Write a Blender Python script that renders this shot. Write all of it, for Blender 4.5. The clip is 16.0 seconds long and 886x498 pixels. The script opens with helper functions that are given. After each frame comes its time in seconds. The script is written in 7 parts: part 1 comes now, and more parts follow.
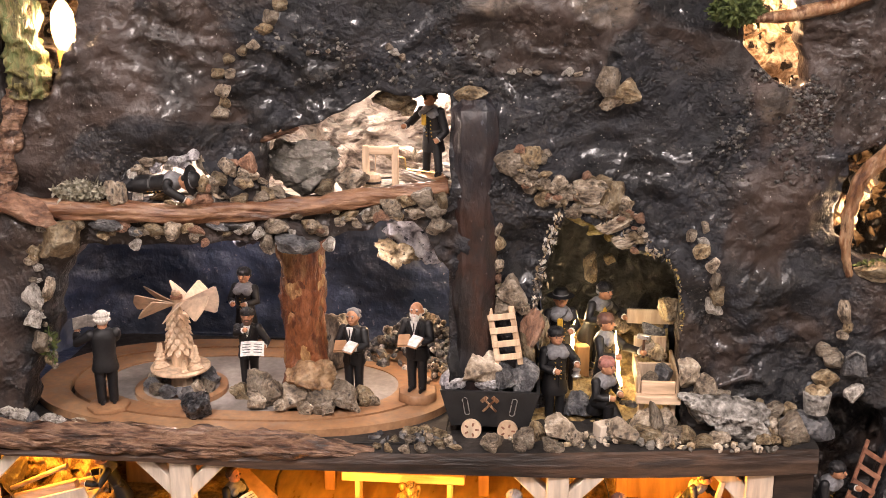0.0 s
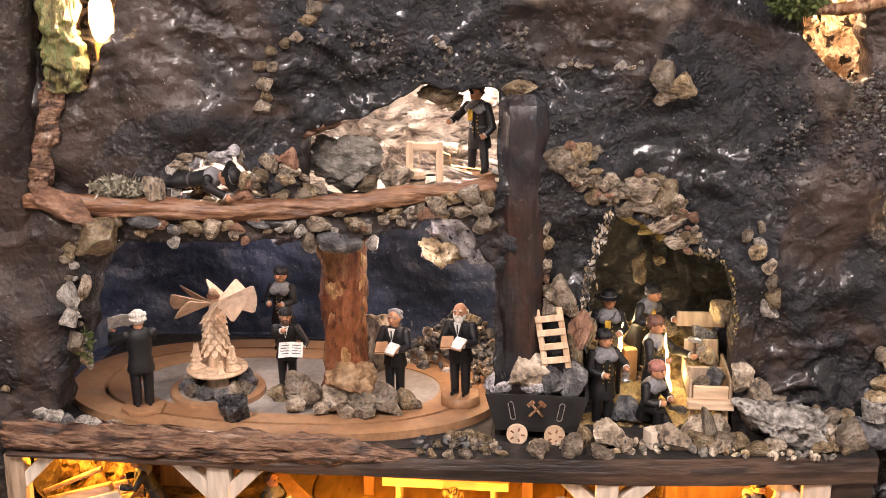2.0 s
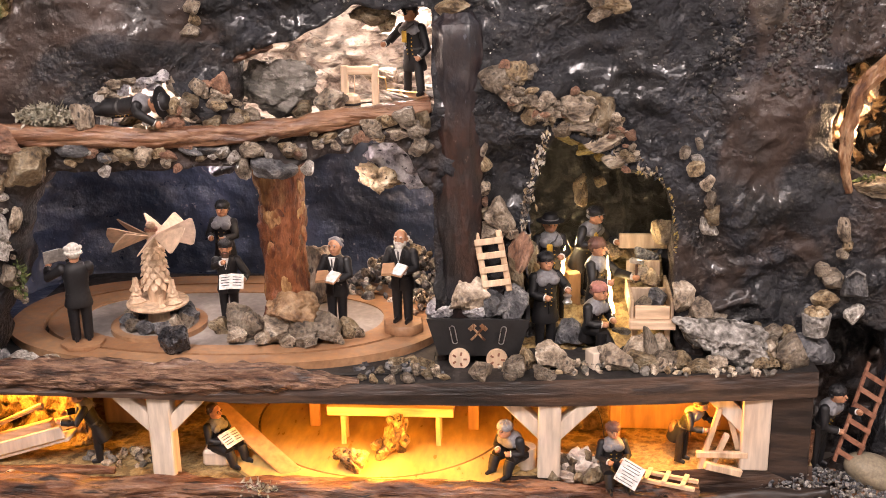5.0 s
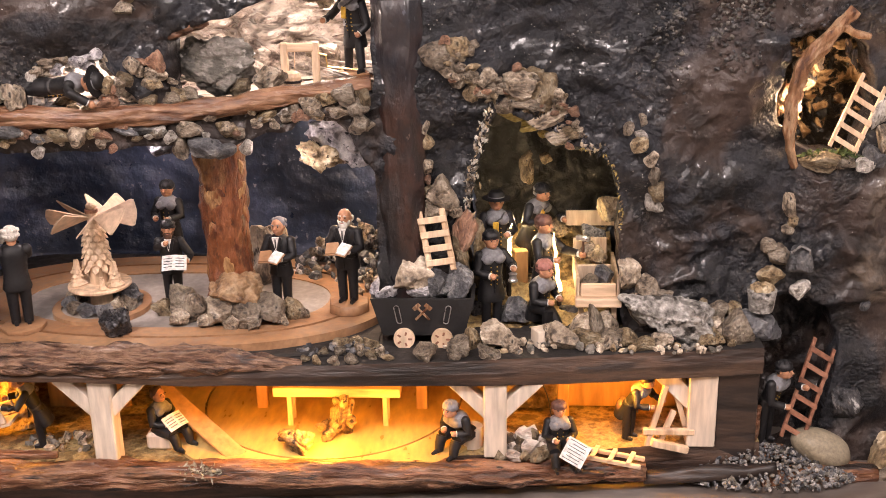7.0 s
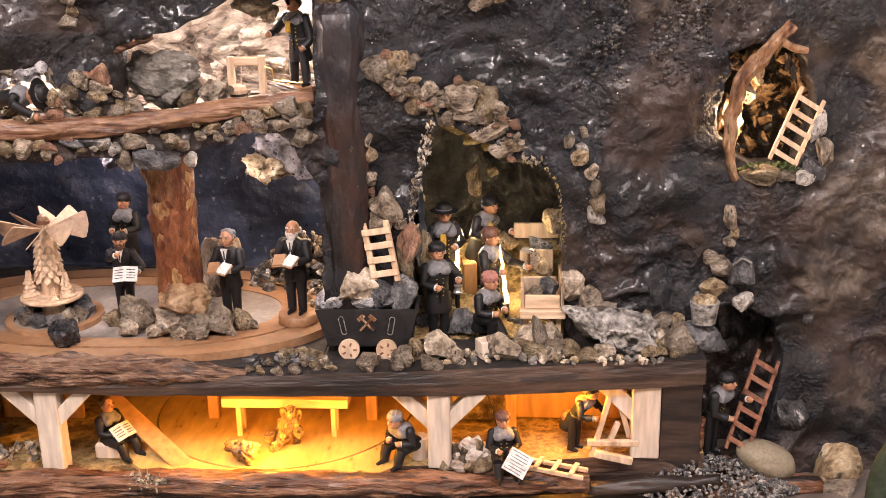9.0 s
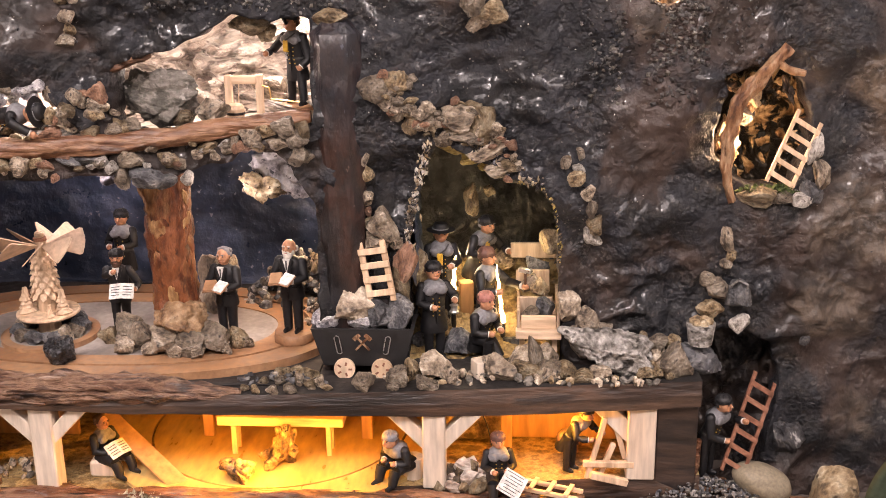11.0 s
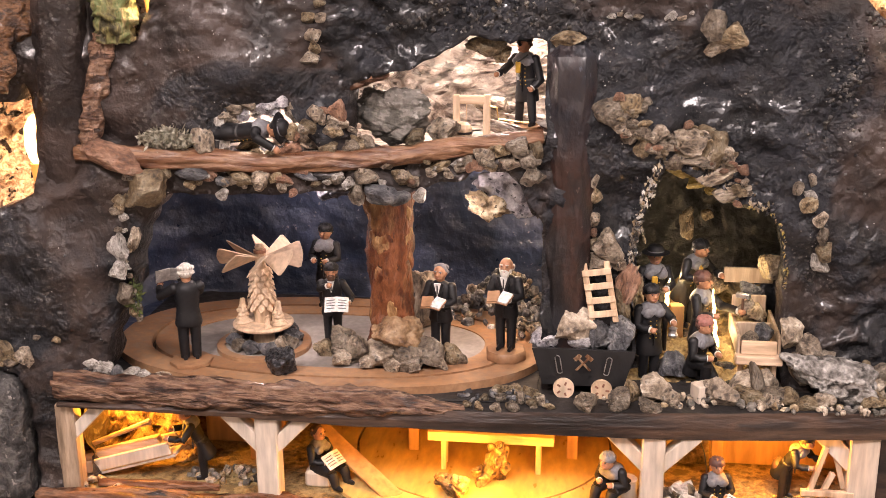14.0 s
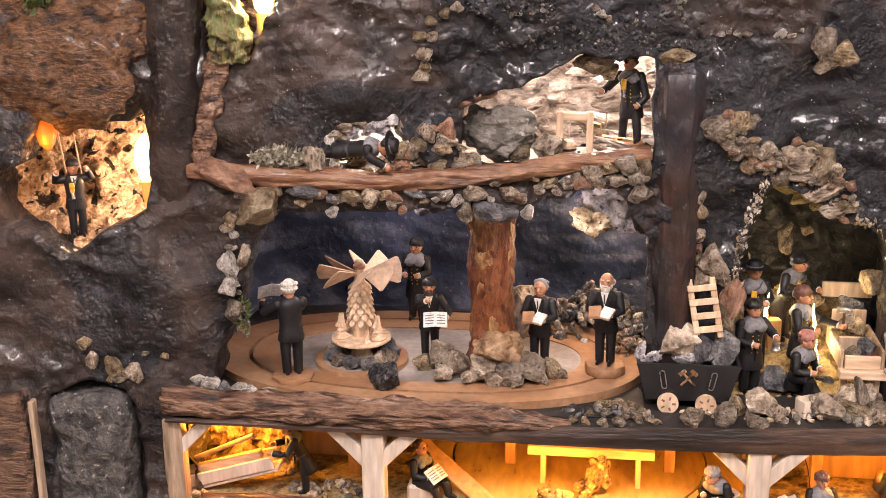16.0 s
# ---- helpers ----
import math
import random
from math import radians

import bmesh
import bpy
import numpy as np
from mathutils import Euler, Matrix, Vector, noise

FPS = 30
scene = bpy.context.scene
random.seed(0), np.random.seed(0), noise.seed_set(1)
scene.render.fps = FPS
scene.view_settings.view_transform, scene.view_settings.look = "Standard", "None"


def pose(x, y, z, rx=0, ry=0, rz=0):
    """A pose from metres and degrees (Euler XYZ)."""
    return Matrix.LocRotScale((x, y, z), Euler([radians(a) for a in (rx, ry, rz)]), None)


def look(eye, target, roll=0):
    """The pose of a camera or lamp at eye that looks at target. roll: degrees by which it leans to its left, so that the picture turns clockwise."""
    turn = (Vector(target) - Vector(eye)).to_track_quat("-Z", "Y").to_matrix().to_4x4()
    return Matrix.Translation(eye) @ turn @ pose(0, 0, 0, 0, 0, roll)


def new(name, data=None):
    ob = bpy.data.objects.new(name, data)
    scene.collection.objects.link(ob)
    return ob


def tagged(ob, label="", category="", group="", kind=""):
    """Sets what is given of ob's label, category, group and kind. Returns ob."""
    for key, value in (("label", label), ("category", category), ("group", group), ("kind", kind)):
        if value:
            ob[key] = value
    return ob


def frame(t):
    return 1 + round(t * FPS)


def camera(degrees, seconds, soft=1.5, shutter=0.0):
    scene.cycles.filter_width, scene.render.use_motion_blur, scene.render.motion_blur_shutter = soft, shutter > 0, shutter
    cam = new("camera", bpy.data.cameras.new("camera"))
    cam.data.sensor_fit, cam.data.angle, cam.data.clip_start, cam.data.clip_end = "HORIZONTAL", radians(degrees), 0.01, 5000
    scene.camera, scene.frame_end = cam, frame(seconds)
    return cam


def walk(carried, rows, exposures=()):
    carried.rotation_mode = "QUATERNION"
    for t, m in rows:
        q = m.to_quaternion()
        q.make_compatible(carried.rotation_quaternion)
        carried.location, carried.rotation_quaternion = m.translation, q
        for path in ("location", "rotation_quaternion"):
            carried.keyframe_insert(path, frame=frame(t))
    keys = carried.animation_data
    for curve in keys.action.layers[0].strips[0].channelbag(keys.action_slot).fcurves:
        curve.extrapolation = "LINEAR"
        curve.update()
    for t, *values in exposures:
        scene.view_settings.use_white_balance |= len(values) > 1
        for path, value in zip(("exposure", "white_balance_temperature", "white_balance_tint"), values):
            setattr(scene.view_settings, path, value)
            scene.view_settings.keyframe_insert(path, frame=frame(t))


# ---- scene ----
# ---- camera ----
cam = camera(42.1, 16.0, soft=0.9)
PATH = [
    (0, (0.054, -1.177, 0.549), (-0.117, 0.74, 0.003), 0.0),
    (0.5, (0.046, -1.164, 0.54), (-0.128, 0.755, 0.002), 0.2),
    (1, (0.043, -1.156, 0.539), (-0.147, 0.762, 0.003), 0.2),
    (1.5, (0.035, -1.142, 0.539), (-0.171, 0.772, -0.003), 0.1),
    (2, (0.021, -1.143, 0.537), (-0.182, 0.771, -0.008), -0.0),
    (2.5, (0.014, -1.14, 0.535), (-0.183, 0.771, -0.019), -0.2),
    (3, (0.011, -1.139, 0.532), (-0.184, 0.772, -0.025), -0.4),
    (3.5, (0.013, -1.133, 0.529), (-0.184, 0.776, -0.032), -0.5),
    (4, (0.019, -1.134, 0.522), (-0.163, 0.772, -0.055), -0.8),
    (4.5, (0.037, -1.137, 0.509), (-0.124, 0.765, -0.088), -1.0),
    (5, (0.058, -1.14, 0.497), (-0.097, 0.757, -0.115), -0.9),
    (7.3, (0.109, -1.122, 0.498), (-0.006, 0.763, -0.16), -1.1),
    (7.5, (0.121, -1.134, 0.487), (-0.01, 0.756, -0.154), -1.1),
    (8, (0.133, -1.133, 0.488), (0.002, 0.757, -0.152), -1.1),
    (8.5, (0.151, -1.132, 0.496), (0.016, 0.76, -0.136), -1.3),
    (9, (0.163, -1.132, 0.492), (0.033, 0.763, -0.132), -1.1),
    (9.2, (0.157, -1.133, 0.49), (0.043, 0.765, -0.129), -1.0),
    (11.5, (0.172, -1.126, 0.505), (0.023, 0.775, -0.099), -0.8),
    (12, (0.15, -1.126, 0.505), (-0.018, 0.776, -0.091), -0.9),
    (12.5, (0.121, -1.128, 0.509), (-0.072, 0.771, -0.088), -0.8),
    (13, (0.082, -1.136, 0.505), (-0.131, 0.764, -0.08), -0.5),
    (13.5, (0.043, -1.143, 0.505), (-0.202, 0.756, -0.074), -0.4),
    (14, (0.003, -1.151, 0.51), (-0.25, 0.746, -0.07), -0.3),
    (14.5, (-0.037, -1.16, 0.517), (-0.288, 0.738, -0.061), -0.4),
    (15, (-0.066, -1.166, 0.524), (-0.328, 0.729, -0.06), -0.2),
    (15.5, (-0.084, -1.17, 0.523), (-0.35, 0.726, -0.056), -0.5),
    (16, (-0.099, -1.169, 0.527), (-0.37, 0.728, -0.048), -0.6),
]
walk(cam, [(t, look(eye, target, roll)) for t, eye, target, roll in PATH], [(0, 0.04, 6500, 20), (2.5, 0.09, 6500, 21), (16, 0.09, 6500, 24)])

# ---- world, room light, lamps ----
world = bpy.data.worlds.new("room")
scene.world = world
world.use_nodes = True
world.node_tree.nodes["Background"].inputs[0].default_value = (1.0, 0.86, 0.74, 1)
world.node_tree.nodes["Background"].inputs[1].default_value = 0.80


def area_lamp(name, eye, target, size, watts, colour):
    data = bpy.data.lights.new(name, "AREA")
    data.shape, data.size, data.energy, data.color = "DISK", size, watts, colour
    ob = new(name, data)
    ob.matrix_world = look(eye, target)
    return ob


def bulb_lamp(name, place, watts, colour, radius=0.006):
    data = bpy.data.lights.new(name, "POINT")
    data.energy, data.color, data.shadow_soft_size = watts, colour, radius
    ob = new(name, data)
    ob.location = place
    return ob


# unseen room lamps, assumed: a main one, a weaker one, a soft fill
area_lamp("ceiling_lamp", (-0.5, -1.5, 1.66), (0, 0.05, 0.15), 0.4, 31, (1.0, 0.91, 0.81))
area_lamp("ceiling_lamp", (1.3, -1.2, 1.66), (0, 0.05, 0.15), 0.4, 21, (1.0, 0.93, 0.85))
area_lamp("ceiling_panel", (0, -1.25, 1.69), (0, -1.2, 0), 2.0, 74, (1.0, 0.91, 0.82))
WARM, AMBER, WHITE = (1.0, 0.68, 0.36), (1.0, 0.41, 0.025), (1.0, 0.84, 0.68)
bulb_lamp("gallery_lamp", (-0.10, 0.155, 0.348), 1.0, WHITE)
bulb_lamp("gallery_lamp", (-0.235, 0.15, 0.330), 0.55, WHITE)
# fill added at the low gallery's mouth to brighten its rim
bulb_lamp("gallery_lamp", (-0.350, 0.030, 0.290), 0.40, WHITE)
# fill added to light the rocks hanging in the hall
bulb_lamp("hall_lamp", (-0.140, 0.040, 0.196), 0.10, (1.0, 0.86, 0.78))
bulb_lamp("hall_lamp", (-0.075, 0.19, 0.15), 1.05, WARM)
# two fills added to brighten the hall's back wall
bulb_lamp("hall_lamp", (-0.16, 0.22, 0.19), 0.50, (1.0, 0.8, 0.62))
bulb_lamp("hall_lamp", (-0.36, 0.15, 0.20), 0.78, (1.0, 0.86, 0.76))
bulb_lamp("adit_lamp", (0.100, 0.150, 0.090), 0.32, (1.0, 0.74, 0.34))
bulb_lamp("adit_lamp", (0.152, 0.112, 0.040), 0.12, (1.0, 0.72, 0.30))
# fill added beside the adit's right-hand stone to light it
bulb_lamp("adit_lamp", (0.176, 0.094, 0.112), 0.10, (1.0, 0.76, 0.36))
bulb_lamp("cave_lamp", (0.404, 0.090, 0.236), 0.42, WARM)
bulb_lamp("cave_lamp", (0.30, 0.125, 0.45), 0.55, WARM)
bulb_lamp("cave_lamp", (-0.449, -0.006, 0.445), 1.3, WARM)
bulb_lamp("cave_lamp", (-0.590, 0.000, 0.250), 1.5, (1.0, 0.64, 0.34))
bulb_lamp("cave_lamp", (-0.674, -0.066, 0.290), 0.05, (1.0, 0.4, 0.06))
bulb_lamp("vault_lamp", (-0.108, -0.022, -0.100), 0.64, AMBER)
bulb_lamp("vault_lamp", (-0.17, -0.020, -0.056), 0.77, AMBER)
bulb_lamp("vault_lamp", (-0.03, -0.008, -0.056), 0.59, AMBER)
bulb_lamp("vault_lamp", (-0.520, 0.004, -0.042), 0.85, AMBER)
bulb_lamp("vault_lamp", (0.21, 0.012, -0.056), 0.85, AMBER)


# ---- materials ----
def material(name, colours, rough=0.6, scale=40.0, bump=0.3, bump_scale=None, metal=0.0, spots=None, spot_edge=0.05, per_object=0.0, coat=0.0,
             stretch=(1, 1, 1), depth=0.002, rough_spread=0.15, ramp_from=0.33, ramp_to=0.67, patches=None, coat_patches=0.0):
    """Colours: stops of a ramp driven by noise of that scale. spots: (colour, scale, cut) for specks. per_object: spread of value."""
    m = bpy.data.materials.new(name)
    m.use_nodes = True
    nt = m.node_tree
    n, link = nt.nodes, nt.links.new
    p = n["Principled BSDF"]
    tc, mp = n.new("ShaderNodeTexCoord"), n.new("ShaderNodeMapping")
    mp.inputs["Scale"].default_value = stretch
    link(tc.outputs["Object"], mp.inputs["Vector"])
    shift = n.new("ShaderNodeObjectInfo")
    va = n.new("ShaderNodeVectorMath")
    va.operation = "MULTIPLY_ADD"
    va.inputs[1].default_value = (1, 1, 1)
    link(mp.outputs[0], va.inputs[0])
    link(shift.outputs["Random"], va.inputs[2])
    big, fine = n.new("ShaderNodeTexNoise"), n.new("ShaderNodeTexNoise")
    big.inputs["Scale"].default_value, big.inputs["Detail"].default_value, big.inputs["Roughness"].default_value = scale, 8, 0.65
    fine.inputs["Scale"].default_value, fine.inputs["Detail"].default_value = (bump_scale or scale * 4), 6
    link(va.outputs[0], big.inputs["Vector"])
    link(va.outputs[0], fine.inputs["Vector"])
    ramp = n.new("ShaderNodeValToRGB")
    els = ramp.color_ramp.elements
    while len(els) < len(colours):
        els.new(0.5)
    for k, c in enumerate(colours):
        els[k].position = ramp_from + (ramp_to - ramp_from) * k / max(1, len(colours) - 1)
        els[k].color = (*c, 1)
    link(big.outputs["Fac"], ramp.inputs[0])
    out = ramp.outputs[0]
    mix = n.new("ShaderNodeMix")
    mix.data_type, mix.blend_type = "RGBA", "MULTIPLY"
    mix.inputs[0].default_value = 0.55
    grey = n.new("ShaderNodeMapRange")
    grey.inputs[1].default_value, grey.inputs[2].default_value, grey.inputs[3].default_value, grey.inputs[4].default_value = 0.3, 0.7, 0.45, 1.25
    link(fine.outputs["Fac"], grey.inputs[0])
    link(out, mix.inputs[6])
    link(grey.outputs[0], mix.inputs[7])
    out = mix.outputs[2]
    if spots:
        c, s, cut = spots
        vor, lim = n.new("ShaderNodeTexNoise"), n.new("ShaderNodeMapRange")
        vor.inputs["Scale"].default_value, vor.inputs["Detail"].default_value = s, 3
        link(va.outputs[0], vor.inputs["Vector"])
        lim.inputs[1].default_value, lim.inputs[2].default_value = cut, cut + spot_edge
        link(vor.outputs["Fac"], lim.inputs[0])
        sp = n.new("ShaderNodeMix")
        sp.data_type = "RGBA"
        sp.inputs[7].default_value = (*c, 1)
        link(lim.outputs[0], sp.inputs[0])
        link(out, sp.inputs[6])
        out = sp.outputs[2]
    if patches:
        (ca, cb), ps = patches
        pn, pr, pm = n.new("ShaderNodeTexNoise"), n.new("ShaderNodeValToRGB"), n.new("ShaderNodeMix")
        pn.inputs["Scale"].default_value, pn.inputs["Detail"].default_value = ps, 4
        link(va.outputs[0], pn.inputs["Vector"])
        pr.color_ramp.elements[0].position, pr.color_ramp.elements[1].position = 0.45, 0.56
        pr.color_ramp.elements[0].color, pr.color_ramp.elements[1].color = (*ca, 1), (*cb, 1)
        link(pn.outputs["Fac"], pr.inputs[0])
        pm.data_type, pm.blend_type = "RGBA", "MULTIPLY"
        pm.inputs[0].default_value = 1.0
        link(out, pm.inputs[6])
        link(pr.outputs[0], pm.inputs[7])
        out = pm.outputs[2]
    if per_object:
        hsv, mr = n.new("ShaderNodeHueSaturation"), n.new("ShaderNodeMapRange")
        mr.inputs[3].default_value, mr.inputs[4].default_value = 1 - per_object, 1 + per_object
        link(shift.outputs["Random"], mr.inputs[0])
        link(mr.outputs[0], hsv.inputs["Value"])
        link(out, hsv.inputs["Color"])
        out = hsv.outputs[0]
    link(out, p.inputs["Base Color"])
    rr = n.new("ShaderNodeMapRange")
    rr.inputs[1].default_value, rr.inputs[2].default_value = 0.3, 0.7
    rr.inputs[3].default_value, rr.inputs[4].default_value = max(0.05, rough - rough_spread), min(1, rough + rough_spread)
    link(fine.outputs["Fac"], rr.inputs[0])
    link(rr.outputs[0], p.inputs["Roughness"])
    p.inputs["Metallic"].default_value = metal
    p.inputs["Coat Weight"].default_value = coat
    p.inputs["Coat Roughness"].default_value = 0.2
    if coat_patches:
        cn, cr = n.new("ShaderNodeTexNoise"), n.new("ShaderNodeMapRange")
        cn.inputs["Scale"].default_value, cn.inputs["Detail"].default_value = coat_patches, 3
        link(va.outputs[0], cn.inputs["Vector"])
        cr.inputs[1].default_value, cr.inputs[2].default_value, cr.inputs[3].default_value, cr.inputs[4].default_value = 0.48, 0.62, 0.0, 0.6
        link(cn.outputs["Fac"], cr.inputs[0])
        link(cr.outputs[0], p.inputs["Coat Weight"])
    if bump:
        b = n.new("ShaderNodeBump")
        b.inputs["Strength"].default_value, b.inputs["Distance"].default_value = bump, depth
        add = n.new("ShaderNodeMath")
        add.operation = "ADD"
        link(big.outputs["Fac"], add.inputs[0])
        link(fine.outputs["Fac"], add.inputs[1])
        link(add.outputs[0], b.inputs["Height"])
        link(b.outputs[0], p.inputs["Normal"])
    return m


def plain(name, colour, rough=0.5, **more):
    c = Vector(colour)
    return material(name, [tuple(c * 0.8), tuple(c * 1.12)], rough, scale=60, bump=0.1, **more)


def glow(name, colour, strength):
    m = bpy.data.materials.new(name)
    m.use_nodes = True
    p = m.node_tree.nodes["Principled BSDF"]
    p.inputs["Base Color"].default_value = (*colour, 1)
    p.inputs["Emission Color"].default_value = (*colour, 1)
    p.inputs["Emission Strength"].default_value = strength
    return m


def mountain_material():
    """Lacquered papier-mache: smooth brown and blue-black paint, with glossy coats of grit in uneven fields."""
    m = bpy.data.materials.new("painted_mountain")
    m.use_nodes = True
    nt = m.node_tree
    n, link = nt.nodes, nt.links.new
    p = n["Principled BSDF"]
    tc = n.new("ShaderNodeTexCoord")

    def noise_at(scale, detail=4, rough=0.55, twist=0.0):
        k = n.new("ShaderNodeTexNoise")
        k.inputs["Scale"].default_value, k.inputs["Detail"].default_value = scale, detail
        k.inputs["Roughness"].default_value, k.inputs["Distortion"].default_value = rough, twist
        link(tc.outputs["Object"], k.inputs["Vector"])
        return k.outputs["Fac"]

    def span(sock, a, b, lo=0.0, hi=1.0):
        k = n.new("ShaderNodeMapRange")
        k.interpolation_type = "SMOOTHSTEP"
        for s, v in zip((1, 2, 3, 4), (a, b, lo, hi)):
            k.inputs[s].default_value = v
        link(sock, k.inputs[0])
        return k.outputs[0]

    def calc(op, a, b):
        k = n.new("ShaderNodeMath")
        k.operation = op
        for s, v in ((0, a), (1, b)):
            if isinstance(v, (int, float)):
                k.inputs[s].default_value = v
            else:
                link(v, k.inputs[s])
        return k.outputs[0]

    def blend(f, a, b, mode="MIX"):
        k = n.new("ShaderNodeMix")
        k.data_type, k.blend_type = "RGBA", mode
        for s, v in ((0, f), (6, a), (7, b)):
            if isinstance(v, float):
                k.inputs[s].default_value = v
            elif isinstance(v, tuple):
                k.inputs[s].default_value = (*v, 1)
            else:
                link(v, k.inputs[s])
        return k.outputs[2]

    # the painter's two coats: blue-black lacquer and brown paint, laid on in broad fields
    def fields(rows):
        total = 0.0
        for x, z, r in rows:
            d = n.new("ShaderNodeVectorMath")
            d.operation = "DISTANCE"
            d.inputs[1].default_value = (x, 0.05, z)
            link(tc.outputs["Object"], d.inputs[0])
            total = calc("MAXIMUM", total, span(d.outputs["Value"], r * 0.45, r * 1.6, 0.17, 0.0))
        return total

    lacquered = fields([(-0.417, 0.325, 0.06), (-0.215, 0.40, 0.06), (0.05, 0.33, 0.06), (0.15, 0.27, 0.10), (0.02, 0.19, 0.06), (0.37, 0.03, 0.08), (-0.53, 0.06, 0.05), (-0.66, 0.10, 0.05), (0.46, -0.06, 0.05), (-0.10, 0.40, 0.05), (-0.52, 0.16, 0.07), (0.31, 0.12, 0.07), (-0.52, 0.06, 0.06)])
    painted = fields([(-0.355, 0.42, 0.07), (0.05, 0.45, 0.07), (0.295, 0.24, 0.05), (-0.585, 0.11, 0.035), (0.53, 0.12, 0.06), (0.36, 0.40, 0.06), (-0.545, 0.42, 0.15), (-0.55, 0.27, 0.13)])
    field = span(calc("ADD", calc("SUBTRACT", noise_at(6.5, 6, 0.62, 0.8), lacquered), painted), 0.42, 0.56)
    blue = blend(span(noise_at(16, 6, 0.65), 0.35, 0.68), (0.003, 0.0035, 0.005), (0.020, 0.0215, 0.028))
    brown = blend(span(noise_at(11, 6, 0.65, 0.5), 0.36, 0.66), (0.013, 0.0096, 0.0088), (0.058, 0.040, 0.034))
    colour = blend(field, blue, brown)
    # weathered grey-tan coat at the mountain's far end
    tan = blend(span(noise_at(34, 6, 0.65, 0.6), 0.36, 0.66), (0.026, 0.021, 0.018), (0.135, 0.104, 0.080))
    colour = blend(span(calc("ADD", fields([(0.515, 0.06, 0.05), (0.53, 0.15, 0.06), (0.55, -0.07, 0.04), (0.57, 0.29, 0.07), (-0.70, 0.04, 0.03), (0.0, 0.482, 0.03), (0.11, 0.478, 0.035), (0.30, 0.365, 0.025)]), calc("MULTIPLY", noise_at(18, 5, 0.6, 0.6), 0.25)), 0.17, 0.27), colour, tan)
    # grit: small stones set in lacquer
    grit = span(noise_at(8.5, 5, 0.6, 0.8), 0.50, 0.58)
    cell = n.new("ShaderNodeTexVoronoi")
    cell.inputs["Scale"].default_value = 330
    link(tc.outputs["Object"], cell.inputs["Vector"])
    sep = n.new("ShaderNodeSeparateColor")
    link(cell.outputs["Color"], sep.inputs[0])
    pale = calc("MULTIPLY", span(sep.outputs[0], 0.78, 1.0), grit)
    colour = blend(calc("MULTIPLY", pale, 0.4), colour, (0.17, 0.155, 0.145))
    worn = span(noise_at(120, 4, 0.7), 0.60, 0.74)
    colour = blend(calc("MULTIPLY", worn, 0.40), colour, (0.16, 0.13, 0.115))
    # pale grey mixed in on the raised creases, painting their glints
    ridge = n.new("ShaderNodeTexNoise")
    ridge.noise_type = "RIDGED_MULTIFRACTAL"
    ridge.inputs["Scale"].default_value, ridge.inputs["Detail"].default_value, ridge.inputs["Distortion"].default_value = 60, 7, 0.9
    link(tc.outputs["Object"], ridge.inputs["Vector"])
    crease_glint = calc("MULTIPLY", span(ridge.outputs["Fac"], 0.74, 1.02), calc("ADD", calc("MULTIPLY", grit, 0.72), 0.10))
    colour = blend(crease_glint, colour, (0.165, 0.156, 0.155))
    link(colour, p.inputs["Base Color"])
    link(calc("ADD", span(noise_at(40, 4), 0.3, 0.7, 0.40, 0.66), calc("MULTIPLY", grit, -0.14)), p.inputs["Roughness"])
    lacquer = calc("MULTIPLY", span(field, 0.0, 1.0, 0.75, 0.40), span(noise_at(38, 5, 0.65), 0.47, 0.60))
    link(calc("MAXIMUM", lacquer, calc("MULTIPLY", grit, 0.35)), p.inputs["Coat Weight"])
    link(span(noise_at(60, 4), 0.35, 0.65, 0.07, 0.17), p.inputs["Coat Roughness"])
    p.inputs["Specular IOR Level"].default_value = 0.38
    fold = n.new("ShaderNodeTexNoise")
    fold.noise_type = "RIDGED_MULTIFRACTAL"
    fold.inputs["Scale"].default_value, fold.inputs["Detail"].default_value, fold.inputs["Distortion"].default_value = 48, 6, 1.6
    link(tc.outputs["Object"], fold.inputs["Vector"])
    crisp = span(field, 0.1, 0.9, 1.0, 0.22)
    height = calc("ADD", calc("ADD", calc("MULTIPLY", noise_at(70, 6, 0.65), 0.55), calc("MULTIPLY", calc("MULTIPLY", noise_at(230, 4, 0.6), 0.5), crisp)), calc("MULTIPLY", noise_at(26, 5, 0.6, 0.7), 0.9))
    height = calc("ADD", height, calc("MULTIPLY", calc("MULTIPLY", ridge.outputs["Fac"], calc("ADD", grit, 0.15)), 0.60))
    height = calc("ADD", height, calc("MULTIPLY", fold.outputs["Fac"], 0.30))
    warp = n.new("ShaderNodeVectorMath")
    warp.operation = "MULTIPLY_ADD"
    warp.inputs[1].default_value = (0.03, 0.03, 0.03)
    swirl = n.new("ShaderNodeTexNoise")
    swirl.inputs["Scale"].default_value, swirl.inputs["Detail"].default_value = 30, 4
    link(tc.outputs["Object"], swirl.inputs["Vector"])
    link(swirl.outputs["Color"], warp.inputs[0])
    link(tc.outputs["Object"], warp.inputs[2])
    for scale, weight in ((85, 0.42), (190, 0.42)):
        crease = n.new("ShaderNodeTexVoronoi")
        crease.inputs["Scale"].default_value = scale
        link(warp.outputs[0], crease.inputs["Vector"])
        height = calc("ADD", height, calc("MULTIPLY", calc("MULTIPLY", crease.outputs["Distance"], -weight), calc("MULTIPLY", crisp, span(noise_at(15, 4, 0.6), 0.40, 0.62, 0.1, 1.0))))
    b = n.new("ShaderNodeBump")
    b.inputs["Strength"].default_value, b.inputs["Distance"].default_value = 0.9, 0.006
    link(height, b.inputs["Height"])
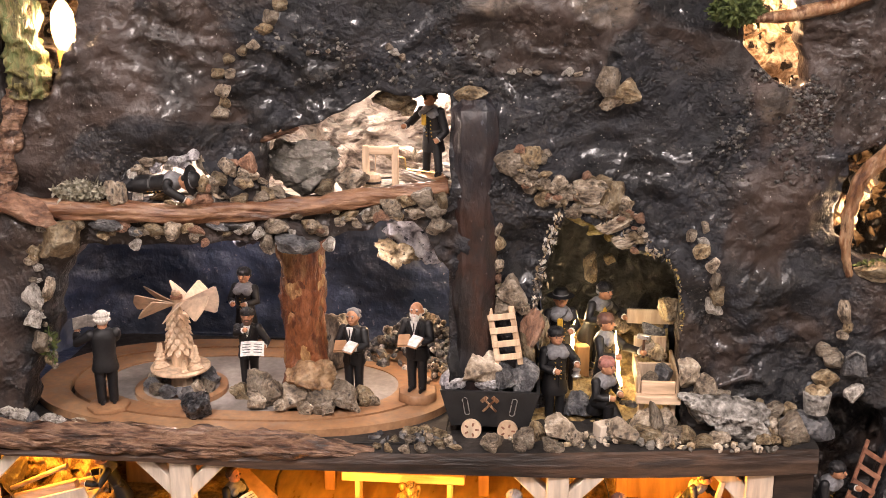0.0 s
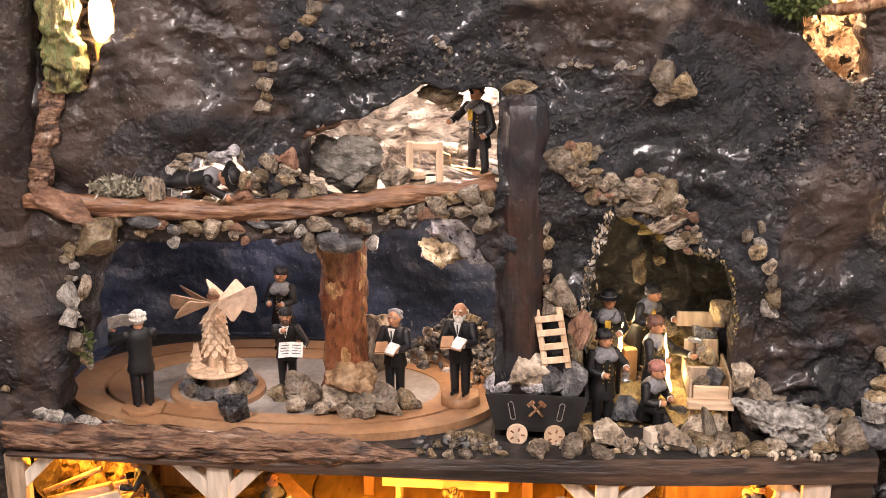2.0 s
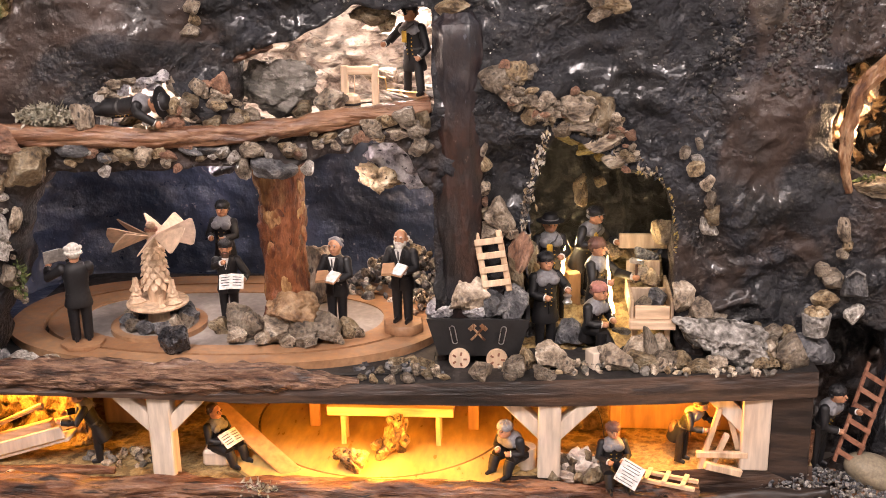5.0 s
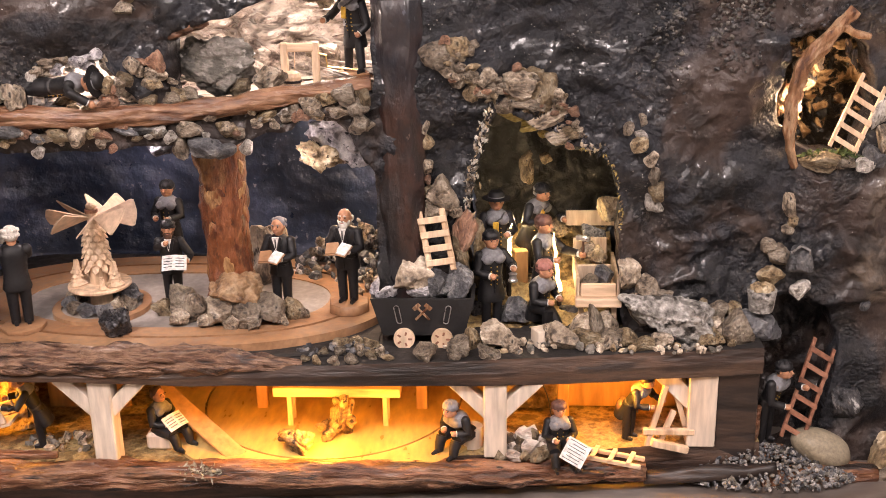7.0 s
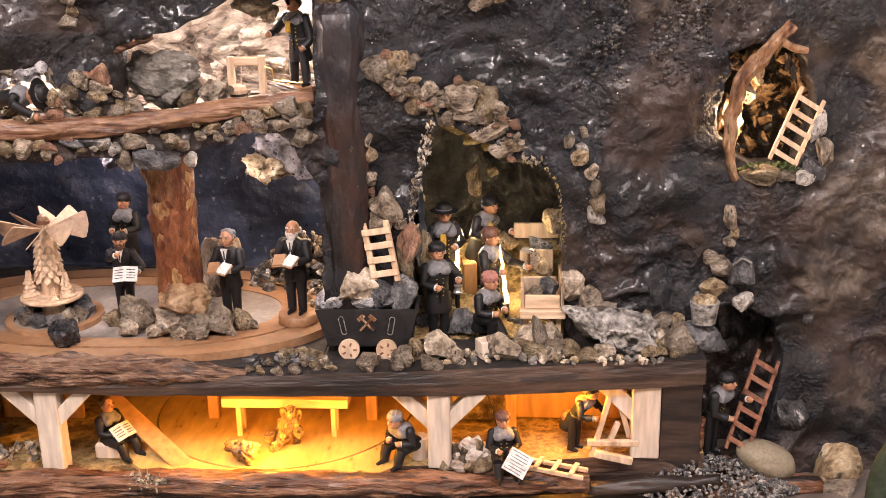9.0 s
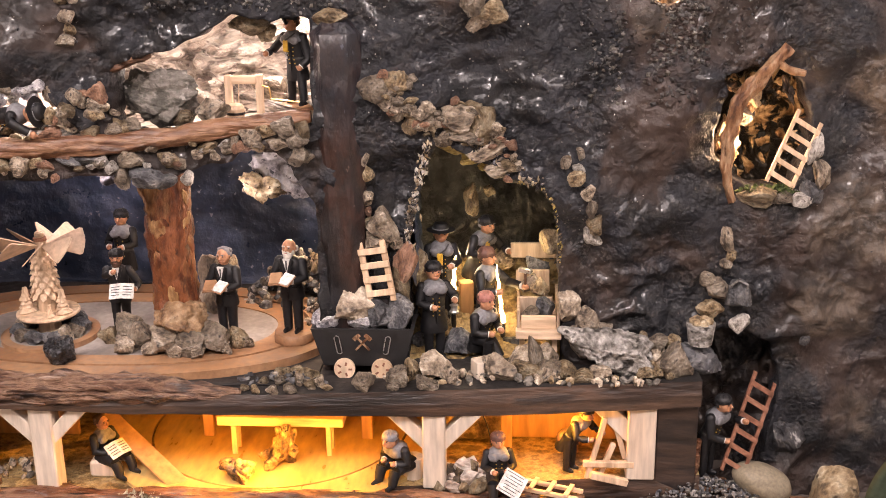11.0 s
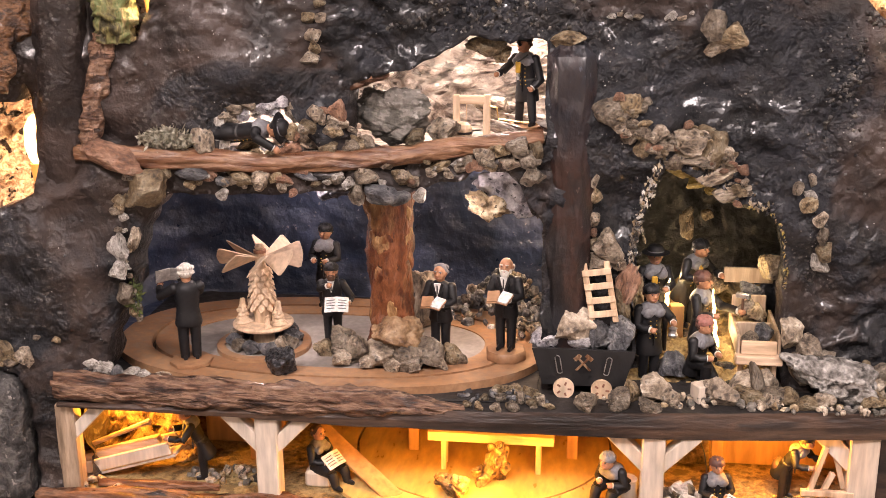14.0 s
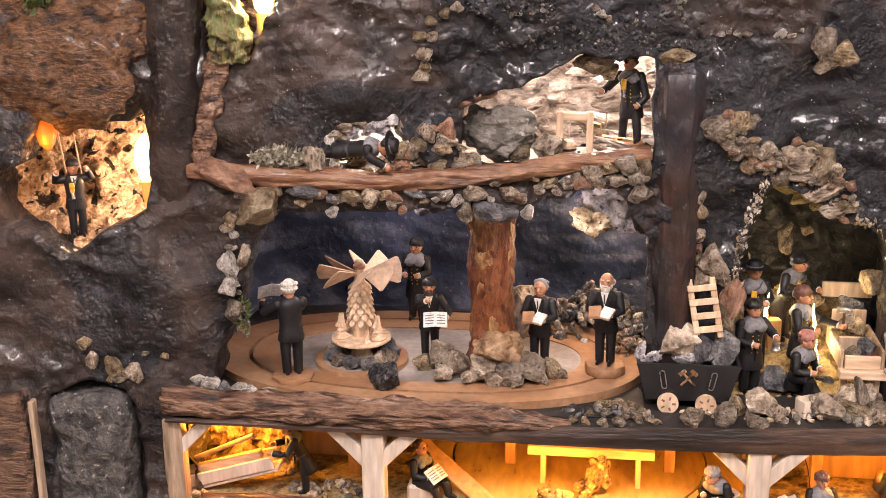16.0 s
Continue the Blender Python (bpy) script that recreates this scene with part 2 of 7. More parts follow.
    link(b.outputs[0], p.inputs["Normal"])
    return m


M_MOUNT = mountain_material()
# pale specks put the hall wall's glints into its colour
M_DARK = material("blue_black_wall", [(0.008, 0.014, 0.030), (0.015, 0.025, 0.048), (0.030, 0.042, 0.072)], 0.42, scale=9, bump=0.9, bump_scale=75,
                  depth=0.004, coat_patches=26.0, spots=((0.08, 0.085, 0.10), 150, 0.66), patches=(((0.85, 0.9, 1.0), (2.4, 2.2, 2.3)), 8.5))
M_COLUMN = material("painted_shaft_column", [(0.007, 0.007, 0.009), (0.02, 0.017, 0.018), (0.045, 0.025, 0.02), (0.018, 0.016, 0.018), (0.05, 0.042, 0.04)], 0.5, scale=13, bump=1.0, bump_scale=70,
                    coat=0.04, stretch=(1.2, 1.2, 0.6), patches=(((0.55, 0.66, 0.9), (0.95, 0.72, 0.62)), 9.0), coat_patches=30.0, ramp_from=0.36, ramp_to=0.66, depth=0.005, spots=((0.12, 0.11, 0.105), 130, 0.68))
M_EDGE = material("worn_brown_black_edge", [(0.012, 0.009, 0.008), (0.04, 0.024, 0.018), (0.095, 0.055, 0.036), (0.028, 0.019, 0.016)], 0.45, scale=16, bump=0.8, bump_scale=110, stretch=(0.25, 1, 1.6), depth=0.003, ramp_from=0.38, ramp_to=0.64, coat_patches=20.0)


def foil_material(name, tones, hole, cut, scale, depth=0.006):
    """Crumpled, gilded bark: bright creased sheets, the shaded hollows between them painted black."""
    m = bpy.data.materials.new(name)
    m.use_nodes = True
    nt = m.node_tree
    n, link = nt.nodes, nt.links.new
    p = n["Principled BSDF"]
    tc = n.new("ShaderNodeTexCoord")
    tex = {}
    for key, kind, size, detail, twist in (("tone", "FBM", scale, 6, 0.2), ("gap", "FBM", scale * 0.7, 7, 0.2), ("fold", "RIDGED_MULTIFRACTAL", scale * 1.4, 6, 0.4), ("grain", "FBM", scale * 5, 4, 0.0)):
        k = n.new("ShaderNodeTexNoise")
        k.noise_type = kind
        k.inputs["Scale"].default_value, k.inputs["Detail"].default_value, k.inputs["Distortion"].default_value = size, detail, twist
        link(tc.outputs["Object"], k.inputs["Vector"])
        tex[key] = k.outputs["Fac"]
    ramp = n.new("ShaderNodeValToRGB")
    els = ramp.color_ramp.elements
    while len(els) < len(tones):
        els.new(0.5)
    for k, c in enumerate(tones):
        els[k].position, els[k].color = 0.32 + 0.36 * k / (len(tones) - 1), (*c, 1)
    link(tex["tone"], ramp.inputs[0])
    lim, mix = n.new("ShaderNodeMapRange"), n.new("ShaderNodeMix")
    lim.inputs[1].default_value, lim.inputs[2].default_value = cut, cut + 0.035
    link(tex["gap"], lim.inputs[0])
    mix.data_type = "RGBA"
    mix.inputs[7].default_value = (*hole, 1)
    link(lim.outputs[0], mix.inputs[0])
    link(ramp.outputs[0], mix.inputs[6])
    link(mix.outputs[2], p.inputs["Base Color"])
    p.inputs["Roughness"].default_value = 0.34
    mul, add, deep, bump = n.new("ShaderNodeMath"), n.new("ShaderNodeMath"), n.new("ShaderNodeMath"), n.new("ShaderNodeBump")
    mul.operation, add.operation, deep.operation = "MULTIPLY", "ADD", "SUBTRACT"
    mul.inputs[1].default_value = 0.35
    link(tex["grain"], mul.inputs[0])
    link(mul.outputs[0], add.inputs[0])
    link(tex["fold"], add.inputs[1])
    link(add.outputs[0], deep.inputs[0])
    link(lim.outputs[0], deep.inputs[1])
    bump.inputs["Strength"].default_value, bump.inputs["Distance"].default_value = 1.0, depth
    link(deep.outputs[0], bump.inputs["Height"])
    link(bump.outputs[0], p.inputs["Normal"])
    return m


M_FOIL = foil_material("crumpled_gold_bark", [(0.20, 0.11, 0.055), (0.52, 0.36, 0.23), (0.75, 0.60, 0.45), (0.38, 0.24, 0.14), (0.66, 0.50, 0.36)], (0.012, 0.008, 0.006), 0.555, 80)
M_FLAME = foil_material("dark_gilded_bark", [(0.10, 0.05, 0.022), (0.36, 0.22, 0.10), (0.62, 0.44, 0.25), (0.20, 0.11, 0.05)], (0.006, 0.005, 0.004), 0.455, 60)
M_PLAT = material("dusty_black_board", [(0.010, 0.009, 0.009), (0.022, 0.019, 0.018), (0.045, 0.037, 0.033)], 0.7, scale=14, bump=0.5, bump_scale=120, spots=((0.09, 0.08, 0.072), 60, 0.62), spot_edge=0.2, depth=0.002)
M_ADIT = material("dark_olive_rock", [(0.006, 0.0065, 0.0085), (0.014, 0.0148, 0.018), (0.034, 0.035, 0.039), (0.012, 0.0125, 0.015)], 0.5, scale=26, bump=1.0, bump_scale=110, depth=0.006, coat_patches=22.0)
M_EARTH = material("yellow_earth", [(0.10, 0.065, 0.025), (0.3, 0.2, 0.08), (0.45, 0.33, 0.15), (0.2, 0.14, 0.06)], 0.7, scale=40, bump=1.0, bump_scale=170, depth=0.004, ramp_from=0.38, ramp_to=0.62)
M_PALE = material("pale_cave_rock", [(0.16, 0.12, 0.10), (0.46, 0.38, 0.32), (0.68, 0.60, 0.53), (0.78, 0.73, 0.67), (0.42, 0.34, 0.29)], 0.5, scale=30, bump=1.0, bump_scale=110, depth=0.010, stretch=(0.6, 1, 1.3),
                  spots=((0.12, 0.09, 0.075), 60, 0.62), spot_edge=0.10, ramp_from=0.36, ramp_to=0.66)
M_GOLD = material("bark_gold_cave", [(0.015, 0.008, 0.004), (0.12, 0.06, 0.025), (0.5, 0.33, 0.17), (0.66, 0.5, 0.32), (0.2, 0.1, 0.045)], 0.5, scale=34, bump=1.0,
                  bump_scale=110, depth=0.008, stretch=(1, 1, 0.55), ramp_from=0.38, ramp_to=0.62)
M_SHAFT = material("dark_shaft_boards", [(0.010, 0.010, 0.013), (0.026, 0.021, 0.021), (0.06, 0.035, 0.026), (0.022, 0.02, 0.022)], 0.45, scale=14, bump=0.6, bump_scale=90,
                   coat=0.1, stretch=(1.5, 1.5, 0.4), patches=(((0.6, 0.65, 0.8), (1.3, 0.95, 0.8)), 7.0), coat_patches=14.0, ramp_from=0.38, ramp_to=0.62)
UNIT = {}


def rock_material(name, colours, rough, spread, dark, cut):
    """A stone at true scale for heaps and slabs, and its twin for single stones, whose coordinates run from -0.5 to 0.5."""
    m = material(name, colours, rough, scale=70, bump=0.9, bump_scale=300, per_object=spread, spots=(dark, 150, cut), ramp_from=0.38, ramp_to=0.62)
    UNIT[name] = material(name + "_lump", colours, rough, scale=2.3, bump=1.0, bump_scale=9, per_object=spread, spots=(dark, 4.5, cut - 0.05), spot_edge=0.16, ramp_from=0.36, ramp_to=0.64, depth=0.0035)
    return m


M_STONE = rock_material("grey_stone", [(0.06, 0.045, 0.033), (0.23, 0.18, 0.13), (0.36, 0.30, 0.23), (0.56, 0.49, 0.40)], 0.6, 0.45, (0.04, 0.034, 0.029), 0.60)
M_OCHRE = rock_material("ochre_stone", [(0.06, 0.04, 0.022), (0.22, 0.155, 0.085), (0.34, 0.265, 0.165), (0.50, 0.43, 0.31)], 0.6, 0.4, (0.05, 0.035, 0.02), 0.60)
M_QUARTZ = rock_material("white_quartz", [(0.16, 0.14, 0.12), (0.42, 0.39, 0.35), (0.6, 0.57, 0.53), (0.75, 0.73, 0.7)], 0.4, 0.2, (0.10, 0.08, 0.06), 0.58)
M_SLATE = rock_material("blue_grey_stone", [(0.035, 0.036, 0.042), (0.09, 0.092, 0.10), (0.16, 0.16, 0.165), (0.32, 0.31, 0.30)], 0.5, 0.35, (0.02, 0.02, 0.024), 0.62)
M_ORE = rock_material("brown_gold_ore", [(0.03, 0.016, 0.007), (0.13, 0.075, 0.03), (0.26, 0.16, 0.07), (0.42, 0.3, 0.16)], 0.4, 0.15, (0.02, 0.012, 0.006), 0.56)
M_PINK = rock_material("reddish_stone", [(0.12, 0.06, 0.04), (0.30, 0.16, 0.10), (0.42, 0.27, 0.19)], 0.65, 0.3, (0.06, 0.03, 0.02), 0.62)
# stone colour with the adit's yellow lamplight mixed in
M_LAMPLIT = rock_material("sulphur_stone", [(0.10, 0.07, 0.015), (0.30, 0.22, 0.05), (0.5, 0.39, 0.12), (0.7, 0.6, 0.3)], 0.4, 0.25, (0.06, 0.045, 0.02), 0.62)
M_VIOLET = rock_material("white_violet_rock", [(0.2, 0.19, 0.21), (0.45, 0.43, 0.46), (0.62, 0.6, 0.62), (0.75, 0.73, 0.73)], 0.5, 0.1, (0.03, 0.03, 0.04), 0.60)
M_COAL = rock_material("coal", [(0.012, 0.012, 0.014), (0.03, 0.03, 0.034), (0.12, 0.12, 0.13)], 0.28, 0.2, (0.2, 0.2, 0.22), 0.66)
M_LILAC = material("lilac_grey_rock", [(0.02, 0.02, 0.028), (0.07, 0.068, 0.088), (0.15, 0.145, 0.18), (0.05, 0.05, 0.066)], 0.45, scale=40, bump=1.0, bump_scale=150, depth=0.005)
M_STREAK = material("white_streaked_dark_rock", [(0.012, 0.012, 0.014), (0.03, 0.03, 0.034), (0.07, 0.07, 0.075), (0.5, 0.49, 0.48)], 0.4, scale=60, bump=1.0, bump_scale=180, depth=0.005, stretch=(1.4, 1, 0.6), ramp_from=0.36, ramp_to=0.66)
M_CRAG = material("grey_crag", [(0.045, 0.042, 0.036), (0.13, 0.12, 0.10), (0.24, 0.22, 0.195), (0.09, 0.085, 0.07)], 0.55, scale=26, bump=1.0, bump_scale=150, depth=0.005, stretch=(0.9, 1, 1.3), spots=((0.42, 0.40, 0.37), 90, 0.64), spot_edge=0.08, ramp_from=0.38, ramp_to=0.62)
M_CRAGD = material("dark_block_rock", [(0.02, 0.02, 0.021), (0.06, 0.058, 0.058), (0.13, 0.124, 0.118), (0.045, 0.043, 0.043)], 0.5, scale=46, bump=1.0, bump_scale=170, depth=0.006, spots=((0.30, 0.28, 0.26), 130, 0.63), coat=0.1, ramp_from=0.38, ramp_to=0.64)
M_CRAGW = material("whitish_crag", [(0.06, 0.054, 0.047), (0.24, 0.225, 0.205), (0.42, 0.40, 0.375), (0.64, 0.62, 0.59), (0.18, 0.16, 0.14)], 0.4, scale=52, bump=1.0, bump_scale=190, depth=0.006, spots=((0.04, 0.036, 0.032), 52, 0.57), spot_edge=0.08, ramp_from=0.36, ramp_to=0.66)
UNIT["pale_cave_rock"] = material("pale_boulder_lump", [(0.3, 0.23, 0.19), (0.6, 0.5, 0.43), (0.72, 0.63, 0.56)], 0.6, scale=2.5, bump=1.0, bump_scale=9, depth=0.005)
UNIT["bark_gold_cave"] = material("golden_rock_lump", [(0.12, 0.06, 0.02), (0.42, 0.28, 0.13), (0.6, 0.46, 0.28)], 0.5, scale=3.0, bump=1.0, bump_scale=10, depth=0.006)
UNIT["dark_shaft_boards"] = M_MOUNT
M_LOG = material("red_brown_bark", [(0.018, 0.008, 0.006), (0.09, 0.034, 0.016), (0.165, 0.064, 0.028), (0.30, 0.155, 0.085), (0.08, 0.034, 0.016), (0.05, 0.022, 0.014)], 0.4, scale=42, bump=1.0, bump_scale=200,
                 stretch=(0.2, 1, 1), depth=0.006, coat=0.2, ramp_from=0.34, ramp_to=0.66, spots=((0.012, 0.006, 0.004), 95, 0.60), spot_edge=0.06)
M_PEELED = material("varnished_peeled_log", [(0.028, 0.011, 0.007), (0.10, 0.04, 0.019), (0.18, 0.078, 0.036), (0.28, 0.15, 0.08), (0.11, 0.046, 0.022), (0.04, 0.018, 0.010)], 0.4, scale=40, bump=1.0, bump_scale=190,
                    stretch=(0.16, 1, 1), depth=0.004, coat=0.22, ramp_from=0.32, ramp_to=0.68, spots=((0.014, 0.007, 0.004), 60, 0.63), spot_edge=0.04)
M_LOGD = material("dark_bark", [(0.012, 0.009, 0.008), (0.06, 0.032, 0.021), (0.22, 0.125, 0.075), (0.09, 0.05, 0.033), (0.03, 0.02, 0.015)], 0.5, scale=55, bump=1.0, bump_scale=220,
                  stretch=(0.22, 1, 1), depth=0.006, coat=0.1, ramp_from=0.36, ramp_to=0.64)
M_LOGF = material("worn_red_brown_bark", [(0.018, 0.011, 0.009), (0.075, 0.036, 0.023), (0.17, 0.085, 0.05), (0.30, 0.18, 0.115), (0.10, 0.05, 0.032), (0.035, 0.02, 0.015)], 0.45, scale=60, bump=1.0, bump_scale=230,
                  stretch=(0.22, 1, 1), depth=0.007, ramp_from=0.34, ramp_to=0.66, spots=((0.34, 0.24, 0.18), 80, 0.64), spot_edge=0.12, coat_patches=24.0)
M_BEAM = material("black_brown_board", [(0.008, 0.007, 0.007), (0.022, 0.016, 0.014), (0.055, 0.034, 0.025), (0.02, 0.015, 0.014)], 0.45, scale=22, bump=0.7, bump_scale=120, ramp_from=0.38, ramp_to=0.62, stretch=(0.2, 1, 1), coat=0.1)
M_TRUNK = material("flaky_pine_bark", [(0.06, 0.024, 0.010), (0.165, 0.072, 0.026), (0.27, 0.14, 0.055), (0.38, 0.23, 0.11), (0.14, 0.06, 0.023)], 0.6, scale=44, bump=1.0, bump_scale=210,
                   depth=0.004, stretch=(1, 1, 0.38), spots=((0.06, 0.028, 0.012), 120, 0.66), patches=(((0.62, 0.34, 0.24), (1.3, 1.35, 1.3)), 16.0), coat_patches=18.0, ramp_from=0.36, ramp_to=0.64)
M_ROOTROCK = material("ochre_brown_boulder", [(0.09, 0.045, 0.02), (0.22, 0.125, 0.06), (0.32, 0.20, 0.105), (0.40, 0.28, 0.17), (0.16, 0.085, 0.04)], 0.55, scale=48, bump=0.8, bump_scale=180, depth=0.003, ramp_from=0.36, ramp_to=0.66)
M_WOOD = material("pale_spruce_wood", [(0.55, 0.37, 0.23), (0.68, 0.49, 0.33), (0.76, 0.58, 0.42)], 0.55, scale=40, bump=0.25, bump_scale=160, stretch=(1, 1, 0.15), depth=0.001)
M_SHAVED = material("smooth_shaved_wood", [(0.57, 0.41, 0.285), (0.63, 0.465, 0.33)], 0.5, scale=30, bump=0.08, bump_scale=120)
M_WOODX = material("pale_spruce_plank", [(0.55, 0.37, 0.23), (0.68, 0.49, 0.33), (0.76, 0.58, 0.42)], 0.55, scale=40, bump=0.25, bump_scale=160, stretch=(0.15, 1, 1), depth=0.001)
M_LIME = material("limed_wood", [(0.58, 0.47, 0.37), (0.65, 0.55, 0.45), (0.7, 0.61, 0.51)], 0.6, scale=16, bump=0.3, bump_scale=150, stretch=(1, 1, 0.15), depth=0.001)
M_AGED = material("aged_grey_wood", [(0.20, 0.14, 0.09), (0.40, 0.29, 0.20), (0.52, 0.40, 0.29), (0.28, 0.19, 0.13)], 0.6, scale=50, bump=0.8, bump_scale=180, stretch=(1, 1, 0.12), depth=0.002)
M_RED = material("red_stained_wood", [(0.15, 0.06, 0.035), (0.26, 0.11, 0.065), (0.33, 0.16, 0.10)], 0.55, scale=40, bump=0.3, bump_scale=160)
M_TAN = material("ochre_painted_board", [(0.26, 0.13, 0.065), (0.36, 0.195, 0.10), (0.43, 0.255, 0.14)], 0.45, scale=11, bump=0.2, bump_scale=130, spots=((0.30, 0.22, 0.16), 26, 0.60), spot_edge=0.2)
M_GREY = material("grey_painted_board", [(0.22, 0.19, 0.17), (0.33, 0.295, 0.27), (0.41, 0.37, 0.34)], 0.55, scale=14, bump=0.2, bump_scale=120)
M_ORANGE = material("orange_wood_panel", [(0.38, 0.19, 0.07), (0.5, 0.28, 0.11), (0.58, 0.35, 0.15)], 0.5, scale=16, bump=0.25, bump_scale=120, stretch=(1, 1, 0.2))
M_SHELF = material("grey_brown_shelf", [(0.09, 0.075, 0.065), (0.15, 0.125, 0.11), (0.2, 0.17, 0.15)], 0.55, scale=10, bump=0.2, bump_scale=100, stretch=(0.3, 1, 1))
M_MOSS = material("dry_moss", [(0.17, 0.15, 0.10), (0.36, 0.335, 0.255), (0.52, 0.50, 0.42)], 0.9, scale=120, bump=0.8, bump_scale=320)
M_GREEN = material("green_moss", [(0.03, 0.05, 0.012), (0.08, 0.11, 0.03), (0.15, 0.17, 0.05)], 0.9, scale=140, bump=0.8, bump_scale=320)
M_LICHEN = material("green_painted_root", [(0.05, 0.04, 0.015), (0.22, 0.19, 0.07), (0.13, 0.17, 0.06), (0.36, 0.29, 0.13), (0.16, 0.09, 0.04)], 0.5, scale=60, bump=1.0, bump_scale=200, stretch=(1, 1, 0.3), depth=0.006, ramp_from=0.36, ramp_to=0.64)
M_BRANCH = material("peeled_branch", [(0.07, 0.026, 0.012), (0.20, 0.09, 0.04), (0.30, 0.155, 0.075), (0.42, 0.27, 0.16), (0.13, 0.055, 0.025)], 0.45, scale=55, bump=1.0, bump_scale=190, stretch=(1, 1, 0.35), depth=0.004, ramp_from=0.36, ramp_to=0.64)
M_BLACK = plain("black_cloth_paint", (0.0085, 0.0085, 0.0105), 0.55)
M_SKIN = plain("carved_skin_paint", (0.50, 0.245, 0.135), 0.5)
M_HAIRW = plain("white_hair_paint", (0.7, 0.66, 0.6), 0.6)
M_HAIRB = plain("brown_hair_paint", (0.10, 0.05, 0.03), 0.6)
M_COLLAR = plain("grey_collar_paint", (0.2, 0.2, 0.215), 0.6)
M_PAPER = plain("white_paper", (0.75, 0.73, 0.7), 0.7)
M_INK = plain("ink", (0.06, 0.06, 0.06), 0.7)
M_YELLOW = plain("brass_yellow", (0.6, 0.36, 0.04), 0.4)
M_BROWNHAT = plain("brown_cap_paint", (0.13, 0.06, 0.045), 0.6)
M_ROSE = plain("rose_cap_paint", (0.4, 0.17, 0.14), 0.6)
M_IRON = material("black_iron_paint", [(0.012, 0.012, 0.013), (0.02, 0.02, 0.022)], 0.55, scale=50, bump=0.2)
M_STEEL = material("bright_steel", [(0.45, 0.45, 0.46), (0.6, 0.6, 0.6)], 0.35, scale=60, bump=0.1, metal=0.9)
M_BRASS = material("brass_wire", [(0.6, 0.4, 0.15), (0.75, 0.53, 0.22)], 0.35, scale=60, bump=0.1, metal=0.9)
M_BULB = glow("lit_bulb", (1.0, 0.66, 0.27), 7)
M_TINT = glow("orange_lit_bulb", (0.75, 0.13, 0.008), 1.0)
# sleeve's emission stands in for bulb light shining through it
M_SOCKET = glow("lit_candle_sleeve", (0.85, 0.36, 0.07), 0.55)


# ---- mesh helpers ----
def link_mesh(name, bm, mats, parent=None, label="", smooth=True):
    me = bpy.data.meshes.new(name)
    for f in bm.faces:
        f.smooth = smooth
    bm.to_mesh(me)
    bm.free()
    for m in mats if isinstance(mats, (list, tuple)) else [mats]:
        me.materials.append(m)
    ob = new(name, me)
    if parent:
        ob.parent = parent
    if label:
        ob["label"] = label
    return ob


def part(name, bm, mats, parent, label="", smooth=False):
    return link_mesh(name, bm, mats, parent, label, smooth)


def raw_mesh(name, verts, faces, mats, parent=None, smooth=True):
    me = bpy.data.meshes.new(name)
    me.from_pydata(verts, [], faces)
    if smooth:
        me.polygons.foreach_set("use_smooth", [True] * len(me.polygons))
    me.update()
    for m in mats if isinstance(mats, (list, tuple)) else [mats]:
        me.materials.append(m)
    ob = new(name, me)
    if parent:
        ob.parent = parent
    return ob


def thing(name, label, category, place=(0, 0, 0), turn=(0, 0, 0), group=""):
    ob = new(name)
    ob.matrix_world = pose(*place, *turn)
    return tagged(ob, label, category, group)


def box(bm, c, s, m=None, bevel=0.0, mat=0):
    """A bevelled box of size s round c, turned by m."""
    made = bmesh.ops.create_cube(bm, size=1)["verts"]
    bmesh.ops.scale(bm, vec=s, verts=made)
    if bevel:
        edges = list({e for v in made for e in v.link_edges})
        res = bmesh.ops.bevel(bm, geom=edges, offset=bevel, segments=1, affect="EDGES", profile=0.7)
        made = list({v for f in res["faces"] for v in f.verts} | {v for v in made if v.is_valid})
    t = Matrix.Translation(c) @ (m or Matrix())
    bmesh.ops.transform(bm, matrix=t, verts=made)
    for f in {f for v in made for f in v.link_faces}:
        f.material_index = mat
    return made


def tube(bm, pts, radii, sides=10, mat=0, flat=1.0, wobble=0.0, seed=0.0, grain=0.0):
    """A swept tube through pts with capped ends; radii one for each point; flat squeezes it along y."""
    pts = [Vector(p) for p in pts]
    rings = []
    for i, p in enumerate(pts):
        d = (pts[min(i + 1, len(pts) - 1)] - pts[max(i - 1, 0)]).normalized()
        a = d.cross(Vector((0, 1, 0)))
        if a.length < 0.3:
            a = d.cross(Vector((1, 0, 0)))
        a.normalize()
        b = d.cross(a).normalized()
        ring = []
        for k in range(sides):
            w = 2 * math.pi * k / sides
            r = radii[i]
            if wobble:
                r *= 1 + wobble * noise.noise(Vector((math.cos(w) * 1.5, math.sin(w) * 1.5, seed + i * 0.16)))
            if grain:
                r *= 1 - grain * max(0.0, 1 - 3.5 * abs(noise.noise(Vector((math.cos(w) * 2.6, math.sin(w) * 2.6, seed * 3 + i * 0.10))))) + 0.5 * grain * noise.noise(Vector((math.cos(w) * 5, math.sin(w) * 5, seed + i * 0.3)))
            ring.append(bm.verts.new(p + a * (math.cos(w) * r) + b * (math.sin(w) * r * flat)))
        rings.append(ring)
    for r0, r1 in zip(rings, rings[1:]):
        for k in range(sides):
            bm.faces.new((r0[k], r0[(k + 1) % sides], r1[(k + 1) % sides], r1[k])).material_index = mat
    bm.faces.new(rings[0][::-1]).material_index = mat
    bm.faces.new(rings[-1]).material_index = mat


